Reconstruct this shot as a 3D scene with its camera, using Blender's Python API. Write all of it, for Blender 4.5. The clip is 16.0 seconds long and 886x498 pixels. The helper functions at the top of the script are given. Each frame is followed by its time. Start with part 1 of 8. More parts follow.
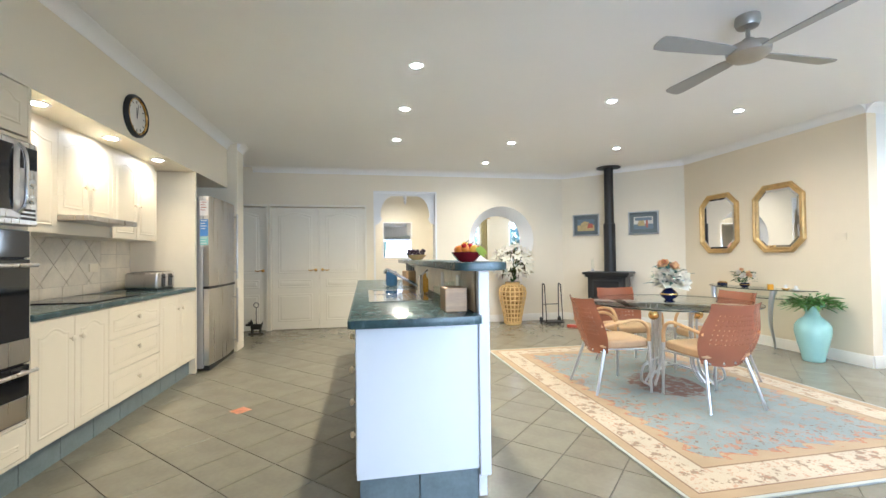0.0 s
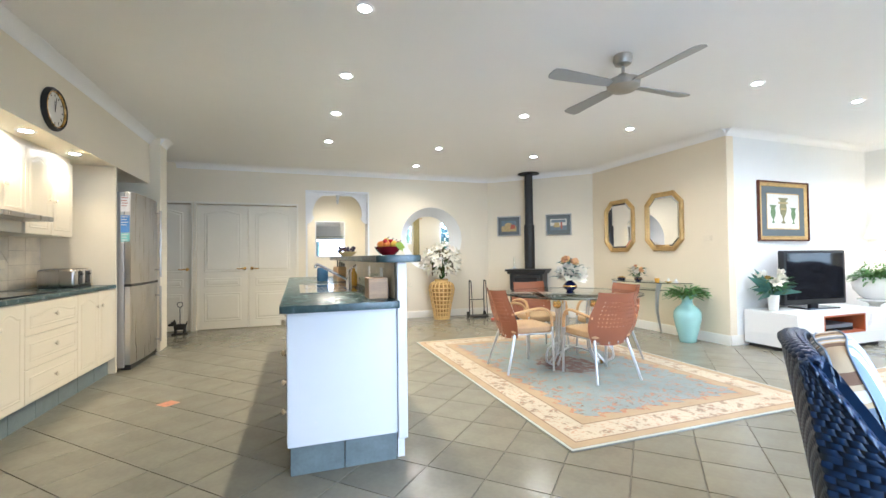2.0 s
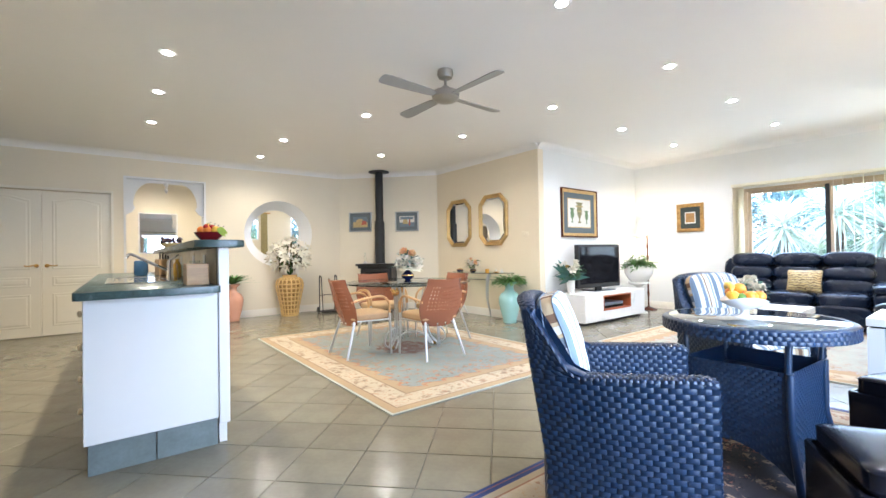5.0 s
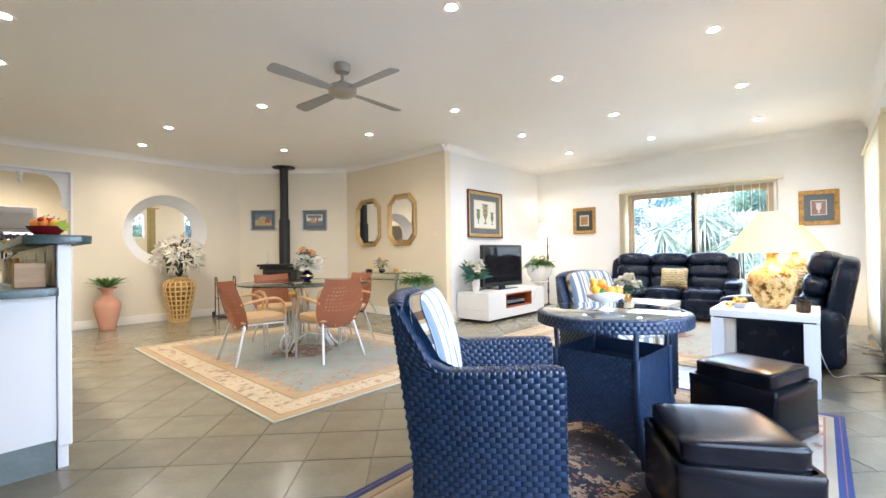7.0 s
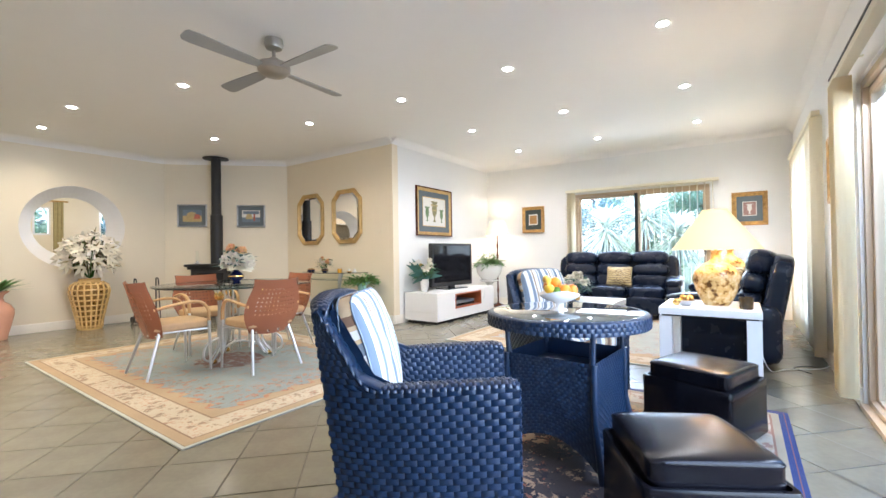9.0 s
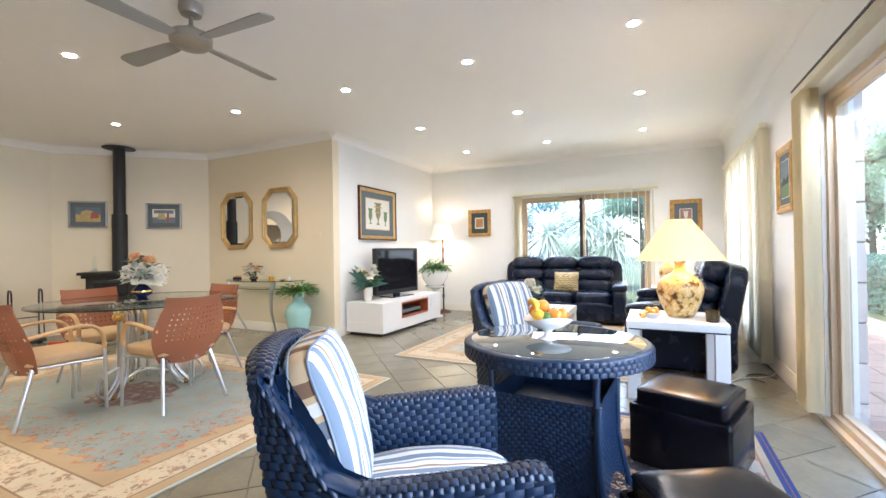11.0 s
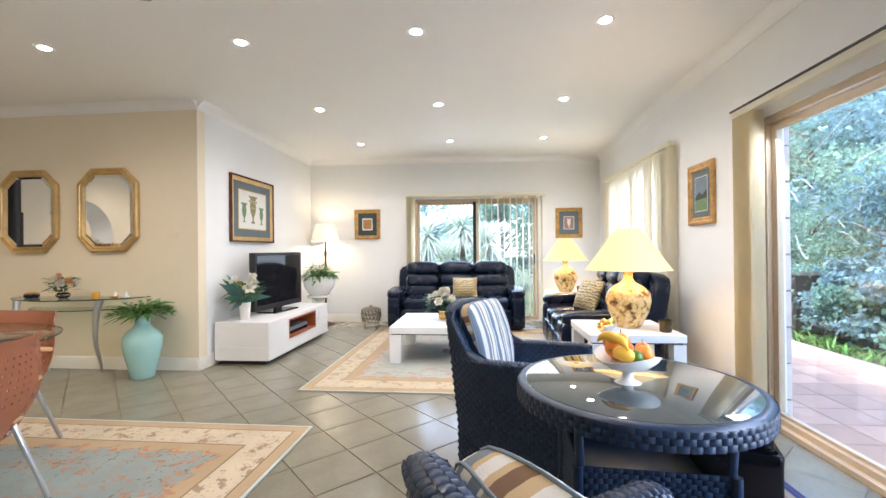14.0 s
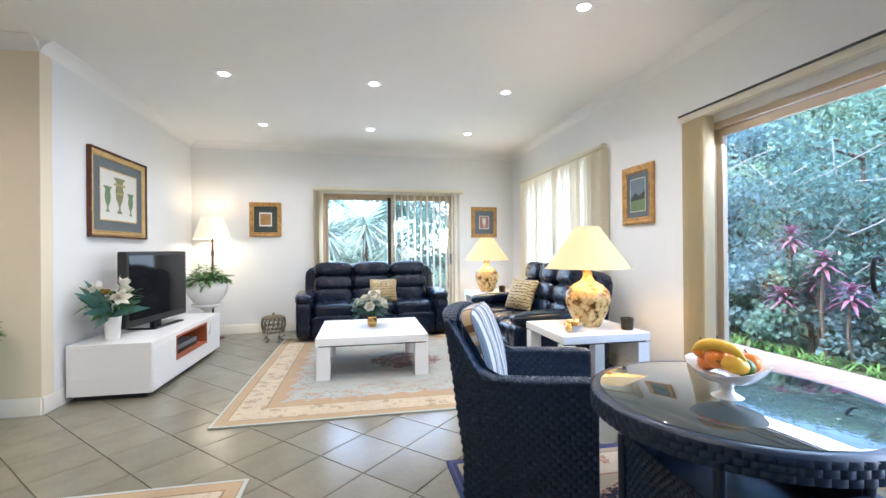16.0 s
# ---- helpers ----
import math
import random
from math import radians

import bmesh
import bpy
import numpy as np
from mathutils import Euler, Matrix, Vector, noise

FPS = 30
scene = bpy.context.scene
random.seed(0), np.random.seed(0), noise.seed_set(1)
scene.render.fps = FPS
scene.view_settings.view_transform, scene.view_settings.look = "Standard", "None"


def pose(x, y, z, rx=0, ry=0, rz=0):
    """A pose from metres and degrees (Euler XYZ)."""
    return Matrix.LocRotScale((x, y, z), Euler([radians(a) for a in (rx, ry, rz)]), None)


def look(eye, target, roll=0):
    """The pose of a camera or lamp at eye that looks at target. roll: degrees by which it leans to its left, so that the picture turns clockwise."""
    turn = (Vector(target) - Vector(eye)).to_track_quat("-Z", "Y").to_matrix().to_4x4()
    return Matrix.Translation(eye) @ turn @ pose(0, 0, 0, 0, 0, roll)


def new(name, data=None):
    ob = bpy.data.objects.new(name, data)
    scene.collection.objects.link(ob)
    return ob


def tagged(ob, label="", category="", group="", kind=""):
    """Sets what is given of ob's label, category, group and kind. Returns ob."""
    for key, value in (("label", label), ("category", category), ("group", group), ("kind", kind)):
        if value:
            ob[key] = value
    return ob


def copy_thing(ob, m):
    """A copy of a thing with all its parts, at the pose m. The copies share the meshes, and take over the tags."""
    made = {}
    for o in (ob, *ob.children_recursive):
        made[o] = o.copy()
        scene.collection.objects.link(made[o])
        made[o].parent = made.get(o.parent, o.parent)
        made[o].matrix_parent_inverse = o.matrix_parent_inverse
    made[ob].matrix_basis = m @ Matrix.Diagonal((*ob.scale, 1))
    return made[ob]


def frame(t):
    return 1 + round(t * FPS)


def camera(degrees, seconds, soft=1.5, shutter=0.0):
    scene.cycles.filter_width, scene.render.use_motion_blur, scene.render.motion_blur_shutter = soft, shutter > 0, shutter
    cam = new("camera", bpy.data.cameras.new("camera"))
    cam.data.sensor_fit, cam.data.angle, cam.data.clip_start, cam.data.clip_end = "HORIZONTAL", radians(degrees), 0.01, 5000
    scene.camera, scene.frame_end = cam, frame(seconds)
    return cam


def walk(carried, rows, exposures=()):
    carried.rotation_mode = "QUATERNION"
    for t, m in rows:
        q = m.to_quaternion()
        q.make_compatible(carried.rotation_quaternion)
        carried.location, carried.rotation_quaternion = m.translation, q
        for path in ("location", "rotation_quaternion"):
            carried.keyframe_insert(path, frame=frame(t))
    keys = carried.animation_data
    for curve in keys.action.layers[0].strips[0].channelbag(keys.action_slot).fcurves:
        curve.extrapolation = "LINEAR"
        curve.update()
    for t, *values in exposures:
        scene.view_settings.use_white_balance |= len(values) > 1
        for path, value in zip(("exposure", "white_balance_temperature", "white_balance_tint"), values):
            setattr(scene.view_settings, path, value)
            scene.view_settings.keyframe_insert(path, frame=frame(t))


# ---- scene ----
cam = camera(92.7, 16.0)
PATH = [
    (0, (1.193, 0.669, 1.187), (1.559, 2.634, 1.224), -0.7),
    (0.5, (1.211, 0.597, 1.178), (1.645, 2.548, 1.215), -0.7),
    (1, (1.221, 0.487, 1.158), (1.725, 2.422, 1.192), -0.8),
    (1.5, (1.208, 0.397, 1.152), (1.786, 2.312, 1.185), -0.7),
    (2, (1.199, 0.315, 1.148), (1.855, 2.204, 1.184), -0.7),
    (2.5, (1.194, 0.241, 1.139), (1.938, 2.097, 1.173), -0.7),
    (3, (1.196, 0.178, 1.129), (2.041, 1.991, 1.16), -0.7),
    (3.5, (1.208, 0.13, 1.107), (2.145, 1.896, 1.136), -0.8),
    (4, (1.232, 0.085, 1.088), (2.265, 1.798, 1.117), -0.9),
    (6.5, (1.41, -0.124, 1.041), (2.848, 1.265, 1.061), -0.9),
    (7, (1.459, -0.136, 1.041), (2.948, 1.198, 1.063), -0.9),
    (7.5, (1.498, -0.122, 1.024), (3.03, 1.164, 1.043), -0.9),
    (8, (1.546, -0.092, 1.008), (3.119, 1.143, 1.026), -0.9),
    (8.5, (1.619, -0.056, 1.007), (3.222, 1.139, 1.024), -0.8),
    (9, (1.684, -0.006, 1.019), (3.318, 1.147, 1.038), -0.9),
    (11.5, (1.977, 0.482, 1.124), (3.815, 1.27, 1.131), -0.8),
    (12, (2.028, 0.633, 1.133), (3.91, 1.309, 1.136), -0.7),
    (12.5, (2.09, 0.756, 1.139), (4.005, 1.333, 1.144), -0.7),
    (13, (2.154, 0.903, 1.17), (4.101, 1.363, 1.174), -0.7),
    (13.5, (2.223, 1.053, 1.175), (4.193, 1.402, 1.183), -0.5),
    (14, (2.297, 1.259, 1.179), (4.287, 1.453, 1.184), -0.6),
    (14.5, (2.385, 1.425, 1.169), (4.385, 1.462, 1.175), -0.5),
    (15, (2.49, 1.584, 1.176), (4.487, 1.471, 1.179), -0.6),
    (15.5, (2.604, 1.707, 1.173), (4.589, 1.465, 1.177), -0.5),
    (16, (2.733, 1.845, 1.161), (4.696, 1.465, 1.165), -0.5),
]
# the film brightens and cools towards its start
EXPOSE = [(0.0, 2.60, 5250, 11), (3.5, 2.58, 5300, 12), (7.0, 2.31, 5850, 15), (9.0, 2.23, 5750, 15), (12.5, 2.07, 5950, 16), (14.0, 2.03, 5900, 16), (16.0, 1.89, 5500, 14.5)]
walk(cam, [(t, look(eye, target, roll)) for t, eye, target, roll in PATH], EXPOSE)

# ---- world and light ----
world = bpy.data.worlds.new("world")
scene.world = world
world.use_nodes = True
wn = world.node_tree.nodes
sky = wn.new("ShaderNodeTexSky")
sky.sky_type, sky.sun_disc, sky.sun_elevation, sky.sun_rotation = "NISHITA", False, radians(62), radians(-14)
world.node_tree.links.new(sky.outputs[0], wn["Background"].inputs[0])
wn["Background"].inputs[1].default_value = 0.40
sun = new("sun", bpy.data.lights.new("sun", "SUN"))
sun.data.energy, sun.data.angle, sun.data.color = 2.2, radians(15), (1.0, 0.95, 0.88)
sun.matrix_world = look((5, -6, 12), (6.5, -12, 0))


def area_lamp(name, m, sx, sy, power, color):
    l = bpy.data.lights.new(name, "AREA")
    l.shape, l.size, l.size_y, l.energy, l.color = "RECTANGLE", sx, sy, power, color
    ob = new(name, l)
    ob.matrix_world = m
    return ob


DOWN_POWER = 15

# daylight that comes in through the glazed openings
door_day = area_lamp("door_daylight", look((2.95, -0.74, 1.05), (3.15, 1.4, 0.3)), 1.5, 1.8, 13, (0.78, 0.87, 1.0))
door_day.data.spread = radians(105)
area_lamp("door_far_daylight", look((4.55, -0.70, 1.84), (4.6, 0.8, 0.2)), 1.5, 0.22, 5.5, (0.78, 0.87, 1.0))
area_lamp("door_head_daylight", look((3.4, -0.70, 1.97), (3.4, 1.0, 0.2)), 3.4, 0.10, 1.5, (0.76, 0.87, 1.0))
area_lamp("window_daylight", look((9.42, 1.4, 1.1), (6, 1.45, -0.3)), 1.9, 1.8, 9, (0.85, 0.93, 1.0))
area_lamp("side_window_daylight", look((7.8, -1.15, 1.25), (7.8, 2, 0.95)), 2.4, 2.2, 17, (0.85, 0.93, 1.0))
area_lamp("hall_daylight", look((4.72, 10.06, 1.68), (4.0, 8.6, 1.5)), 0.36, 0.6, 2.5, (0.9, 0.95, 1.0))

# ---- helpers for meshes ----
def part(name, bm, material, parent=None, label="", smooth=None, recalc=True):
    if recalc:
        bmesh.ops.recalc_face_normals(bm, faces=bm.faces)
    me = bpy.data.meshes.new(name)
    bm.to_mesh(me)
    bm.free()
    if smooth is not None:
        me.polygons.foreach_set("use_smooth", [True] * len(me.polygons))
        me.set_sharp_from_angle(angle=radians(smooth))
    me.materials.append(material)
    ob = new(name, me)
    if parent is not None:
        ob.parent = parent
    if label:
        ob["label"] = label
    return ob


def thing(name, label, category, m=None, group="", kind=""):
    ob = tagged(new(name), label, category, group, kind)
    ob.empty_display_size = 0.1
    if m is not None:
        ob.matrix_basis = m
    return ob


def B():
    return bmesh.new()


def box(bm, x0, y0, z0, x1, y1, z1, bev=0.0, seg=2, m=None):
    r = bmesh.ops.create_cube(bm, size=1.0)
    vs = r["verts"]
    bmesh.ops.scale(bm, vec=(x1 - x0, y1 - y0, z1 - z0), verts=vs)
    bmesh.ops.translate(bm, vec=((x0 + x1) / 2, (y0 + y1) / 2, (z0 + z1) / 2), verts=vs)
    if bev > 0:
        es = list({e for v in vs for e in v.link_edges})
        r2 = bmesh.ops.bevel(bm, geom=es, offset=bev, segments=seg, profile=0.5, affect="EDGES")
        vs = list({v for f in r2["faces"] for v in f.verts} | {v for v in vs if v.is_valid})
    if m is not None:
        bmesh.ops.transform(bm, matrix=m, verts=vs)
    return bm


def bx(*a, **k):
    return box(B(), *a, **k)


def lathe(bm, profile, n=32, m=None, cap=True):
    rings = []
    for r, z in profile:
        rings.append([bm.verts.new((r * math.cos(2 * math.pi * i / n), r * math.sin(2 * math.pi * i / n), z)) for i in range(n)])
    for a, b in zip(rings, rings[1:]):
        for i in range(n):
            bm.faces.new((a[i], a[(i + 1) % n], b[(i + 1) % n], b[i]))
    if cap:
        bm.faces.new(rings[0][::-1])
        bm.faces.new(rings[-1])
    if m is not None:
        bmesh.ops.transform(bm, matrix=m, verts=[v for r in rings for v in r])
    return bm


def frames_along(pts):
    pts = [Vector(p) for p in pts]
    out, up = [], None
    for i, p in enumerate(pts):
        d = (pts[min(i + 1, len(pts) - 1)] - pts[max(i - 1, 0)]).normalized()
        if up is None:
            up = Vector((0, 0, 1)) if abs(d.z) < 0.9 else Vector((0, 1, 0))
        side = d.cross(up).normalized()
        up = side.cross(d).normalized()
        out.append((p, side, up))
    return out


def tube(bm, pts, r, n=8, ry=None, closed=False):
    """A swept tube; r may be one radius or one for each point, ry a second half-width."""
    fr = frames_along(pts)
    rings = []
    for i, (p, s, u) in enumerate(fr):
        ra = r[i] if isinstance(r, (list, tuple)) else r
        rb = ra if ry is None else (ry[i] if isinstance(ry, (list, tuple)) else ry)
        rings.append([bm.verts.new(p + s * (ra * math.cos(2 * math.pi * k / n)) + u * (rb * math.sin(2 * math.pi * k / n))) for k in range(n)])
    pairs = list(zip(rings, rings[1:]))
    if closed:
        pairs.append((rings[-1], rings[0]))
    for a, b in pairs:
        for k in range(n):
            bm.faces.new((a[k], a[(k + 1) % n], b[(k + 1) % n], b[k]))
    if not closed:
        bm.faces.new(rings[0][::-1])
        bm.faces.new(rings[-1])
    return bm


def smooth_path(pts, n=6):
    """Catmull-Rom points through pts."""
    pts = [Vector(p) for p in pts]
    out = []
    for i in range(len(pts) - 1):
        p0, p1, p2, p3 = pts[max(i - 1, 0)], pts[i], pts[i + 1], pts[min(i + 2, len(pts) - 1)]
        for k in range(n):
            t = k / n
            out.append(0.5 * ((2 * p1) + (p2 - p0) * t + (2 * p0 - 5 * p1 + 4 * p2 - p3) * t * t + (3 * p1 - p0 - 3 * p2 + p3) * t ** 3))
    out.append(pts[-1])
    return out


def prism(bm, poly, z0, z1, m=None):
    """A flat polygon (x, y) raised from z0 to z1."""
    a = [bm.verts.new((x, y, z0)) for x, y in poly]
    b = [bm.verts.new((x, y, z1)) for x, y in poly]
    n = len(poly)
    bm.faces.new(a[::-1])
    bm.faces.new(b)
    for i in range(n):
        bm.faces.new((a[i], a[(i + 1) % n], b[(i + 1) % n], b[i]))
    if m is not None:
        bmesh.ops.transform(bm, matrix=m, verts=a + b)
    return bm


def pad(bm, sx, sy, sz, puff=0.3, n=10, m=None, e=4.0):
    """A soft cushion body: a rounded block of full size sx, sy, sz centred at the origin."""
    verts = []
    grid = {}

    def vert(key, p):
        if key not in grid:
            grid[key] = bm.verts.new(p)
            verts.append(grid[key])
        return grid[key]

    for ax in range(3):
        for sg in (-1, 1):
            for i in range(n):
                for j in range(n):
                    q = []
                    for a, b in ((i, j), (i + 1, j), (i + 1, j + 1), (i, j + 1)):
                        c = [0, 0, 0]
                        c[ax], c[(ax + 1) % 3], c[(ax + 2) % 3] = sg * n, 2 * a - n, 2 * b - n
                        v = Vector(c) / n
                        ln = (abs(v.x) ** e + abs(v.y) ** e + abs(v.z) ** e) ** (1 / e)
                        w = v / ln
                        g = 1 - puff * 0.5 * (w.x ** 4 + w.y ** 4) * 0.5
                        q.append(vert(tuple(c), (w.x * sx / 2, w.y * sy / 2, w.z * sz / 2 * g)))
                    bm.faces.new(q if sg > 0 else q[::-1])
    if m is not None:
        bmesh.ops.transform(bm, matrix=m, verts=verts)
    return bm


# ---- materials ----
def mat(name, base, rough=0.5, metal=0.0, noise_scale=0.0, noise_amt=0.0, bump=0.0, bump_scale=60.0, spec=0.5, coat=0.0, sheen=0.0, transmission=0.0, ior=1.45, emit=None, emit_strength=0.0, random_amt=0.0, stretch=None):
    m = bpy.data.materials.new(name)
    m.use_nodes = True
    nt = m.node_tree
    N, Lk = nt.nodes, nt.links
    p = N["Principled BSDF"]
    p.inputs["Base Color"].default_value = (*base, 1)
    p.inputs["Roughness"].default_value = rough
    p.inputs["Metallic"].default_value = metal
    p.inputs["Specular IOR Level"].default_value = spec
    p.inputs["Coat Weight"].default_value = coat
    p.inputs["Sheen Weight"].default_value = sheen
    p.inputs["Transmission Weight"].default_value = transmission
    p.inputs["IOR"].default_value = ior
    if emit:
        p.inputs["Emission Color"].default_value = (*emit, 1)
        p.inputs["Emission Strength"].default_value = emit_strength
    tc = N.new("ShaderNodeTexCoord")
    src = tc.outputs["Object"]
    if stretch:
        mp = N.new("ShaderNodeMapping")
        mp.inputs["Scale"].default_value = stretch
        Lk.new(src, mp.inputs[0])
        src = mp.outputs[0]
    if noise_amt > 0:
        nz = N.new("ShaderNodeTexNoise")
        nz.inputs["Scale"].default_value = noise_scale
        nz.inputs["Detail"].default_value = 6
        Lk.new(src, nz.inputs["Vector"])
        nz2 = N.new("ShaderNodeTexNoise")
        nz2.inputs["Scale"].default_value = noise_scale * 7
        nz2.inputs["Detail"].default_value = 4
        Lk.new(src, nz2.inputs["Vector"])
        ad = N.new("ShaderNodeMath")
        ad.operation = "MULTIPLY_ADD"
        Lk.new(nz2.outputs[0], ad.inputs[0])
        ad.inputs[1].default_value = 0.5
        Lk.new(nz.outputs[0], ad.inputs[2])
        mr = N.new("ShaderNodeMapRange")
        mr.inputs[1].default_value, mr.inputs[2].default_value = 0.4, 1.1
        mr.inputs[3].default_value, mr.inputs[4].default_value = 1 - noise_amt, 1 + noise_amt
        Lk.new(ad.outputs[0], mr.inputs[0])
        fac = mr.outputs[0]
        if random_amt > 0:
            oi = N.new("ShaderNodeObjectInfo")
            m2 = N.new("ShaderNodeMapRange")
            m2.inputs[3].default_value, m2.inputs[4].default_value = 1 - random_amt, 1 + random_amt
            Lk.new(oi.outputs["Random"], m2.inputs[0])
            mu = N.new("ShaderNodeMath")
            mu.operation = "MULTIPLY"
            Lk.new(fac, mu.inputs[0])
            Lk.new(m2.outputs[0], mu.inputs[1])
            fac = mu.outputs[0]
        mx = N.new("ShaderNodeVectorMath")
        mx.operation = "SCALE"
        mx.inputs[0].default_value = base
        Lk.new(fac, mx.inputs["Scale"])
        Lk.new(mx.outputs[0], p.inputs["Base Color"])
        rr = N.new("ShaderNodeMapRange")
        rr.inputs[1].default_value, rr.inputs[2].default_value = 0.3, 0.7
        rr.inputs[3].default_value, rr.inputs[4].default_value = max(0.02, rough * 0.85), min(1, rough * 1.15)
        Lk.new(nz.outputs[0], rr.inputs[0])
        Lk.new(rr.outputs[0], p.inputs["Roughness"])
    if bump > 0:
        nb = N.new("ShaderNodeTexNoise")
        nb.inputs["Scale"].default_value = bump_scale
        nb.inputs["Detail"].default_value = 5
        Lk.new(src, nb.inputs["Vector"])
        bp = N.new("ShaderNodeBump")
        bp.inputs["Strength"].default_value = bump
        bp.inputs["Distance"].default_value = 0.004
        Lk.new(nb.outputs[0], bp.inputs["Height"])
        Lk.new(bp.outputs[0], p.inputs["Normal"])
    return m


def bsdf(m):
    return m.node_tree.nodes["Principled BSDF"]


M_wall = mat("wall_paint", (0.80, 0.73, 0.58), 0.6, noise_scale=1.2, noise_amt=0.02, bump=0.04, bump_scale=220)
# cream wall paint again, the east wall's warm light put into its colour
M_wall_warm_lit = mat("warm_lit_wall_paint", (0.80, 0.705, 0.53), 0.6, noise_scale=1.2, noise_amt=0.02, bump=0.04, bump_scale=220)
M_wall_white = mat("white_wall_paint", (0.82, 0.82, 0.80), 0.6, noise_scale=1.2, noise_amt=0.02, bump=0.04, bump_scale=220)
M_ceil = mat("ceiling_paint", (0.88, 0.87, 0.84), 0.8, noise_scale=0.9, noise_amt=0.015, bump=0.03, bump_scale=180)
M_white = mat("white_gloss_paint", (0.80, 0.80, 0.79), 0.32, noise_scale=2, noise_amt=0.012)
M_skirt = mat("skirting_paint", (0.80, 0.77, 0.69), 0.4, noise_scale=2, noise_amt=0.015)
M_cream = mat("cream_cabinet_paint", (0.78, 0.69, 0.52), 0.35, noise_scale=2.5, noise_amt=0.03, bump=0.02, bump_scale=50)
M_doorpaint = mat("door_paint", (0.82, 0.78, 0.67), 0.4, noise_scale=2.5, noise_amt=0.02)
M_tile = mat("floor_tile", (0.192, 0.178, 0.132), 0.21, noise_scale=5, noise_amt=0.16, bump=0.05, bump_scale=25, random_amt=0.07)
M_grout = mat("grout", (0.17, 0.155, 0.12), 0.9, noise_scale=8, noise_amt=0.2)
M_benchtop = mat("green_laminate", (0.05, 0.085, 0.085), 0.25, noise_scale=18, noise_amt=0.5)
M_kick = mat("kick_tile", (0.17, 0.205, 0.205), 0.35, noise_scale=8, noise_amt=0.25)
M_steel = mat("brushed_steel", (0.56, 0.53, 0.49), 0.3, metal=1.0, noise_scale=3, noise_amt=0.05, stretch=(14, 14, 0.5))
M_chrome = mat("chrome", (0.75, 0.76, 0.78), 0.1, metal=1.0)
M_black = mat("black_enamel", (0.018, 0.018, 0.018), 0.45, noise_scale=9, noise_amt=0.2)
M_blackgloss = mat("black_glass", (0.012, 0.012, 0.014), 0.06)
M_brass = mat("brass", (0.72, 0.46, 0.16), 0.25, metal=1.0, noise_scale=8, noise_amt=0.1)
M_gold = mat("gold_leaf_frame", (0.62, 0.43, 0.18), 0.38, metal=0.7, noise_scale=12, noise_amt=0.25, bump=0.3, bump_scale=70)
M_carved = mat("carved_gilt_frame", (0.50, 0.29, 0.095), 0.42, metal=0.55, noise_scale=26, noise_amt=0.55, bump=1.0, bump_scale=55)
M_mirror = mat("mirror_silver", (0.9, 0.9, 0.9), 0.02, metal=1.0)
M_alu = mat("tan_aluminium", (0.58, 0.46, 0.32), 0.4, metal=0.1, noise_scale=4, noise_amt=0.05)
M_leather = mat("navy_black_leather", (0.004, 0.009, 0.024), 0.26, noise_scale=8, noise_amt=0.12, bump=0.05, bump_scale=160, spec=0.38)
M_wicker = mat("dark_wicker", (0.0032, 0.015, 0.042), 0.38, noise_scale=20, noise_amt=0.3, spec=0.55)


def glass_mat(name, tint=(1, 1, 1), amount=0.1):
    """Thin clear glass: straight-through light with a mirror sheen at grazing angles."""
    m = bpy.data.materials.new(name)
    m.use_nodes = True
    N, Lk = m.node_tree.nodes, m.node_tree.links
    N.remove(N["Principled BSDF"])
    tr, gl, fr, mx = N.new("ShaderNodeBsdfTransparent"), N.new("ShaderNodeBsdfGlossy"), N.new("ShaderNodeLayerWeight"), N.new("ShaderNodeMixShader")
    tr.inputs[0].default_value = (*tint, 1)
    gl.inputs["Roughness"].default_value = 0.01
    fr.inputs[0].default_value = 0.5
    pw, ad = N.new("ShaderNodeMath"), N.new("ShaderNodeMath")
    pw.operation, ad.operation = "POWER", "MULTIPLY_ADD"
    pw.inputs[1].default_value, ad.inputs[1].default_value, ad.inputs[2].default_value = 4.5, 0.9, 0.035
    Lk.new(fr.outputs["Facing"], pw.inputs[0])
    Lk.new(pw.outputs[0], ad.inputs[0])
    Lk.new(ad.outputs[0], mx.inputs[0])
    Lk.new(tr.outputs[0], mx.inputs[1])
    Lk.new(gl.outputs[0], mx.inputs[2])
    Lk.new(mx.outputs[0], N["Material Output"].inputs[0])
    return m


M_glass = glass_mat("window_glass", (0.97, 0.99, 0.98))
M_tableglass = glass_mat("table_glass", (0.91, 0.96, 0.94))
M_glassedge = mat("dark_glass_edge", (0.008, 0.022, 0.019), 0.12)


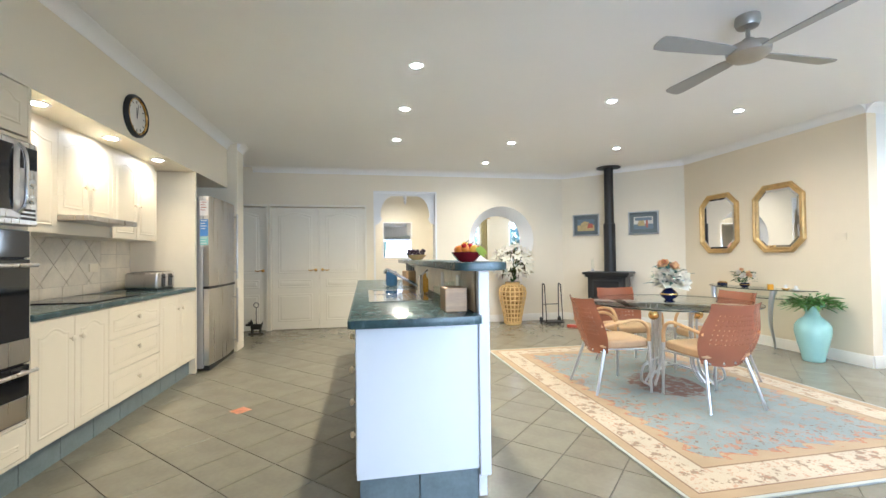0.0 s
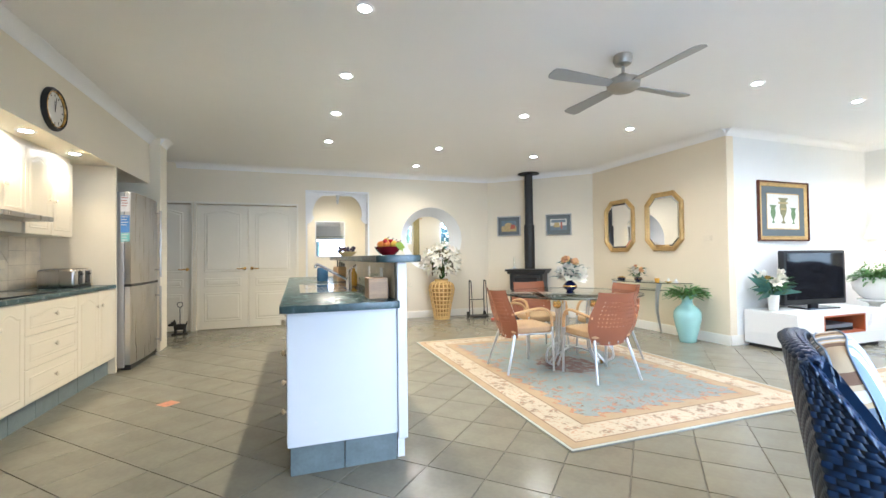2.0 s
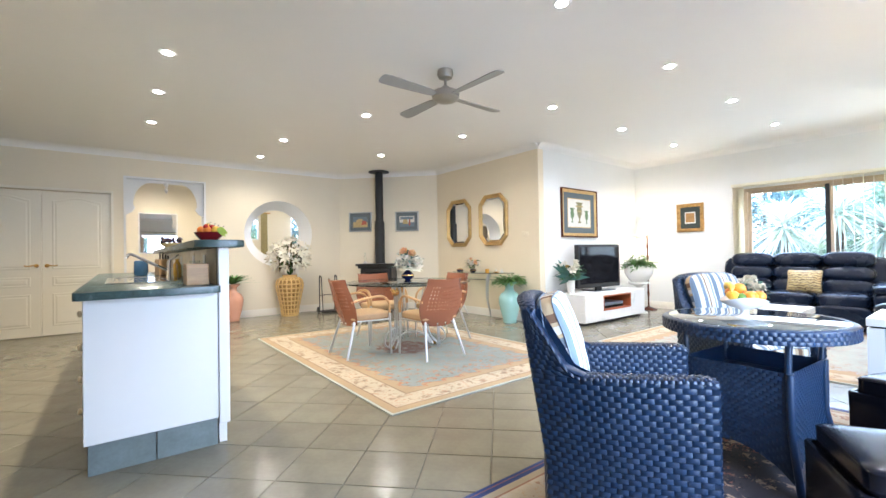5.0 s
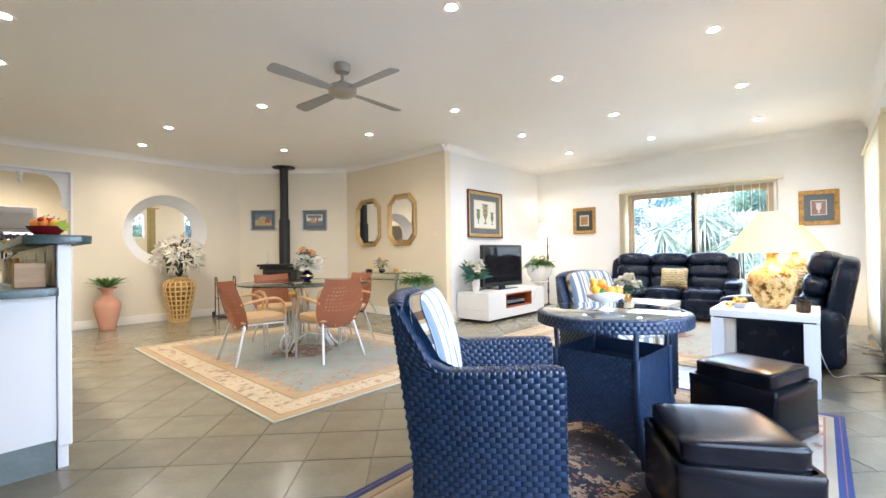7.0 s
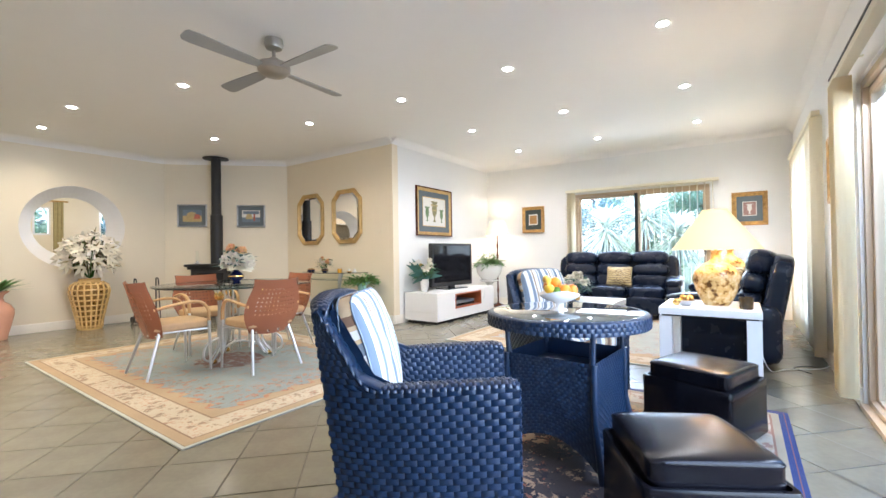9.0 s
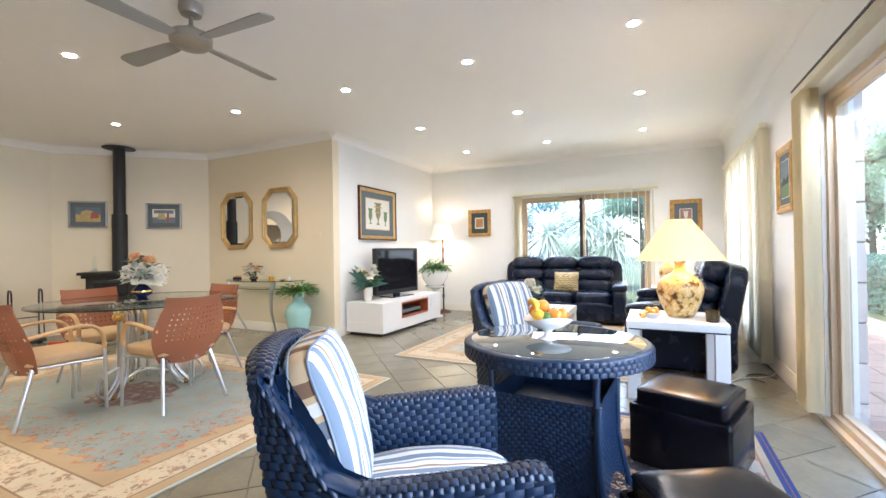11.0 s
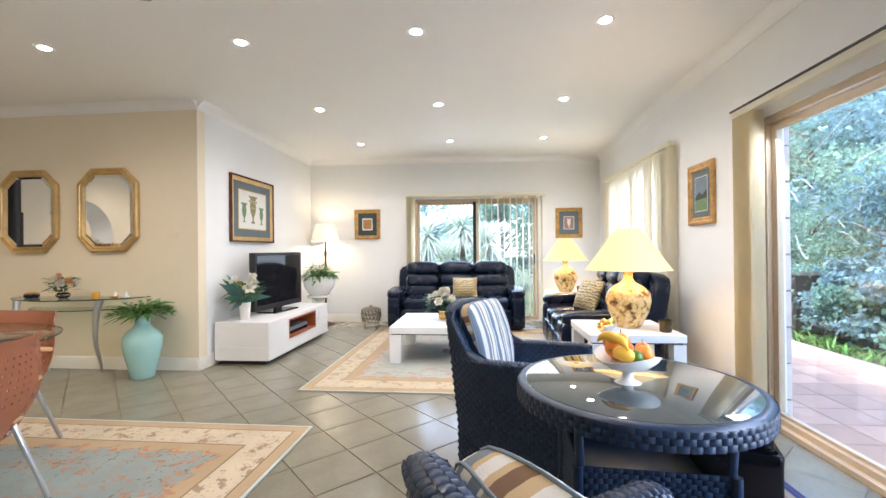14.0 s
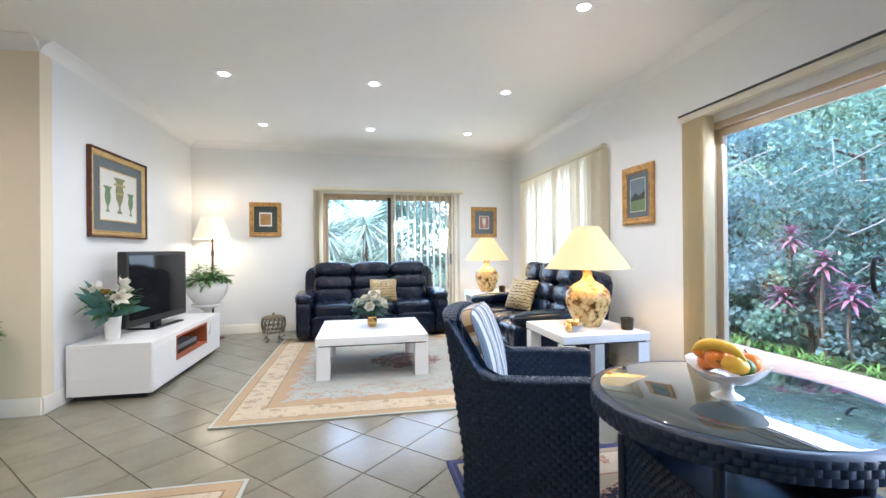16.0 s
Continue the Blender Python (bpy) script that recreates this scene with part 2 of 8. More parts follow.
def ramp_mat(name, stops, rough, build, bump=0.0, constant=True):
    """A principled material whose colour comes from a ramp; build(nodes, links, coords) returns the ramp's factor socket."""
    m = bpy.data.materials.new(name)
    m.use_nodes = True
    N, Lk = m.node_tree.nodes, m.node_tree.links
    p = N["Principled BSDF"]
    p.inputs["Roughness"].default_value = rough
    tc = N.new("ShaderNodeTexCoord")
    fac = build(N, Lk, tc.outputs["Object"])
    r = N.new("ShaderNodeValToRGB")
    r.color_ramp.interpolation = "CONSTANT" if constant else "LINEAR"
    el = r.color_ramp.elements
    while len(el) < len(stops):
        el.new(0.5)
    for e, (pos, c) in zip(el, stops):
        e.position, e.color = pos, (*c, 1)
    Lk.new(fac, r.inputs[0])
    Lk.new(r.outputs[0], p.inputs["Base Color"])
    if bump:
        nb, bp = N.new("ShaderNodeTexNoise"), N.new("ShaderNodeBump")
        nb.inputs["Scale"].default_value = 350
        Lk.new(tc.outputs["Object"], nb.inputs["Vector"])
        bp.inputs["Strength"].default_value, bp.inputs["Distance"].default_value = bump, 0.003
        Lk.new(nb.outputs[0], bp.inputs["Height"])
        Lk.new(bp.outputs[0], p.inputs["Normal"])
    return m


def nmath(N, Lk, op, a, b=None):
    q = N.new("ShaderNodeMath")
    q.operation = op
    for i, v in enumerate((a, b)):
        if v is None:
            continue
        if isinstance(v, (int, float)):
            q.inputs[i].default_value = v
        else:
            Lk.new(v, q.inputs[i])
    return q.outputs[0]


def nmix(N, Lk, fac, a, b):
    q = N.new("ShaderNodeMix")
    q.data_type = "RGBA"
    Lk.new(fac, q.inputs[0])
    for i, v in ((6, a), (7, b)):
        if isinstance(v, tuple):
            q.inputs[i].default_value = (*v, 1)
        else:
            Lk.new(v, q.inputs[i])
    return q.outputs[2]


def stripe_build(N, Lk, co):
    sx = N.new("ShaderNodeSeparateXYZ")
    Lk.new(co, sx.inputs[0])
    return nmath(N, Lk, "FRACT", nmath(N, Lk, "ADD", nmath(N, Lk, "MULTIPLY", sx.outputs[0], 6.6), 10.0))


M_stripe = ramp_mat("striped_cotton", [(0.0, (0.60, 0.59, 0.57)), (0.20, (0.13, 0.17, 0.22)), (0.40, (0.58, 0.58, 0.56)), (0.46, (0.24, 0.27, 0.29)), (0.54, (0.60, 0.59, 0.57)), (0.70, (0.26, 0.18, 0.10)), (0.78, (0.60, 0.59, 0.57)), (0.84, (0.16, 0.20, 0.25))], 0.85, stripe_build, bump=0.3)


def rug_mat(name, hx, hy, edge, band, border, field, motif_a, motif_b, medal, dense=0.35):
    """A pile rug, 2 hx by 2 hy, with nested borders, floral motifs and a medallion."""
    m = bpy.data.materials.new(name)
    m.use_nodes = True
    N, Lk = m.node_tree.nodes, m.node_tree.links
    p = N["Principled BSDF"]
    p.inputs["Roughness"].default_value = 0.95
    p.inputs["Sheen Weight"].default_value = 0.04
    tc, sp = N.new("ShaderNodeTexCoord"), N.new("ShaderNodeSeparateXYZ")
    co = tc.outputs["Object"]
    wob = N.new("ShaderNodeTexNoise")
    wob.inputs["Scale"].default_value = 9
    Lk.new(co, wob.inputs["Vector"])
    Lk.new(co, sp.inputs[0])
    ax, ay = nmath(N, Lk, "ABSOLUTE", sp.outputs[0]), nmath(N, Lk, "ABSOLUTE", sp.outputs[1])
    d = nmath(N, Lk, "MINIMUM", nmath(N, Lk, "SUBTRACT", hx, ax), nmath(N, Lk, "SUBTRACT", hy, ay))
    # scalloped inner edge of the border
    sc = nmath(N, Lk, "MULTIPLY", nmath(N, Lk, "ABSOLUTE", nmath(N, Lk, "SINE", nmath(N, Lk, "MULTIPLY", nmath(N, Lk, "ADD", sp.outputs[0], sp.outputs[1]), 16.0))), 0.06)
    dz = nmath(N, Lk, "SUBTRACT", d, sc)

    # the floral drawing curls: its plane is bent by a fine noise
    bend = N.new("ShaderNodeTexNoise")
    bend.inputs["Scale"].default_value, bend.inputs["Detail"].default_value = 14, 2
    Lk.new(co, bend.inputs["Vector"])
    bs, ba = N.new("ShaderNodeVectorMath"), N.new("ShaderNodeVectorMath")
    bs.operation, ba.operation = "SCALE", "ADD"
    bs.inputs["Scale"].default_value = 0.11
    Lk.new(bend.outputs["Color"], bs.inputs[0])
    Lk.new(co, ba.inputs[0])
    Lk.new(bs.outputs[0], ba.inputs[1])
    warped = ba.outputs[0]

    def over(v, lim):
        return nmath(N, Lk, "GREATER_THAN", v, lim)

    def spots(scale, radius, dist=0.6):
        vo = N.new("ShaderNodeTexVoronoi")
        vo.inputs["Scale"].default_value = scale
        vo.inputs["Randomness"].default_value = dist
        Lk.new(warped, vo.inputs["Vector"])
        nz = N.new("ShaderNodeTexNoise")
        nz.inputs["Scale"].default_value = scale * 5
        Lk.new(co, nz.inputs["Vector"])
        rr = nmath(N, Lk, "ADD", vo.outputs["Distance"], nmath(N, Lk, "MULTIPLY", nmath(N, Lk, "SUBTRACT", nz.outputs[0], 0.5), 1.1))
        return nmath(N, Lk, "LESS_THAN", rr, radius)

    both = nmath(N, Lk, "MULTIPLY", spots(10, 0.30, 0.75), 0.7)
    small = nmath(N, Lk, "MULTIPLY", spots(26, 0.27), 0.6)
    bcol = nmix(N, Lk, small, nmix(N, Lk, both, border, motif_b), motif_a)
    near = nmath(N, Lk, "LESS_THAN", dz, 0.52)
    near2 = nmath(N, Lk, "MULTIPLY", nmath(N, Lk, "LESS_THAN", dz, 0.70), spots(4.5, dense + 0.17, 0.6))
    near = nmath(N, Lk, "MAXIMUM", near, near2)
    scat = spots(13, dense + 0.08, 1.0)
    scat2 = nmath(N, Lk, "MULTIPLY", scat, nmath(N, Lk, "MAXIMUM", near, 0.45 if dense < 0.3 else 1.0))
    fcol = nmix(N, Lk, nmath(N, Lk, "MULTIPLY", scat2, 0.75), field, motif_a)
    fcol = nmix(N, Lk, nmath(N, Lk, "MULTIPLY", spots(26, dense * 0.8, 1.0), nmath(N, Lk, "MAXIMUM", near, 0.25 if dense < 0.3 else 0.9)), fcol, motif_b)
    rad = nmath(N, Lk, "SQRT", nmath(N, Lk, "ADD", nmath(N, Lk, "MULTIPLY", nmath(N, Lk, "MULTIPLY", ax, ax), 1.6), nmath(N, Lk, "MULTIPLY", ay, ay)))
    rad = nmath(N, Lk, "ADD", rad, nmath(N, Lk, "MULTIPLY", wob.outputs[0], 0.2))
    inm = nmath(N, Lk, "MULTIPLY", nmath(N, Lk, "LESS_THAN", rad, 0.46), nmath(N, Lk, "SUBTRACT", 1.0, nmath(N, Lk, "MULTIPLY", spots(16, 0.4, 1.0), 0.8)))
    fcol = nmix(N, Lk, inm, fcol, medal)
    col = nmix(N, Lk, over(d, 0.022 if dense < 0.3 else 0.05), edge, band)
    col = nmix(N, Lk, over(d, 0.095), col, bcol)
    col = nmix(N, Lk, over(d, 0.30), col, band)
    col = nmix(N, Lk, over(dz, 0.345), col, nmix(N, Lk, spots(20, 0.5, 1.0), band, motif_a))
    col = nmix(N, Lk, over(dz, 0.375), col, fcol)
    for g0, g1 in ((0.086, 0.097), (0.296, 0.309), (0.020, 0.025)):
        line = nmath(N, Lk, "MULTIPLY", over(d, g0), nmath(N, Lk, "LESS_THAN", d, g1))
        col = nmix(N, Lk, nmath(N, Lk, "MULTIPLY", line, 0.75), col, motif_b)
    pile = N.new("ShaderNodeTexNoise")
    pile.inputs["Scale"].default_value, pile.inputs["Detail"].default_value = 260, 3
    Lk.new(co, pile.inputs["Vector"])
    big = N.new("ShaderNodeTexNoise")
    big.inputs["Scale"].default_value, big.inputs["Detail"].default_value = 3.5, 5
    Lk.new(co, big.inputs["Vector"])
    sh = nmath(N, Lk, "ADD", 0.62, nmath(N, Lk, "ADD", nmath(N, Lk, "MULTIPLY", pile.outputs[0], 0.3), nmath(N, Lk, "MULTIPLY", big.outputs[0], 0.46)))
    sc3 = N.new("ShaderNodeVectorMath")
    sc3.operation = "SCALE"
    Lk.new(col, sc3.inputs[0])
    Lk.new(sh, sc3.inputs["Scale"])
    Lk.new(sc3.outputs[0], p.inputs["Base Color"])
    bp = N.new("ShaderNodeBump")
    bp.inputs["Strength"].default_value, bp.inputs["Distance"].default_value = 0.4, 0.004
    Lk.new(pile.outputs[0], bp.inputs["Height"])
    Lk.new(bp.outputs[0], p.inputs["Normal"])
    return m


def leaf_mat(name, base, rough=0.45, vary=0.45, trans=0.25):
    m = bpy.data.materials.new(name)
    m.use_nodes = True
    N, Lk = m.node_tree.nodes, m.node_tree.links
    p = N["Principled BSDF"]
    p.inputs["Roughness"].default_value = rough
    p.inputs["Specular IOR Level"].default_value = 0.25
    ge = N.new("ShaderNodeNewGeometry")
    mr = N.new("ShaderNodeMapRange")
    mr.inputs[3].default_value, mr.inputs[4].default_value = 1 - vary, 1 + vary
    Lk.new(ge.outputs["Random Per Island"], mr.inputs[0])
    hs = N.new("ShaderNodeHueSaturation")
    hs.inputs["Color"].default_value = (*base, 1)
    hh = N.new("ShaderNodeMapRange")
    hh.inputs[3].default_value, hh.inputs[4].default_value = 0.47, 0.53
    Lk.new(ge.outputs["Random Per Island"], hh.inputs[0])
    Lk.new(hh.outputs[0], hs.inputs["Hue"])
    Lk.new(mr.outputs[0], hs.inputs["Value"])
    Lk.new(hs.outputs[0], p.inputs["Base Color"])
    tl, mx = N.new("ShaderNodeBsdfTranslucent"), N.new("ShaderNodeMixShader")
    Lk.new(hs.outputs[0], tl.inputs[0])
    mx.inputs[0].default_value = trans
    Lk.new(p.outputs[0], mx.inputs[1])
    Lk.new(tl.outputs[0], mx.inputs[2])
    Lk.new(mx.outputs[0], N["Material Output"].inputs[0])
    return m


M_leaf = leaf_mat("green_leaf", (0.05, 0.13, 0.035))
M_fern = leaf_mat("fern_leaf", (0.11, 0.22, 0.06))
M_greyleaf = leaf_mat("grey_green_leaf", (0.06, 0.14, 0.11))
M_petal = leaf_mat("white_petal", (0.80, 0.76, 0.66), vary=0.1)
M_peach = leaf_mat("peach_petal", (0.75, 0.45, 0.24), vary=0.15)
M_purple = leaf_mat("purple_leaf", (0.30, 0.13, 0.20), vary=0.35)
M_tan = mat("tan_upholstery", (0.47, 0.31, 0.17), 0.8, noise_scale=25, noise_amt=0.12, bump=0.2, bump_scale=300)
M_woodarm = mat("tan_timber", (0.55, 0.33, 0.15), 0.4, noise_scale=10, noise_amt=0.12, stretch=(1, 8, 1))
M_shell = mat("tinted_acrylic_shell", (0.35, 0.145, 0.08), 0.22, noise_scale=4, noise_amt=0.05)
_n, _l = M_shell.node_tree.nodes, M_shell.node_tree.links
_tr, _mx = _n.new("ShaderNodeBsdfTransparent"), _n.new("ShaderNodeMixShader")
_tr.inputs[0].default_value = (0.95, 0.66, 0.52, 1)
_mx.inputs[0].default_value = 0.35
_l.new(bsdf(M_shell).outputs[0], _mx.inputs[1])
_l.new(_tr.outputs[0], _mx.inputs[2])
_l.new(_mx.outputs[0], _n["Material Output"].inputs[0])
M_silver = mat("silver_tube", (0.62, 0.63, 0.64), 0.28, metal=0.9)
M_teal = mat("aqua_glaze", (0.36, 0.61, 0.57), 0.12, noise_scale=4, noise_amt=0.05, coat=0.5)
M_pink = mat("salmon_glaze", (0.68, 0.36, 0.25), 0.12, noise_scale=4, noise_amt=0.05, coat=0.5)
M_lattice = mat("cream_gold_glaze", (0.74, 0.50, 0.20), 0.2, noise_scale=9, noise_amt=0.12, coat=0.4)
M_bark = mat("bark", (0.14, 0.10, 0.07), 0.9, noise_scale=12, noise_amt=0.4, bump=0.6, bump_scale=40)
M_hedge_core = mat("dark_hedge_core", (0.05, 0.035, 0.025), 0.95, noise_scale=20, noise_amt=0.4)
M_shade = mat("cream_lampshade", (0.76, 0.57, 0.29), 0.8, emit=(1.0, 0.68, 0.30), emit_strength=0.06)
M_shade_white = mat("pale_lampshade", (0.85, 0.78, 0.62), 0.8, emit=(1.0, 0.80, 0.50), emit_strength=0.12)
def flake_build(N, Lk, co):
    nz, n2 = N.new("ShaderNodeTexNoise"), N.new("ShaderNodeTexNoise")
    nz.inputs["Scale"].default_value, nz.inputs["Detail"].default_value, nz.inputs["Roughness"].default_value = 17, 8, 0.7
    n2.inputs["Scale"].default_value = 3
    Lk.new(co, nz.inputs["Vector"])
    Lk.new(co, n2.inputs["Vector"])
    return nmath(N, Lk, "ADD", nmath(N, Lk, "MULTIPLY", nz.outputs[0], 0.8), nmath(N, Lk, "MULTIPLY", n2.outputs[0], 0.2))


M_goldbase = ramp_mat("mottled_gold_ceramic", [(0.0, (0.10, 0.045, 0.012)), (0.41, (0.30, 0.16, 0.04)), (0.45, (0.62, 0.43, 0.16)), (0.53, (0.74, 0.60, 0.33)), (0.58, (0.55, 0.36, 0.10))], 0.16, flake_build)
M_blind = leaf_mat("cream_blind_fabric", (0.86, 0.82, 0.70), rough=0.8, vary=0.04, trans=0.6)
# cream blind cloth, tan from the warm room light put into its colour
M_blind_warm_lit = leaf_mat("warm_lit_blind_fabric", (0.86, 0.78, 0.58), rough=0.8, vary=0.04, trans=0.45)
M_navy = mat("cobalt_glaze", (0.008, 0.012, 0.05), 0.08)
M_wood = mat("pale_timber", (0.52, 0.33, 0.17), 0.5, noise_scale=6, noise_amt=0.2, stretch=(1, 1, 9))
M_darkwood = mat("mahogany", (0.10, 0.03, 0.015), 0.25, noise_scale=8, noise_amt=0.3)
M_light = mat("lamp_diffuser", (1, 1, 1), 0.4, emit=(1.0, 0.95, 0.85), emit_strength=26)
M_ceramic = mat("white_glaze", (0.80, 0.78, 0.74), 0.15)
M_splash = mat("stone_wall_tile", (0.70, 0.62, 0.48), 0.35, noise_scale=9, noise_amt=0.14, random_amt=0.08)
M_matboard = mat("grey_blue_mount", (0.13, 0.155, 0.165), 0.8, noise_scale=20, noise_amt=0.05)
M_paper = mat("ivory_paper", (0.72, 0.70, 0.64), 0.9, noise_scale=6, noise_amt=0.06)
M_orangewood = mat("red_timber_lining", (0.40, 0.11, 0.04), 0.4, noise_scale=8, noise_amt=0.15)

# ---- the setting ----
H = 2.70


def wall(name, a, b, thick, z0=0.0, z1=H, holes=(), material=None, label="", flip=1):
    """A wall from a to b (inner face on that line, body to its right or, flip=-1, to its left); holes: (s0, s1, z0, z1) along it."""
    a, b = Vector((*a, 0)), Vector((*b, 0))
    d = (b - a)
    ln = d.length
    m = Matrix.Translation(a) @ Matrix.Rotation(math.atan2(d.y, d.x), 4, "Z")
    bm = B()
    cuts = sorted({0.0, ln, *[h[0] for h in holes], *[h[1] for h in holes]})
    for s0, s1 in zip(cuts, cuts[1:]):
        mid = (s0 + s1) / 2
        spans = [(h[2], h[3]) for h in holes if h[0] < mid < h[1]]
        zs = z0
        for h0, h1 in sorted(spans):
            if h0 > zs + 1e-4:
                box(bm, s0, -thick if flip > 0 else 0, zs, s1, 0 if flip > 0 else thick, h0, m=m)
            zs = h1
        if z1 > zs + 1e-4:
            box(bm, s0, -thick if flip > 0 else 0, zs, s1, 0 if flip > 0 else thick, z1, m=m)
    bmesh.ops.remove_doubles(bm, verts=bm.verts, dist=1e-5)
    ob = part(name, bm, material or M_wall)
    return tagged(ob, label or "cream painted plaster wall", "wall", kind="structure")


BACK, DIAG_A, DIAG_B = 8.05, (4.85, 8.05), (6.27, 6.63)
FAR_A, FAR_B = (9.15, 4.15), (9.37, -0.62)
SIDE = -0.62

# floor slab, its tiles come last
tagged(part("floor", bx(-2.2, -0.80, -0.12, 9.6, 10.4, -0.006), M_grout), "grey-green ceramic tile floor laid diagonally", "floor", kind="structure")
tagged(part("ceiling", bx(-2.2, -0.80, H, 9.6, 10.4, H + 0.12), M_ceil), "white plaster ceiling with recessed downlights", "ceiling", kind="structure")

# back wall with doors, fretwork doorway and round opening
PC, PR = (3.665, 1.485), 0.61
bw = B()
for x0, x1, z0, z1 in ((-2.2, -1.17, 0, H), (-1.17, -0.40, 2.055, H), (-0.40, -0.325, 0, H), (-0.325, 1.205, 2.055, H), (1.205, 1.355, 0, H), (1.355, 2.46, 2.34, H), (2.46, PC[0] - 0.7, 0, H), (PC[0] + 0.7, 4.95, 0, H),
                       (PC[0] - 0.7, PC[0] + 0.7, 0, PC[1] - 0.7), (PC[0] - 0.7, PC[0] + 0.7, PC[1] + 0.7, H)):
    box(bw, x0, BACK, z0, x1, BACK + 0.26, z1)
sq = []
INNER, rv = 0.72, B()
n = 64
for i in range(n):
    a = 2 * math.pi * i / n
    c, s = math.cos(a), math.sin(a)
    k = 0.7 / max(abs(c), abs(s))
    sq.append(((PC[0] + PR * c, PC[1] + PR * s), (PC[0] + k * c, PC[1] + k * s)))
for i in range(n):
    (i0, o0), (i1, o1) = sq[i], sq[(i + 1) % n]
    bw.faces.new([bw.verts.new((p[0], BACK, p[1])) for p in (i0, i1, o1, o0)])
    j0, j1 = [(PC[0] + (p[0] - PC[0]) * INNER, PC[1] + 0.02 + (p[1] - PC[1]) * INNER) for p in (i0, i1)]
    bw.faces.new([bw.verts.new((p[0], BACK + 0.26, p[1])) for p in (j0, j1, o1, o0)])
    rv.faces.new([rv.verts.new((p[0], y, p[1])) for p, y in ((i0, BACK), (i1, BACK), (j1, BACK + 0.26), (j0, BACK + 0.26))])
tagged(part("wall_north", bw, M_wall), "cream wall with a round opening and fretwork doorway", "wall", kind="structure")
tagged(part("round_reveal", rv, M_white, smooth=40), "white splayed reveal of the round wall opening", "reveal", kind="structure")
wall("wall_diagonal", DIAG_A, DIAG_B, 0.12, flip=-1)
wall("wall_east", DIAG_B, (6.27, 4.11), 0.12, flip=-1, material=M_wall_warm_lit, label="cream painted wall behind the console table")
wall("wall_television", (6.391, 4.11), FAR_A, 0.12, flip=-1, material=M_wall_white, label="white painted wall behind the television")
wall("wall_end", FAR_A, FAR_B, 0.14, flip=-1, material=M_wall_white, holes=((1.74, 3.78, 0.02, 2.02),), label="white painted wall with a sliding glass door")
wall("wall_garden", (9.52, SIDE), (-2.2, SIDE), 0.16, flip=-1, material=M_wall_white, holes=((0.80, 2.62, 0.25, 2.1), (4.135, 7.52, 0.02, 2.05)), label="white painted wall with a wide glazed sliding door")
wall("wall_kitchen", (-1.17, SIDE), (-1.17, 6.84), 0.16, flip=-1, label="cream wall behind the kitchen cabinets")
wall("wall_west", (-2.04, 6.6), (-2.04, 10.2), 0.16, flip=-1)
tagged(part("bulkhead", bx(-1.17, SIDE, 2.115, -0.55, 6.62, H), M_wall), "cream plaster bulkhead above the kitchen cabinets", "bulkhead", kind="structure")
tagged(part("wall_pier", bx(-2.04, 6.56, 0, -0.43, 6.84, H), M_wall), "cream wall pier beside the fridge", "wall", kind="structure")
wall("wall_hall", (-2.04, 10.1), (5.4, 10.1), 0.12, flip=-1, holes=((5.62, 5.86, 1.45, 1.95), (6.56, 6.96, 1.30, 2.0)), label="cream hall wall with two narrow windows")
wall("wall_hall_east", (5.3, 10.1), (5.3, 8.21), 0.12, flip=-1, label="cream hall wall")

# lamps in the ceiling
# the last two are added, unseen lamps that brighten the hall
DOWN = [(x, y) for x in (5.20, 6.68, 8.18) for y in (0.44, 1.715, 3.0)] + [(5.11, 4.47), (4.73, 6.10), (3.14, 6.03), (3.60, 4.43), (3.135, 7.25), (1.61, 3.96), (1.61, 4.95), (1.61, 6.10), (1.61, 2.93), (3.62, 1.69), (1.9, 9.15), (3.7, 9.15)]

# ---- trim, doors, windows ----
def strip(name, a, b, profile, material, label, category):
    """A moulding with a profile of (out, up) points along the line a to b; out is to the left of the way."""
    a, b = Vector((a[0], a[1], 0)), Vector((b[0], b[1], 0))
    d = (b - a).normalized()
    nrm = Vector((-d.y, d.x, 0))
    bm = B()
    ra = [bm.verts.new(a + nrm * o + Vector((0, 0, u))) for o, u in profile]
    rb = [bm.verts.new(b + nrm * o + Vector((0, 0, u))) for o, u in profile]
    n = len(profile)
    for i in range(n):
        bm.faces.new((ra[i], ra[(i + 1) % n], rb[(i + 1) % n], rb[i]))
    bm.faces.new(ra[::-1])
    bm.faces.new(rb)
    return tagged(part(name, bm, material, smooth=50), label, category, kind="structure")


SKIRT = [(0, 0), (0.016, 0), (0.016, 0.085), (0.012, 0.095), (0.012, 0.115), (0.006, 0.125), (0, 0.125)]
COVE = [(0.0, H - 0.085), (0.004, H - 0.085), (0.010, H - 0.065), (0.024, H - 0.042), (0.045, H - 0.022), (0.07, H - 0.009), (0.086, H - 0.004), (0.086, H - 0.001), (0, H - 0.001)]
for a, b in (((1.355, BACK), (1.27, BACK)), ((DIAG_A[0], BACK), (2.46, BACK)), (DIAG_B, DIAG_A), ((6.27, 4.11), DIAG_B), (FAR_A, (6.27, 4.11))):
    strip("baseboard", a, b, SKIRT, M_skirt, "white moulded timber baseboard", "baseboard")
fa, fb = Vector(FAR_A), Vector(FAR_B)
fd = (fb - fa).normalized()
for s0, s1 in ((0, 1.66), (3.86, 4.77)):
    strip("baseboard", tuple(fa + fd * s1), tuple(fa + fd * s0), SKIRT, M_skirt, "white moulded timber baseboard", "baseboard")
for x0, x1 in ((5.40, 9.36),):
    strip("baseboard", (x0, SIDE), (x1, SIDE), SKIRT, M_skirt, "white moulded timber baseboard", "baseboard")
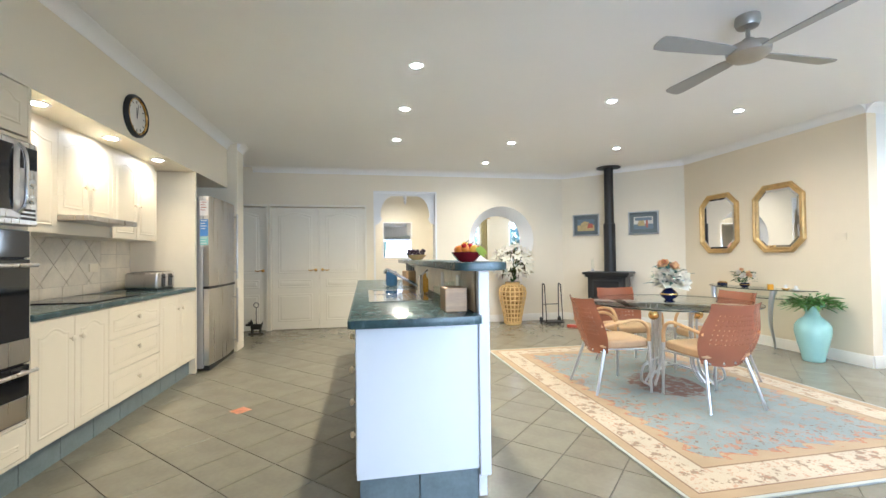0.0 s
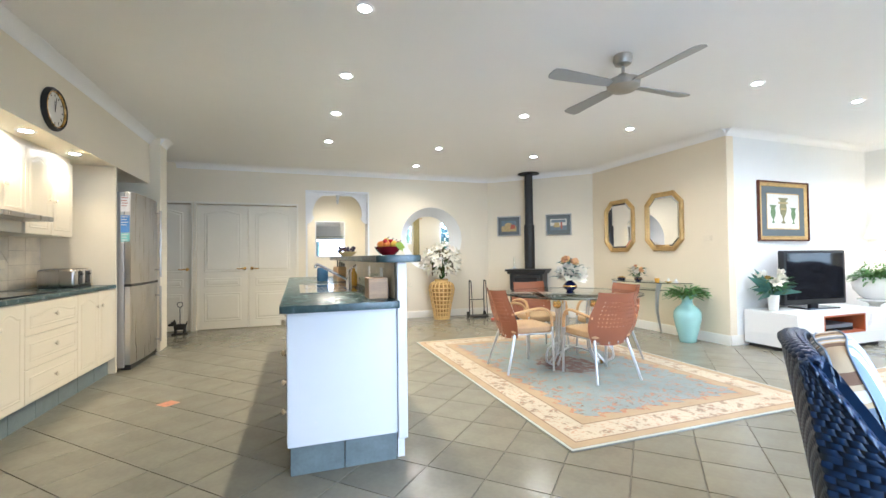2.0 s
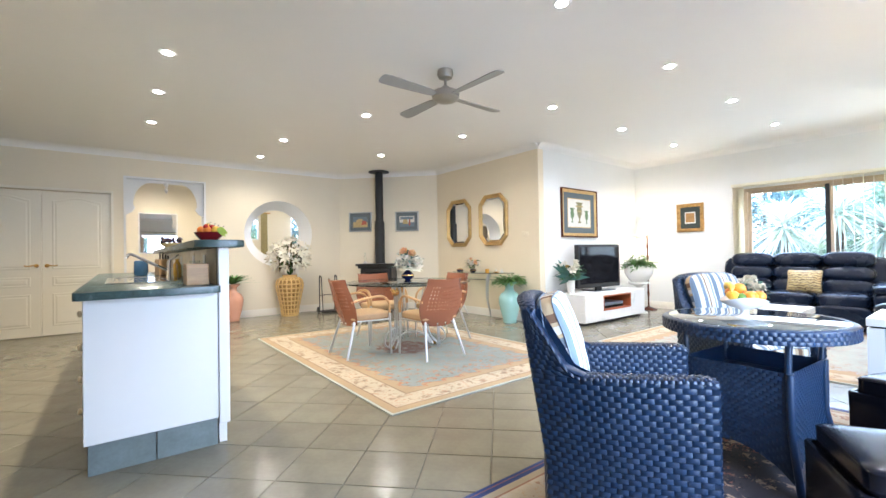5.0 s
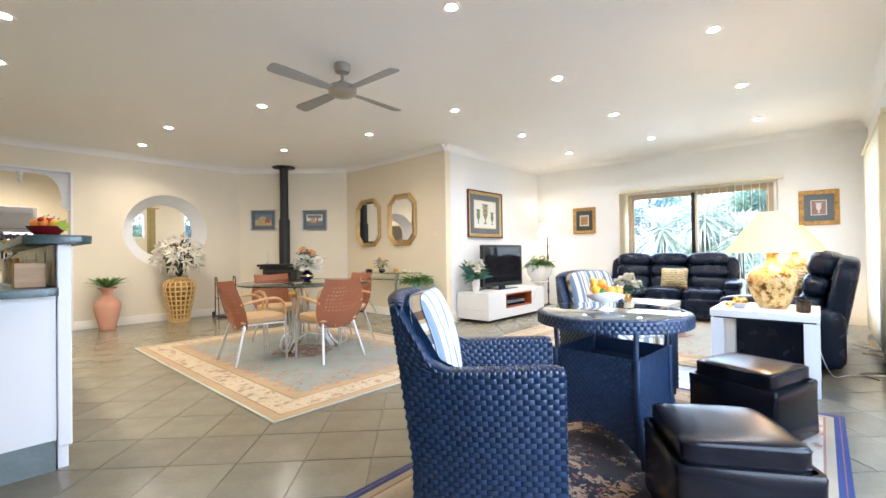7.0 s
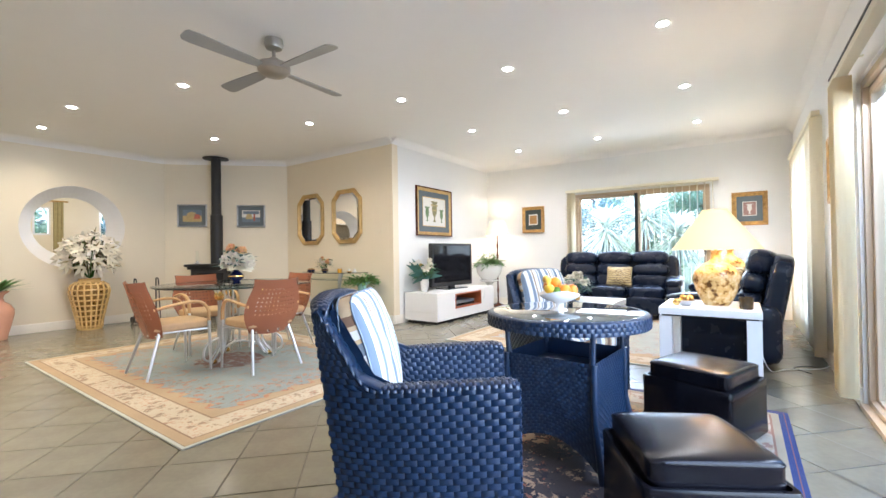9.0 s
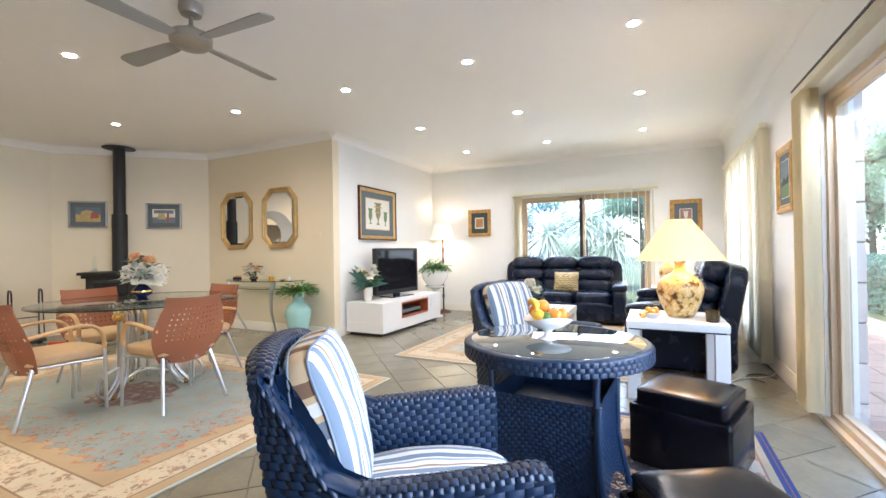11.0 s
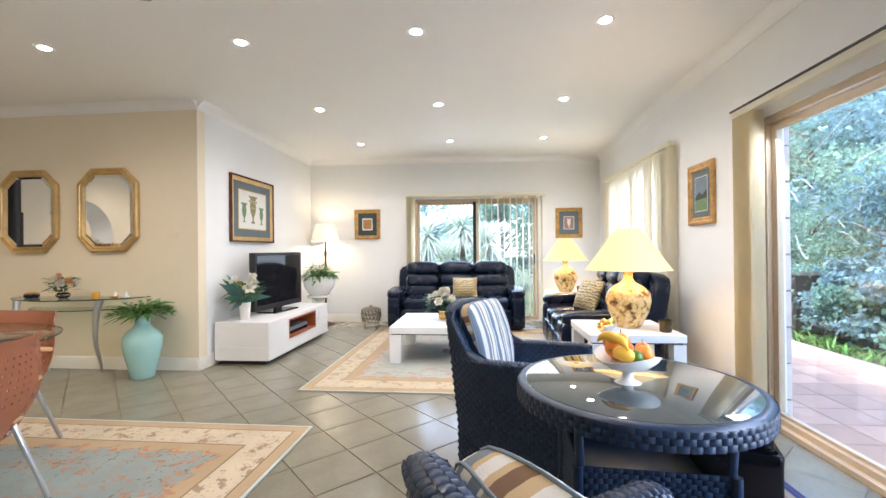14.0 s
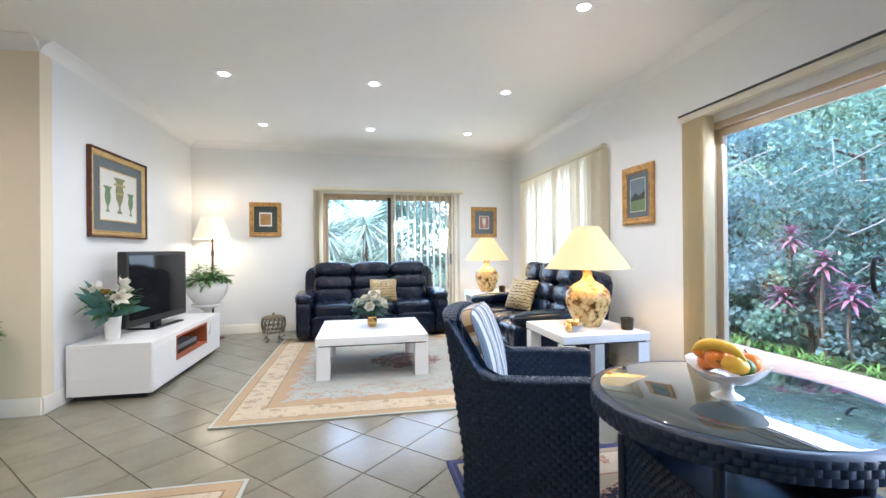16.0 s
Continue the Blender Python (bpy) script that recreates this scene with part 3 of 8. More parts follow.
for a, b in (((DIAG_A[0], BACK), (-0.6, BACK)), (DIAG_B, DIAG_A), ((6.27, 4.11), DIAG_B), (FAR_A, (6.27, 4.11)), (FAR_B, FAR_A), ((-1.0, SIDE), (9.36, SIDE)), ((-0.55, 6.56), (-0.55, SIDE)), ((-0.43, 6.84), (-0.43, 6.56))):
    strip("cornice", a, b, COVE, M_ceil, "white cove cornice at the ceiling", "cornice")


def panel_door(name, x0, x1, y, z1, knob_at, label, arched=True):
    """A painted moulded door leaf in the plane y, facing -y."""
    w = x1 - x0
    bm = bx(x0 + 0.003, y, 0.012, x1 - 0.003, y + 0.038, z1, bev=0.003)
    door = tagged(part(name, bm, M_doorpaint), label, "door", kind="structure")
    for zz0, zz1 in ((0.14, 0.60), (0.70, 0.84), (0.94, z1 - 0.13)):
        pm = B()
        xa, xb = x0 + 0.11, x1 - 0.11
        for k, (ins, out) in enumerate(((0.0, 0.0), (0.012, 0.006), (0.03, 0.002), (0.05, 0.009))):
            pts = [(xa + ins, zz0 + ins), (xb - ins, zz0 + ins), (xb - ins, zz1 - ins)]
            if zz1 > 1.5 and arched:
                for q in range(1, 12):
                    f = q / 12
                    pts.append((xb - ins - f * (xb - xa - 2 * ins), zz1 - ins + 0.055 * math.sin(math.pi * f) ** 1.5))
            pts.append((xa + ins, zz1 - ins))
            ring = [pm.verts.new((px, y - out - 0.0005, pz)) for px, pz in pts]
            if k:
                for i in range(len(ring)):
                    pm.faces.new((prev[i], prev[(i + 1) % len(ring)], ring[(i + 1) % len(ring)], ring[i]))
            prev = ring
        pm.faces.new(prev)
        part("panel", pm, M_doorpaint, door)
    kx = x0 + 0.055 if knob_at == "l" else x1 - 0.055
    sg = 1 if knob_at == "l" else -1
    hb = lathe(B(), [(0.026, 0), (0.026, 0.006), (0.012, 0.012), (0.011, 0.05)], 16, m=pose(kx, y, 0.99, 90))
    tube(hb, smooth_path([(kx, y - 0.048, 0.99), (kx + sg * 0.03, y - 0.052, 0.995), (kx + sg * 0.075, y - 0.05, 0.985), (kx + sg * 0.115, y - 0.045, 0.995)]), 0.009)
    part("door_handle", hb, M_brass, door, "polished brass lever handle", smooth=40)
    return door


panel_door("door_1", -0.325, 0.44, BACK + 0.03, 2.04, "r", "white moulded panel door, closed")
panel_door("door_2", 0.44, 1.205, BACK + 0.03, 2.04, "l", "white moulded panel door, closed")
panel_door("door_3", -1.17, -0.40, BACK + 0.03, 2.04, "r", "white moulded panel hall door, closed")
for nm, x0, x1 in (("trim", -0.325, 1.205), ("trim", -1.17, -0.40)):
    bm = B()
    for a in ((x0 - 0.03, x0), (x1, x1 + 0.03)):
        box(bm, a[0], BACK - 0.012, 0, a[1], BACK, 2.055)
    box(bm, x0 - 0.03, BACK - 0.012, 2.055, x1 + 0.03, BACK, 2.09)
    tagged(part(nm, bm, M_doorpaint), "cream painted timber door frame", "door frame", kind="structure")

# fretwork doorway to the hall
fw = thing("fretwork_arch", "white timber fretwork arch in the hall doorway", "fretwork", kind="structure")
ax0, ax1, az = 1.355, 2.46, 2.34
bm = B()
box(bm, ax0, BACK - 0.015, 0, ax0 + 0.03, BACK + 0.26, az - 0.03)
box(bm, ax1 - 0.03, BACK - 0.015, 0, ax1, BACK + 0.26, az - 0.03)
box(bm, ax0, BACK - 0.015, az - 0.03, ax1, BACK + 0.26, az)
part("frame", bm, M_white, fw)
for side in (0, 1):
    bm = B()
    poly = [(0, 0), (0.40, 0), (0.34, -0.035)]
    for k in range(1, 10):
        a = k / 10 * math.pi / 2
        poly.append((0.34 - 0.25 * math.sin(a), -0.035 - 0.36 * (1 - math.cos(a))))
    poly += [(0.09, -0.40), (0.12, -0.45), (0.07, -0.52), (0, -0.56)]
    mm = Matrix.Translation((ax0 + 0.03 if side == 0 else ax1 - 0.03, BACK + 0.05, az - 0.03)) @ Matrix(((1 if side == 0 else -1, 0, 0, 0), (0, 0, 1, 0), (0, 1, 0, 0), (0, 0, 0, 1)))
    prism(bm, poly, 0, 0.02, m=mm)
    part("bracket", bm, M_white, fw)
cx = (ax0 + ax1) / 2
part("top_rail", bx(ax0 + 0.03, BACK + 0.05, az - 0.075, ax1 - 0.03, BACK + 0.07, az - 0.03), M_white, fw)
part("drop", lathe(B(), [(0.002, -0.16), (0.02, -0.13), (0.028, -0.10), (0.016, -0.07), (0.03, -0.04), (0.03, 0)], 12, m=pose(cx, BACK + 0.06, az - 0.07)), M_white, fw)

# wide sliding door to the garden
def frame_rect(bm, x0, x1, z0, z1, y, t, d):
    box(bm, x0, y, z0, x0 + t, y + d, z1)
    box(bm, x1 - t, y, z0, x1, y + d, z1)
    box(bm, x0 + t, y, z0, x1 - t, y + d, z0 + t)
    box(bm, x0 + t, y, z1 - t, x1 - t, y + d, z1)
    return bm


# GX0 lies out of view and is set to cut daylight on the island
GX0, GX1 = 2.0, 5.385
sd = thing("window_1", "wide bronze aluminium sliding glass door to the garden", "sliding door", kind="structure")
part("window_frame", frame_rect(B(), GX0, GX1, 0.02, 2.05, -0.74, 0.045, 0.10), M_alu, sd)
part("door_sill", bx(GX0, -0.78, -0.004, GX1, -0.60, 0.03), M_alu, sd)
third = (GX1 - GX0 - 0.09) / 2
for i in range(2):
    x0 = GX0 + 0.045 + i * third
    y = -0.70 if i else -0.735
    sash = part("sash", frame_rect(B(), x0, x0 + third, 0.035, 2.0, y, 0.05, 0.03), M_alu, sd)
    pane = part("pane", bx(x0 + 0.05, y + 0.012, 0.08, x0 + third - 0.05, y + 0.018, 1.95), M_glass, sd, "clear glass pane")
    pane.visible_shadow = False
part("door_handle", tube(B(), smooth_path([(4.36, -0.665, 0.95), (4.36, -0.62, 0.94), (4.36, -0.605, 1.02), (4.36, -0.62, 1.10), (4.36, -0.665, 1.09)]), 0.011), M_black, sd, "black pull handle", smooth=50)

# window beside it, behind closed blinds
w2 = thing("window_2", "bronze aluminium window behind closed vertical blinds", "window", kind="structure")
part("window_frame", frame_rect(B(), 6.91, 8.71, 0.26, 2.09, -0.74, 0.045, 0.08), M_alu, w2)
pn = part("pane", bx(6.95, -0.705, 0.30, 8.67, -0.699, 2.05), M_glass, w2)
pn.visible_shadow = False

# sliding door in the end wall, in that wall's own line
EM = Matrix.Translation((*FAR_A, 0)) @ Matrix.Rotation(math.atan2(fd.y, fd.x), 4, "Z")
w3 = thing("window_3", "bronze aluminium sliding glass door behind open blinds", "sliding door", m=EM, kind="structure")
part("window_frame", frame_rect(B(), 1.74, 3.78, 0.02, 2.02, 0.03, 0.045, 0.08), M_alu, w3)
for i in range(2):
    x0 = 1.785 + i * 0.975
    part("sash", frame_rect(B(), x0, x0 + 0.975, 0.035, 1.975, 0.045 + 0.03 * (1 - i), 0.045, 0.028), M_alu, w3)
    pn = part("pane", bx(x0 + 0.045, 0.055 + 0.03 * (1 - i), 0.08, x0 + 0.93, 0.06 + 0.03 * (1 - i), 1.93), M_glass, w3)
    pn.visible_shadow = False
part("interlock", bx(2.715, 0.030, 0.036, 2.765, 0.0745, 1.974), M_black, w3, "dark meeting stile")
part("lock", bx(3.70, -0.03, 0.93, 3.73, 0.04, 1.10, bev=0.006), M_black, w3, "black lock and pull handle")


# vertical blinds
def blind(name, label, x0, x1, z0, z1, slats, m, rail=True, cloth=M_blind, wall_side=(-0.09,), wall_end=(0.03,), track=False):
    """Slats as (place along the rail, turn in degrees)."""
    b = thing(name, label, "blinds", m=m)
    if rail:
        part("head_rail", bx(x0, -0.03, z1, x1, 0.03, z1 + 0.045, bev=0.004), M_blind, b, "cream head rail")
        if track:
            part("track", bx(x0, -0.012, z1 + 0.0455, x1, 0.034, z1 + 0.058), M_black, b, "dark blind track")
        for f in (0.1, 0.5, 0.9):
            part("bracket", bx(x0 + (x1 - x0) * f - 0.015, *wall_side, z1 + (0.0585 if track else 0.0455), x0 + (x1 - x0) * f + 0.015, *wall_end, z1 + (0.064 if track else 0.051)), M_blind, b)
    bmS = B()
    vs = []
    for z in (z0, z1 - 0.01):
        for k in range(5):
            u = (k / 4 - 0.5) * 0.089
            vs.append(bmS.verts.new((u, 0.006 * (1 - (k / 2 - 1) ** 2), z)))
    for k in range(4):
        bmS.faces.new((vs[k], vs[k + 1], vs[k + 6], vs[k + 5]))
    geo = bmesh.ops.solidify(bmS, geom=bmS.faces[:], thickness=0.0012)
    me = bpy.data.meshes.new("slat")
    bmS.to_mesh(me)
    bmS.free()
    me.materials.append(cloth)
    for s, turn in slats:
        o = new("slat", me)
        o.parent = b
        o.matrix_basis = pose(s, 0, 0, 0, 0, turn)
    return b


blind("vertical_blind", "cream vertical blind drawn closed over the side window", 6.58, 8.86, 0.06, 2.17, [(6.62 + 0.078 * i, 17 + 3 * math.sin(i * 2.1)) for i in range(29)] + [(6.585, 75)], pose(0, -0.555, 0))
blind("vertical_blind", "cream vertical blind stacked open beside the garden door", 2.02, 5.52, 0.08, 2.09, [(5.272 + 0.0165 * i, 90 + 1.5 * math.sin(i * 1.9)) for i in range(13)], pose(0, -0.54, 0), cloth=M_blind_warm_lit, track=True)
blind("vertical_blind", "cream vertical blind turned open before the sliding door", 1.60, 3.90, 0.06, 2.05, [(1.64 + 0.025 * i, 70) for i in range(5)] + [(2.82 + 0.10 * i, 97 + 3 * math.sin(i * 2.7)) for i in range(11)], EM @ pose(0, -0.07, 0), wall_side=(-0.03,), wall_end=(0.072,))

# recessed ceiling lamps
rim = B()
lathe(rim, [(0.038, H - 0.002), (0.054, H - 0.006), (0.061, H - 0.004), (0.063, H)], 24, cap=False)
lathe(rim, [(0.038, H - 0.002), (0.036, H + 0.0)], 24, cap=False)
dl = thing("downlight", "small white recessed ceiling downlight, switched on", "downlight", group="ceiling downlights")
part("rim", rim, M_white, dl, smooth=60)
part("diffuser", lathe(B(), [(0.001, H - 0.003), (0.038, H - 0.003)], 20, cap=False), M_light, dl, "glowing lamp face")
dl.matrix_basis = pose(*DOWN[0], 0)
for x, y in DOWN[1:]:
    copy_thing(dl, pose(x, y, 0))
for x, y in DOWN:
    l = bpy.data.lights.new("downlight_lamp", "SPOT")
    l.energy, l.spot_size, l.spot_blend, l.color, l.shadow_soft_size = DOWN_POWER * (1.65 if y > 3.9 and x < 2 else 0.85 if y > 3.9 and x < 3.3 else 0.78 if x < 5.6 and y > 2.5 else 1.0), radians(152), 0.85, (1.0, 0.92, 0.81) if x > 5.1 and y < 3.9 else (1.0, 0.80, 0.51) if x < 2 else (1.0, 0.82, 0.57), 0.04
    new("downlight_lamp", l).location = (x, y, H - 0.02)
SOFFIT = [(-0.68, 3.52), (-0.68, 4.25), (-0.68, 4.98)]
for x, y in SOFFIT:
    copy_thing(dl, pose(x, y, 2.1145 - H))
    l = bpy.data.lights.new("soffit_lamp", "SPOT")
    l.energy, l.spot_size, l.spot_blend, l.color, l.shadow_soft_size = 3.6, radians(130), 0.8, (1.0, 0.76, 0.45), 0.03
    new("soffit_lamp", l).location = (x, y, 2.09)

# hall behind: window at its end and a mirror
hm = thing("wall_mirror", "rectangular frameless mirror on the hall wall", "mirror")
part("mirror_glass", bx(1.62, 10.075, 1.19, 2.23, 10.09, 1.95, bev=0.004), M_mirror, hm)
part("mirror_back", bx(1.60, 10.091, 1.17, 2.25, 10.0995, 1.97), M_white, hm)

for i, (x0, x1) in enumerate(((3.58, 3.82), (4.52, 4.92))):
    z4, z5 = ((1.45, 1.95), (1.30, 2.0))[i]
    hw_ = thing("window_%d" % (4 + i), "narrow white window in the hall", "window", kind="structure")
    part("window_frame", frame_rect(B(), x0, x1, z4, z5, 10.11, 0.03, 0.06), M_white, hw_)
    p4 = part("pane", bx(x0 + 0.03, 10.135, z4 + 0.03, x1 - 0.03, 10.14, z5 - 0.03), M_glass, hw_)
    p4.visible_shadow = False
cu = thing("curtain", "olive curtain beside the hall window", "curtain")
bm = B()
tubes = [(3.86 + 0.028 * k, 10.06 + 0.012 * (k % 2)) for k in range(5)]
for x, y in tubes:
    lathe(bm, [(0.018, 0.02), (0.016, 2.05)], 10, m=pose(x, y, 0))
part("drape", bm, mat("olive_fabric", (0.36, 0.30, 0.14), 0.9, noise_scale=20, noise_amt=0.15), cu, smooth=60)
part("rod", tube(B(), [(3.45, 10.06, 2.06), (4.05, 10.06, 2.06)], 0.012), M_brass, cu)

# ---- kitchen ----
def knob(parent, m):
    return part("knob", lathe(B(), [(0.006, 0), (0.006, 0.012), (0.016, 0.018), (0.018, 0.026), (0.012, 0.033), (0.002, 0.035)], 14, m=m), M_cream, parent, "turned cream knob", smooth=50)


def routed(parent, name, y0, y1, z0, z1, x, arched, material, sx=1):
    """A cabinet front in the plane x facing sx, with a routed panel in it; z0 to z1, y0 to y1."""
    bm = bx(x - 0.018 if sx > 0 else x, y0 + 0.0015, z0 + 0.0015, x if sx > 0 else x + 0.018, y1 - 0.0015, z1 - 0.0015, bev=0.004)
    ob = part(name, bm, material, parent)
    ins0 = min(0.05, (y1 - y0) * 0.18)
    gm = B()
    prev = None
    for ins, out in ((0.0, 0.0006), (0.008, 0.0045), (0.016, 0.0012), (0.030, 0.0035)):
        a, b, c, d = y0 + ins0 + ins, y1 - ins0 - ins, z0 + ins0 + ins, z1 - ins0 - ins
        pts = [(a, c), (b, c)]
        for q in range(0, 13):
            f = q / 12
            g = math.sin(math.pi * min(1, max(0, (f - 0.15) / 0.7))) if arched else 0
            pts.append((b + (a - b) * f, d - (0.035 if arched else 0) + 0.035 * g))
        ring = [gm.verts.new((x + sx * out, py, pz)) for py, pz in pts]
        if prev:
            for i in range(len(ring)):
                gm.faces.new((prev[i], prev[(i + 1) % len(ring)], ring[(i + 1) % len(ring)], ring[i]))
        prev = ring
    gm.faces.new(prev)
    part("panel", gm, material, ob)
    return ob


XF = -0.55
KN = lambda x, y, z: pose(x, y, z, 0, 90, 0)


def base_unit(y0, y1, fronts, label):
    u = thing("base_cabinet", label, "cabinet", group="kitchen base cabinets")
    part("body", bx(-1.165, y0 + 0.001, 0.155, XF - 0.019, y1 - 0.001, 0.864), M_cream, u)
    if fronts == "doors":
        ym = (y0 + y1) / 2
        for a, b, ky in ((y0, ym, ym - 0.045), (ym, y1, ym + 0.045)):
            d = routed(u, "door", a, b, 0.165, 0.858, XF, True, M_cream)
            knob(d, KN(XF, ky, 0.725))
    else:
        for z0, z1, ar in ((0.165, 0.40, False), (0.40, 0.63, False), (0.63, 0.858, True)):
            d = routed(u, "drawer", y0, y1, z0, z1, XF, ar, M_cream)
            knob(d, KN(XF, (y0 + y1) / 2, (z0 + z1) / 2 + 0.01))
    return u


base_unit(3.28, 3.98, "doors", "cream cabinet with two arched panel doors")
base_unit(3.98, 4.72, "drawers", "cream cabinet with three routed drawers")
base_unit(4.72, 5.495, "doors", "cream cabinet with two arched panel doors")
tagged(part("benchtop", bx(-1.165, 3.28, 0.866, XF + 0.012, 5.497, 0.903, bev=0.008), M_benchtop), "mottled dark green laminate kitchen benchtop", "benchtop")
kick = thing("kickboard", "blue-grey tiles along the cabinet plinth", "plinth", kind="structure")
for i in range(9):
    part("tile", bx(-0.62, 2.66 + 0.315 * i, 0.0, -0.608, 2.66 + 0.315 * i + 0.311, 0.152, bev=0.0015), M_kick, kick)
part("plinth", bx(-1.1, 2.66, 0, -0.6205, 5.495, 0.152), M_grout, kick)

# splash wall of diamond tiles
sp = thing("splashback", "beige stone tiles laid as diamonds with small insets", "splashback", kind="structure")
part("bed", bx(-1.168, 3.28, 0.905, -1.160, 5.49, 1.40), mat("pale_grout", (0.55, 0.48, 0.38), 0.9, noise_scale=20, noise_amt=0.1), sp)


def wall_tiles(parent, face, a0, a1, b0, b1, s, sgn, material):
    """Diamonds of side s clipped to the rectangle a0..a1, b0..b1 in the plane x = face."""
    h = s / math.sqrt(2)
    i = 0
    for r in range(-1, int((b1 - b0) / h) + 2):
        for c in range(-1, int((a1 - a0) / (2 * h)) + 2):
            ca, cb = a0 + 2 * h * c + (h if r % 2 else 0), b0 + 0.03 + h * r
            poly = [(ca + dx * (h - 0.004), cb + dz * (h - 0.004)) for dx, dz in ((-1, 0), (0, -1), (1, 0), (0, 1))]
            for ax, lim, sg in ((0, a0, 1), (0, a1, -1), (1, b0, 1), (1, b1, -1)):
                out = []
                for p, q in zip(poly, poly[1:] + poly[:1]):
                    pi, qi = (p[ax] - lim) * sg >= 0, (q[ax] - lim) * sg >= 0
                    if pi:
                        out.append(p)
                    if pi != qi:
                        t = (lim - p[ax]) / (q[ax] - p[ax])
                        out.append((p[0] + t * (q[0] - p[0]), p[1] + t * (q[1] - p[1])))
                poly = out
                if len(poly) < 3:
                    break
            if len(poly) < 3:
                continue
            bm = B()
            mm = Matrix(((0, 0, sgn, face), (1, 0, 0, 0), (0, 1, 0, 0), (0, 0, 0, 1)))
            prism(bm, poly, 0, 0.005, m=mm)
            part("tile", bm, material, parent)
            i += 1
            if (r + c) % 3 == 0 and r % 2 == 0 and a0 + 0.1 < ca < a1 - 0.1 and b0 + 0.1 < cb + h < b1 - 0.05:
                part("inset_tile", prism(B(), [(ca - 0.03, cb + h - 0.03), (ca + 0.03, cb + h - 0.03), (ca + 0.03, cb + h + 0.03), (ca - 0.03, cb + h + 0.03)], 0.0, 0.008, m=mm), M_kick, parent, "dark inset tile")


wall_tiles(sp, -1.160, 3.28, 5.0, 0.99, 1.38, 0.20, 1, M_splash)
for i in range(9):
    part("tile", bx(-1.160, 3.28 + i * 0.246, 0.906, -1.155, 3.28 + i * 0.246 + 0.242, 0.986, bev=0.001), M_splash, sp)
for r in range(3):
    for c in range(2):
        part("tile", bx(-1.160, 5.005 + c * 0.243, 0.99 + r * 0.13, -1.155, 5.005 + c * 0.243 + 0.239, 0.99 + r * 0.13 + 0.126, bev=0.001), M_splash, sp)
so = thing("power_outlet", "cream double power outlet on the splashback", "outlet")
part("plate", bx(-1.155, 4.83, 1.09, -1.147, 4.95, 1.165, bev=0.003), M_cream, so)

# wall cabinets
XU = -0.80


def wall_unit(y0, y1, z0, n, label):
    u = thing("wall_cabinet", label, "cabinet", group="kitchen wall cabinets")
    part("body", bx(-1.165, y0 + 0.001, z0, XU - 0.019, y1 - 0.001, 2.06), M_cream, u)
    w = (y1 - y0) / n
    for i in range(n):
        d = routed(u, "door", y0 + i * w, y0 + (i + 1) * w, z0, 2.06, XU, True, M_cream)
        ky = y0 + w * (i + 1) - 0.045 if (i == 0 and n == 2) else y0 + w * i + 0.045
        if n == 2:
            knob(d, KN(XU, ky, z0 + 0.30 if z0 < 1.4 else z0 + 0.22))
    return u


wall_unit(3.28, 3.88, 1.37, 1, "cream wall cabinet with an arched panel door")
wall_unit(3.88, 4.50, 1.50, 2, "short cream wall cabinet above the range hood")
wall_unit(4.50, 5.24, 1.37, 2, "cream wall cabinet with two arched doors")
rh = thing("range_hood", "slim stainless steel slide-out range hood", "range hood")
part("housing", bx(-1.16, 3.90, 1.372, XU - 0.02, 4.495, 1.46), M_cream, rh, "cream hood housing")
part("visor", bx(-1.16, 3.885, 1.461, -0.62, 4.498, 1.497, bev=0.004), M_steel, rh, "brushed steel visor")
part("soffit_filler", bx(-1.16, 3.28, 2.061, XU - 0.02, 5.24, 2.113), M_cream).parent = sp
part("end_panel", bx(-1.165, 5.50, 0, -0.548, 5.535, 2.113, bev=0.002), M_cream).parent = sp

# oven tower
ot = thing("oven_tower", "tall cream cabinet with wall ovens and microwave shelf", "cabinet")
bm = B()
box(bm, -1.165, 2.64, 0.155, XF - 0.002, 2.66, 2.113)
box(bm, -1.165, 3.258, 0.155, XF - 0.002, 3.279, 2.113)
box(bm, -1.165, 2.66, 0.155, -1.15, 3.258, 2.113)
for z in (0.155, 0.345, 1.352, 1.82):
    box(bm, -1.15, 2.66, z, XF - 0.004, 3.258, z + 0.018)
part("body", bm, M_cream, ot)
d = routed(ot, "drawer", 2.662, 3.256, 0.175, 0.342, XF, True, M_cream)
knob(d, KN(XF, 2.96, 0.26))
for a, b in ((2.662, 2.96), (2.96, 3.256)):
    routed(ot, "door", a, b, 1.845, 2.108, XF, True, M_cream)
ov = thing("wall_oven", "stainless steel and black glass double wall oven", "oven")
part("body", bx(-1.12, 2.67, 0.368, XF - 0.01, 3.25, 1.348), M_black, ov)
part("control_panel", bx(XF - 0.01, 2.665, 1.21, XF + 0.012, 3.254, 1.348, bev=0.003), M_blackgloss, ov)
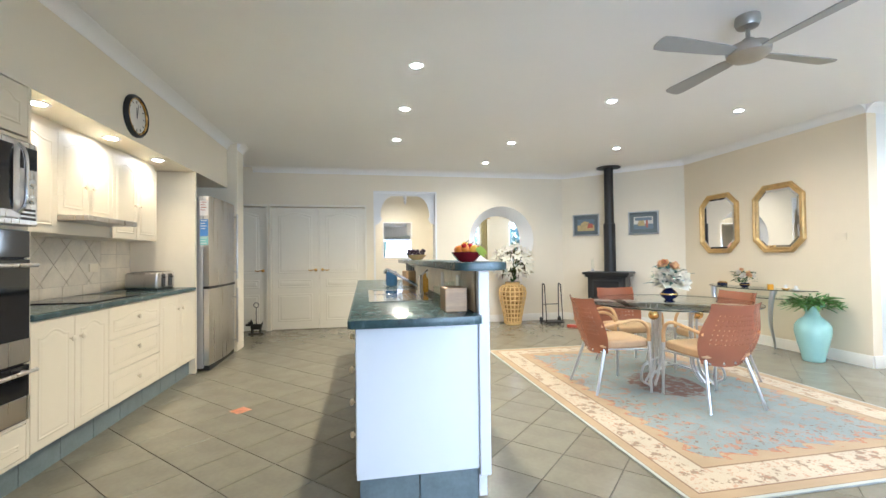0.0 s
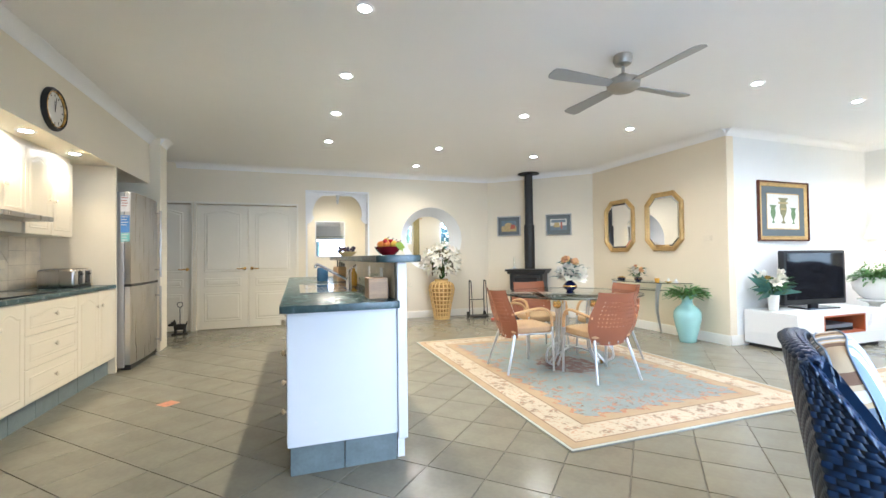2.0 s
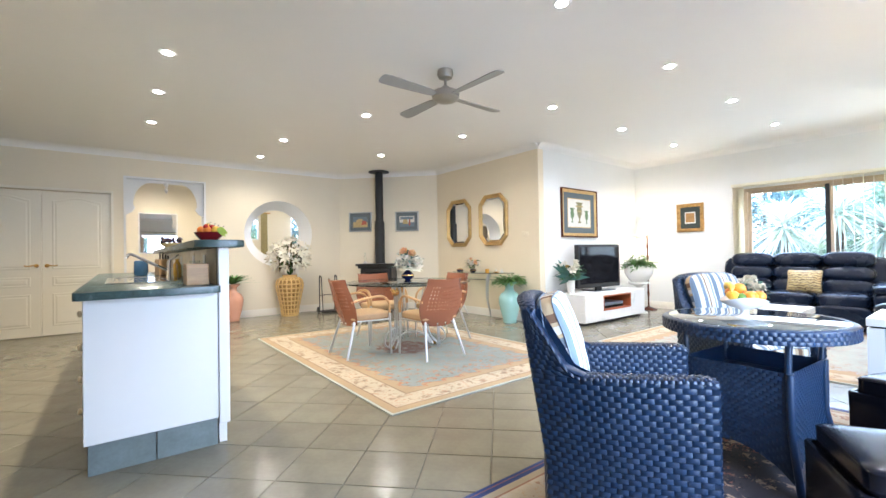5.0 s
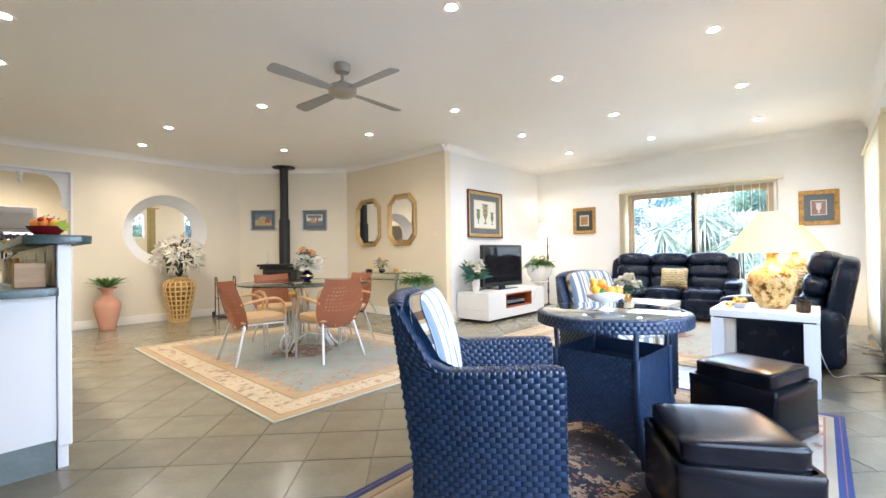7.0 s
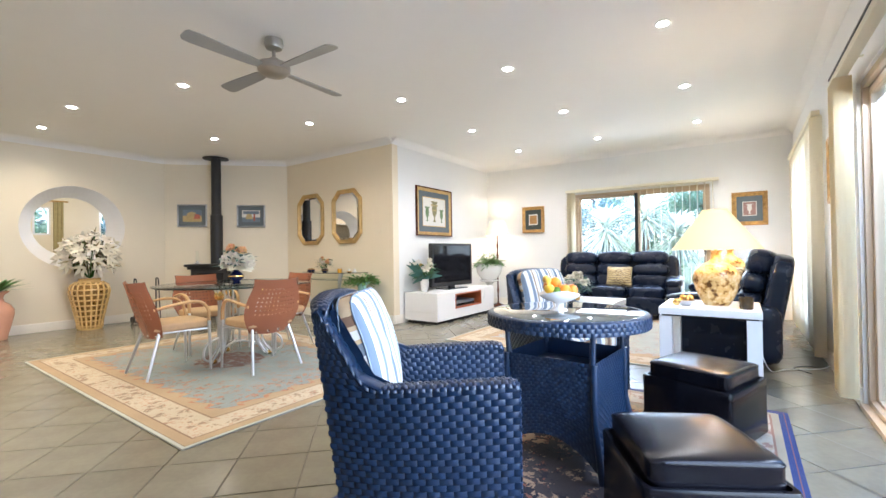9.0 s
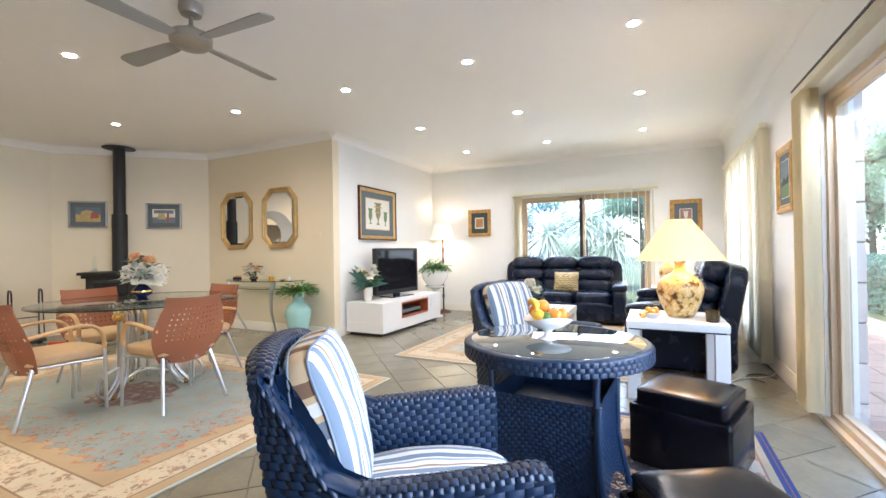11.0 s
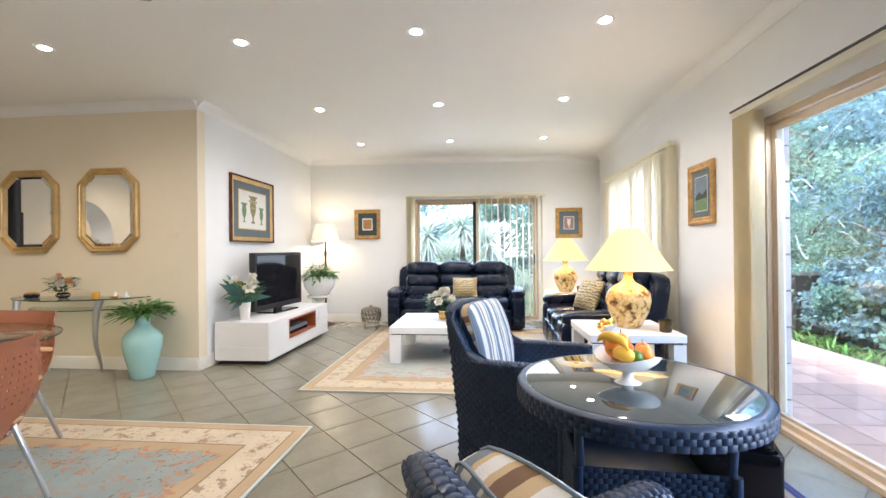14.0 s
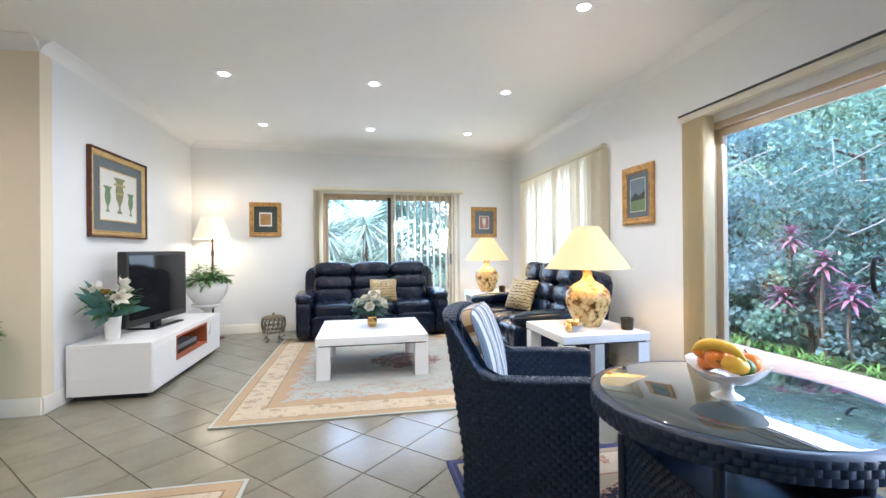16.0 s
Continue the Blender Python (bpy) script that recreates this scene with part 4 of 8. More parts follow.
for z0, z1 in ((0.665, 1.20), (0.37, 0.655)):
    dd = part("oven_door", bx(XF - 0.01, 2.665, z0, XF + 0.014, 3.254, z1, bev=0.004), M_blackgloss, ov, "black glass oven door")
    part("steel_band", bx(XF + 0.0145, 2.665, z0 + 0.005, XF + 0.017, 3.254, z0 + 0.125, bev=0.001), M_steel, dd, "brushed steel band")
    hbm = tube(B(), [(XF + 0.05, 2.69, z1 - 0.03), (XF + 0.05, 3.25, z1 - 0.03)], 0.010, 12)
    for yy in (2.73, 3.20):
        tube(hbm, [(XF + 0.012, yy, z1 - 0.03), (XF + 0.05, yy, z1 - 0.03)], 0.008)
    part("handle", hbm, M_steel, dd, smooth=40)
mw = thing("microwave", "stainless steel microwave oven with black glass door", "microwave")
part("body", bx(-1.0, 2.68, 1.372, -0.50, 3.25, 1.80, bev=0.006), M_steel, mw)
dm = part("door", bx(-0.499, 2.685, 1.40, -0.475, 3.10, 1.79, bev=0.008), M_steel, mw)
part("window", bx(-0.4745, 2.70, 1.44, -0.472, 3.05, 1.76), M_blackgloss, dm, "dark glass window")
part("handle", tube(B(), smooth_path([(-0.475, 3.085, 1.43), (-0.445, 3.085, 1.48), (-0.44, 3.085, 1.6), (-0.445, 3.085, 1.72), (-0.475, 3.085, 1.77)]), 0.010), M_chrome, dm, smooth=50)
part("display", bx(-0.4985, 3.13, 1.66, -0.495, 3.235, 1.77), M_blackgloss, mw)
for z in (1.585, 1.505):
    part("dial", lathe(B(), [(0.026, 0), (0.024, 0.022), (0.018, 0.026), (0.001, 0.026)], 20, m=KN(-0.50, 3.183, z)), M_chrome, mw, smooth=40)
bm = B()
for r in range(3):
    box(bm, -0.4985, 3.135, 1.40 + r * 0.022, -0.496, 3.23, 1.413 + r * 0.022)
part("buttons", bm, M_blackgloss, mw)

# fridge
fr = thing("fridge", "tall stainless steel two-door fridge", "fridge")
Y0, Y1, FX = 5.575, 6.475, -0.415
part("body", bx(-1.12, Y0, 0.03, FX - 0.085, Y1, 1.865, bev=0.005), mat("grey_fridge_side", (0.42, 0.41, 0.39), 0.4, metal=0.4, noise_scale=2, noise_amt=0.04), fr)
for z0, z1 in ((0.06, 0.872), (0.902, 1.87)):
    bm = B()
    poly = [(FX - 0.08, Y0 + 0.002)]
    for k in range(13):
        f = k / 12
        poly.append((FX - 0.028 + 0.03 * math.sin(math.pi * f), Y0 + 0.002 + f * (Y1 - Y0 - 0.004)))
    poly.append((FX - 0.08, Y1 - 0.002))
    prism(bm, poly, z0, z1)
    d = part("door", bm, M_steel, fr, smooth=30)
    hy = Y1 - 0.14
    hb = tube(B(), [(FX + 0.045, hy, z0 + (0.10 if z0 < 0.5 else 0.04)), (FX + 0.045, hy, z1 - (0.04 if z0 < 0.5 else 0.12))], 0.012, 10)
    for zz in (z0 + 0.13, z1 - 0.15):
        tube(hb, [(FX - 0.01, hy, zz), (FX + 0.045, hy, zz)], 0.01)
    part("handle", hb, M_steel, d, smooth=40)
part("gap_trim", bx(FX - 0.10, Y0 + 0.004, 0.873, FX - 0.02, Y1 - 0.004, 0.901), M_black, fr)
part("grille", bx(FX - 0.12, Y0 + 0.02, 0.005, FX - 0.03, Y1 - 0.02, 0.055), M_black, fr)
for nm, z0, z1, c in (("white_note", 1.66, 1.82, (0.75, 0.72, 0.68)), ("blue_flyer", 1.44, 1.62, (0.10, 0.25, 0.55)), ("green_flyer", 1.345, 1.435, (0.25, 0.55, 0.50))):
    ob = thing("paper_flyer", nm.replace("_", " ") + " stuck to the fridge side", "paper")
    part("sheet", bx(FX - 0.115, Y0 - 0.0025, z0, FX - 0.035, Y0 - 0.0005, z1), mat(nm, c, 0.7, noise_scale=15, noise_amt=0.15), ob)
    bm = B()
    for k in range(4):
        box(bm, FX - 0.108, Y0 - 0.0032, z1 - 0.02 - k * 0.028, FX - 0.05 - 0.012 * (k % 2), Y0 - 0.0026, z1 - 0.012 - k * 0.028)
    part("text_bars", bm, M_paper if nm != "white_note" else M_orangewood, ob)

# on the benchtop
ct = thing("cooktop", "black glass cooktop set in the benchtop", "cooktop")
part("glass", bx(-1.08, 3.90, 0.904, -0.62, 4.55, 0.911, bev=0.003), M_blackgloss, ct)
bm = B()
for x, y, r in ((-0.75, 4.05, 0.09), (-0.96, 4.06, 0.07), (-0.75, 4.38, 0.07), (-0.96, 4.38, 0.09)):
    lathe(bm, [(r, 0.9112), (r + 0.003, 0.9116)], 28, m=pose(x, y, 0), cap=False)
part("rings", bm, M_silver, ct)
ts = thing("toaster", "chrome four-slice toaster on the benchtop", "toaster")
part("body", bx(-0.98, 5.03, 0.915, -0.70, 5.40, 1.075, bev=0.025, seg=3), M_steel, ts, smooth=40)
part("base", bx(-0.97, 5.04, 0.904, -0.71, 5.39, 0.916), M_black, ts)
for yy in (5.10, 5.25):
    part("end_panel", bx(-0.699, yy, 0.935, -0.695, yy + 0.07, 1.055), M_black, ts)
    part("lever", bx(-0.695, yy + 0.02, 1.02, -0.675, yy + 0.05, 1.032, bev=0.003), M_black, ts)
bm = B()
for yy in (5.09, 5.16, 5.25, 5.32):
    box(bm, -0.95, yy, 1.0751, -0.73, yy + 0.025, 1.0765)
part("slots", bm, M_black, ts)
kt = thing("kettle", "polished steel kettle with black base and handle", "kettle", m=pose(-0.80, 3.42, 0.904))
part("body", lathe(B(), [(0.09, 0.02), (0.098, 0.04), (0.095, 0.10), (0.075, 0.155), (0.045, 0.18), (0.015, 0.188), (0.012, 0.20), (0.002, 0.205)], 28), M_chrome, kt, smooth=40)
part("base", lathe(B(), [(0.095, 0), (0.095, 0.02)], 24), M_black, kt)
part("handle", tube(B(), smooth_path([(0, -0.07, 0.16), (0, -0.06, 0.23), (0, 0.0, 0.255), (0, 0.06, 0.23), (0, 0.07, 0.16)]), 0.009), M_black, kt, smooth=50)
part("spout", tube(B(), [(0, 0.08, 0.10), (0, 0.13, 0.16)], [0.02, 0.012], 10), M_chrome, kt, smooth=50)

# clock on the bulkhead
ck = thing("wall_clock", "round wall clock with dark rim and white dial", "clock", m=pose(XF, 4.305, 2.305, 0, 90, 0))
part("rim", lathe(B(), [(0.12, 0.001), (0.163, 0.001), (0.163, 0.02), (0.150, 0.036), (0.138, 0.03), (0.128, 0.018)], 40, cap=False), M_black, ck, smooth=40)
part("bezel", lathe(B(), [(0.138, 0.0305), (0.134, 0.033), (0.129, 0.02)], 40, cap=False), M_brass, ck, "thin brass bezel", smooth=40)
part("dial", lathe(B(), [(0.001, 0.016), (0.131, 0.016)], 40, cap=False), M_paper, ck)
bm = B()
for i in range(12):
    a = math.radians(30 * i)
    box(bm, -0.004, 0.098, 0.0165, 0.004, 0.118, 0.018, m=pose(0, 0, 0, 0, 0, 30 * i))
part("hour_marks", bm, M_black, ck)
bm = B()
box(bm, -0.004, -0.015, 0.019, 0.004, 0.065, 0.0205, m=pose(0, 0, 0, 0, 0, 95))
box(bm, -0.003, -0.02, 0.021, 0.003, 0.095, 0.0225, m=pose(0, 0, 0, 0, 0, 80))
part("pointers", bm, M_black, ck)

# iron dog door stop
bm = B()
pad(bm, 0.17, 0.07, 0.09, m=pose(0, 0, 0.115))
pad(bm, 0.07, 0.06, 0.07, m=pose(-0.085, 0, 0.165))
pad(bm, 0.07, 0.045, 0.04, m=pose(-0.125, 0, 0.15))
for x, y in ((-0.06, -0.022), (-0.06, 0.022), (0.06, -0.022), (0.06, 0.022)):
    tube(bm, [(x, y, 0.09), (x, y, 0.02)], 0.016)
tube(bm, [(0.08, 0, 0.14), (0.10, 0, 0.20)], [0.014, 0.004])
for y in (-0.02, 0.02):
    tube(bm, [(-0.075, y, 0.19), (-0.075, y, 0.235)], [0.012, 0.002])
box(bm, -0.11, -0.045, 0, 0.11, 0.045, 0.02, bev=0.004)
tube(bm, [(0.0, 0, 0.15), (0.0, 0, 0.42)], 0.006)
tube(bm, [(0.038 * math.cos(a), 0, 0.457 + 0.038 * math.sin(a)) for a in [2 * math.pi * k / 18 for k in range(18)]], 0.005, closed=True)
o = tagged(part("door_stop", bm, M_black, smooth=50), "black iron dog door stop with ring handle", "door stop")
o.matrix_basis = pose(-0.50, 7.82, 0)

# ---- island ----
isl = thing("island_unit", "white kitchen island with drawers and tiled plinth", "kitchen island")
part("end_panel", bx(1.15, 2.69, 0.152, 1.738, 2.715, 0.864, bev=0.002), M_white, isl, "glossy white end panel")
part("body", bx(1.17, 2.716, 0.152, 1.738, 6.03, 0.864), M_white, isl)
for i in range(6):
    y0 = 2.72 + i * 0.55
    zs = ((0.16, 0.33), (0.335, 0.50), (0.505, 0.675), (0.68, 0.86)) if i in (0, 3) else ((0.16, 0.86),)
    for z0, z1 in zs:
        d = part("drawer" if len(zs) > 1 else "door", bx(1.146, y0 + 0.002, z0, 1.169, y0 + 0.546, z1, bev=0.004), M_white, isl)
        knob(d, pose(1.146, y0 + (0.27 if len(zs) > 1 else 0.5), (z0 + z1) / 2 if len(zs) > 1 else 0.72, 0, -90, 0))
part("tile", bx(1.165, 2.700, 0, 1.442, 2.712, 0.15, bev=0.0015), M_kick, isl, "blue-grey plinth tile")
part("tile", bx(1.447, 2.700, 0, 1.735, 2.712, 0.15, bev=0.0015), M_kick, isl, "blue-grey plinth tile")
for i in range(10):
    part("tile", bx(1.188, 2.713 + i * 0.33, 0, 1.198, 3.04 + i * 0.33, 0.15, bev=0.0015), M_kick, isl, "blue-grey plinth tile")
part("plinth", bx(1.199, 2.7125, 0, 1.72, 6.0, 0.151), M_grout, isl)
part("bar_wall", bx(1.745, 2.72, 0.0, 1.785, 6.03, 1.118), M_white, isl)
part("post", bx(1.740, 2.676, 0.118, 1.796, 2.719, 1.118, bev=0.006), M_white, isl, "white corner post")


def top_slab(name, x0, x1, y0, y1, z0, z1, r, label):
    bm = B()
    poly = []
    for cx, cy, a0 in ((x1 - r, y1 - r, 0), (x0 + r, y1 - r, 90), (x0 + r, y0 + r, 180), (x1 - r, y0 + r, 270)):
        for k in range(6):
            a = math.radians(a0 + 18 * k)
            poly.append((cx + r * math.cos(a), cy + r * math.sin(a)))
    prism(bm, poly, z0, z1)
    es = [e for e in bm.edges if abs(e.verts[0].co.z - e.verts[1].co.z) < 1e-5]
    bmesh.ops.bevel(bm, geom=es, offset=0.008, segments=2, profile=0.5, affect="EDGES")
    return tagged(part(name, bm, M_benchtop, smooth=35), label, "benchtop")


top_slab("island_benchtop", 1.115, 1.742, 2.605, 6.07, 0.866, 0.905, 0.02, "mottled dark green laminate island benchtop")
top_slab("bar_top", 1.615, 1.87, 2.585, 6.10, 1.12, 1.160, 0.055, "raised dark green laminate bar top")
sp2 = thing("bar_splashback", "beige stone tiles behind the island sink", "splashback", kind="structure")
part("bed", bx(1.738, 2.722, 0.906, 1.7445, 6.02, 1.117), M_grout, sp2)
wall_tiles(sp2, 1.738, 2.725, 6.02, 0.908, 1.116, 0.20, -1, M_splash)
for y in (3.05, 3.55, 4.3):
    part("switch_plate", bx(1.725, y, 0.97, 1.732, y + 0.075, 1.08, bev=0.003), M_white, sp2, "white power outlet")

sk = thing("sink", "stainless steel sink with bowl and drainer", "sink")
bm = B()
sx0, sx1, sy0, sy1 = 1.22, 1.62, 3.35, 4.35
for a in ((sx0, sy0, sx1, 3.39), (sx0, 4.31, sx1, sy1), (sx0, 3.39, 1.26, 4.31), (1.56, 3.39, sx1, 4.31), (1.26, 3.88, 1.56, 3.94)):
    box(bm, a[0], a[1], 0.9055, a[2], a[3], 0.912)
for a in ((1.262, 3.942, 1.558, 4.308), ):
    box(bm, a[0], a[1], 0.907, a[2], a[3], 0.9085)
for k in range(9):
    part("drainer_ridge", bx(1.275 + k * 0.031, 3.40, 0.908, 1.29 + k * 0.031, 3.87, 0.9115, bev=0.001), M_chrome, sk)
box(bm, 1.26, 3.39, 0.9056, 1.56, 3.88, 0.908)
part("bowl_and_drainer", bm, M_chrome, sk)
tp = part("tap", lathe(B(), [(0.026, 0.912), (0.024, 0.93), (0.021, 0.935), (0.021, 1.03), (0.016, 1.05), (0.002, 1.055)], 18, m=pose(1.60, 3.80, 0)), M_chrome, sk, smooth=40)
part("spout", tube(B(), smooth_path([(1.60, 3.80, 0.965), (1.48, 3.80, 1.03), (1.38, 3.80, 1.088), (1.35, 3.80, 1.095), (1.335, 3.80, 1.07)]), 0.011, 10), M_chrome, tp, smooth=50)
part("lever", tube(B(), [(1.60, 3.80, 1.045), (1.66, 3.80, 1.09)], [0.009, 0.006]), M_chrome, tp, smooth=50)

wb = thing("timber_box", "pale timber caddy box beside the sink", "box")
part("box", bx(1.595, 2.78, 0.9055, 1.71, 2.93, 1.028, bev=0.004), M_wood, wb)
for i, (x, y, r, h) in enumerate(((1.60, 2.98, 0.035, 0.12), (1.67, 3.04, 0.03, 0.14))):
    g = thing("drinking_glass", "clear drinking glass on the island benchtop", "glass", m=pose(x, y, 0.9055))
    part("cup", lathe(B(), [(0.001, 0.004), (r * 0.8, 0.004), (r, h), (r - 0.003, h), (r * 0.75, 0.008), (0.001, 0.008)], 20, cap=False), M_glass, g, smooth=40)
bl = thing("utensil_jar", "blue glazed utensil jar on the benchtop", "jar", m=pose(1.46, 4.95, 0.9055))
part("jar", lathe(B(), [(0.05, 0), (0.058, 0.03), (0.055, 0.13), (0.048, 0.14), (0.044, 0.13), (0.044, 0.02)], 20), mat("blue_glaze", (0.06, 0.14, 0.28), 0.2, noise_scale=8, noise_amt=0.2), bl, smooth=40)
kb = thing("knife_block", "timber knife block with black handles", "knife block", m=pose(1.63, 4.88, 0.9055, 0, 0, 12))
part("block", bx(-0.05, -0.07, 0, 0.05, 0.07, 0.15, bev=0.008), M_wood, kb)
for i in range(4):
    part("knife_handle", bx(-0.04 + 0.022 * i, -0.05, 0.15, -0.028 + 0.022 * i, -0.03, 0.22 - 0.012 * i, bev=0.003), M_black, kb)
bo = thing("soap_bottle", "yellow soap bottle beside the tap", "bottle", m=pose(1.67, 4.05, 0.9055))
part("bottle", lathe(B(), [(0.028, 0), (0.03, 0.02), (0.03, 0.10), (0.012, 0.13), (0.012, 0.15), (0.002, 0.151)], 18), mat("amber_soap", (0.62, 0.36, 0.06), 0.2), bo, smooth=40)


def ball(bm, p, r, squash=1.0, n=10):
    prof = [(r * math.sin(math.pi * k / n) + 1e-4, -r * squash * math.cos(math.pi * k / n)) for k in range(n + 1)]
    return lathe(bm, prof, 14, m=Matrix.Translation(p))


FRUIT = {"orange": mat("orange_skin", (0.72, 0.22, 0.02), 0.35, noise_scale=30, noise_amt=0.12, bump=0.2, bump_scale=200), "red apple": mat("apple_skin", (0.40, 0.02, 0.02), 0.25, noise_scale=9, noise_amt=0.3), "green apple": mat("green_skin", (0.08, 0.16, 0.02), 0.3, noise_scale=9, noise_amt=0.25), "yellow pear": mat("yellow_skin", (0.78, 0.48, 0.05), 0.35, noise_scale=9, noise_amt=0.15), "black grape": mat("grape_skin", (0.02, 0.012, 0.02), 0.25)}


def fruit(kind, p, r, squash=1.0, tilt=0):
    t = thing(kind.replace(" ", "_"), "glossy " + kind + " in the fruit bowl", "fruit", m=Matrix.Translation(p) @ pose(0, 0, 0, tilt, tilt * 0.6, tilt * 2))
    part("flesh", ball(B(), (0, 0, 0), r, squash), FRUIT[kind], t, smooth=60)
    part("stalk", tube(B(), [(0, 0, r * squash * 0.9), (0.004, 0, r * squash + 0.012)], 0.002, 6), M_bark, t)


fb1 = thing("fruit_bowl", "dark red glass fruit bowl on the bar top", "bowl", m=pose(1.715, 2.80, 1.160))
part("bowl", lathe(B(), [(0.036, 0), (0.046, 0.006), (0.067, 0.029), (0.080, 0.050), (0.077, 0.050), (0.064, 0.031), (0.042, 0.011), (0.001, 0.009)], 32, cap=False), mat("ruby_glass", (0.16, 0.008, 0.012), 0.08), fb1, smooth=50)
for k, p, r, s in (("orange", (1.655, 2.77, 1.245), 0.03, 1), ("orange", (1.69, 2.745, 1.25), 0.03, 1), ("red apple", (1.73, 2.76, 1.262), 0.026, 1), ("yellow pear", (1.70, 2.79, 1.27), 0.028, 1.1), ("orange", (1.66, 2.83, 1.245), 0.03, 1), ("orange", (1.735, 2.84, 1.25), 0.03, 1), ("red apple", (1.79, 2.76, 1.24), 0.032, 1), ("red apple", (1.78, 2.81, 1.235), 0.03, 1), ("yellow pear", (1.75, 2.74, 1.245), 0.028, 1.2), ("orange", (1.71, 2.85, 1.22), 0.032, 1), ("orange", (1.70, 2.80, 1.215), 0.034, 1), ("red apple", (1.68, 2.73, 1.27), 0.018, 1)):
    fruit(k, (1.715 + (p[0] - 1.715) * 0.72, 2.80 + (p[1] - 2.80) * 0.72, 1.16 + (p[2] - 1.16) * 0.74), r * 0.74, s, 25)


def leafquad(bm, p, d, side, ln, w, bend=0.25):
    """One leaf: a pointed strip of six quads from p along d, drooping by bend."""
    d, side = Vector(d).normalized(), Vector(side).normalized()
    p = Vector(p)
    up = side.cross(d)
    prev = None
    for k in range(4):
        f = k / 3
        hw = w * (0.35, 1.0, 0.75, 0.05)[k] / 2
        c = p + d * (ln * f) - Vector((0, 0, 1)) * (bend * ln * f * f)
        cur = (bm.verts.new(c - side * hw + up * hw * 0.3), bm.verts.new(c + side * hw + up * hw * 0.3))
        if prev:
            bm.faces.new((prev[0], prev[1], cur[1], cur[0]))
        prev = cur


lf = thing("vine_leaf", "pale green silk leaf lying on the fruit", "leaf")
bm = B()
for a in (-60, -20, 20, 60):
    leafquad(bm, (1.745, 2.725, 1.225), (math.cos(math.radians(a)), -0.4, math.sin(math.radians(a)) * 0.2 - 0.15), (0.2, 0.1, 1), 0.055, 0.034, 0.3)
part("blade", bm, leaf_mat("pale_leaf", (0.45, 0.50, 0.10)), lf, recalc=False)
gb = thing("grape_bowl", "clear bowl of black grapes on the bar", "bowl", m=pose(1.70, 4.85, 1.160))
part("bowl", lathe(B(), [(0.04, 0), (0.06, 0.01), (0.11, 0.05), (0.107, 0.05), (0.055, 0.014), (0.001, 0.012)], 24, cap=False), M_lattice, gb, smooth=50)
bm = B()
rg = random.Random(5)
for i in range(26):
    ball(bm, (rg.uniform(-0.08, 0.08), rg.uniform(-0.08, 0.08), 0.05 + rg.uniform(0, 0.05)), 0.016, n=6)
tagged(part("black_grapes", bm, FRUIT["black grape"], smooth=60), "heap of black grapes in the bowl", "grapes").matrix_basis = pose(1.70, 4.85, 1.160)

# ---- dining ----
def rug(name, label, x0, y0, x1, y1, material, thick=0.011):
    hx, hy = (x1 - x0) / 2, (y1 - y0) / 2
    o = tagged(part(name, bx(-hx, -hy, 0.0005, hx, hy, thick, bev=0.003), material), label, "rug")
    o.matrix_basis = pose((x0 + x1) / 2, (y0 + y1) / 2, 0)
    return o


R1 = (2.705, 2.41, 5.03, 5.79)
GOLDEN, CREAMY, BLUEGREY = (0.36, 0.26, 0.15), (0.46, 0.39, 0.28), (0.215, 0.25, 0.238)
rug("rug", "pale blue and cream floral rug under the dining table", *R1, rug_mat("floral_rug", (R1[2] - R1[0]) / 2, (R1[3] - R1[1]) / 2, (0.40, 0.42, 0.38), GOLDEN, CREAMY, BLUEGREY, (0.36, 0.155, 0.08), (0.17, 0.10, 0.055), (0.15, 0.075, 0.055), 0.27))

TC = (3.97, 4.16)
tb = thing("dining_table", "round glass dining table on a rod pedestal", "table", m=pose(*TC, 0.011))
part("tabletop", lathe(B(), [(0.001, 0.724), (0.712, 0.724), (0.72, 0.729), (0.72, 0.735), (0.712, 0.739), (0.001, 0.739)], 72, cap=False), M_tableglass, tb, "thick clear glass top", smooth=40)
part("glass_edge", lathe(B(), [(0.7205, 0.7275), (0.7225, 0.7315), (0.7205, 0.7365)], 72, cap=False), M_glassedge, tb, "dark green polished glass edge", smooth=60)
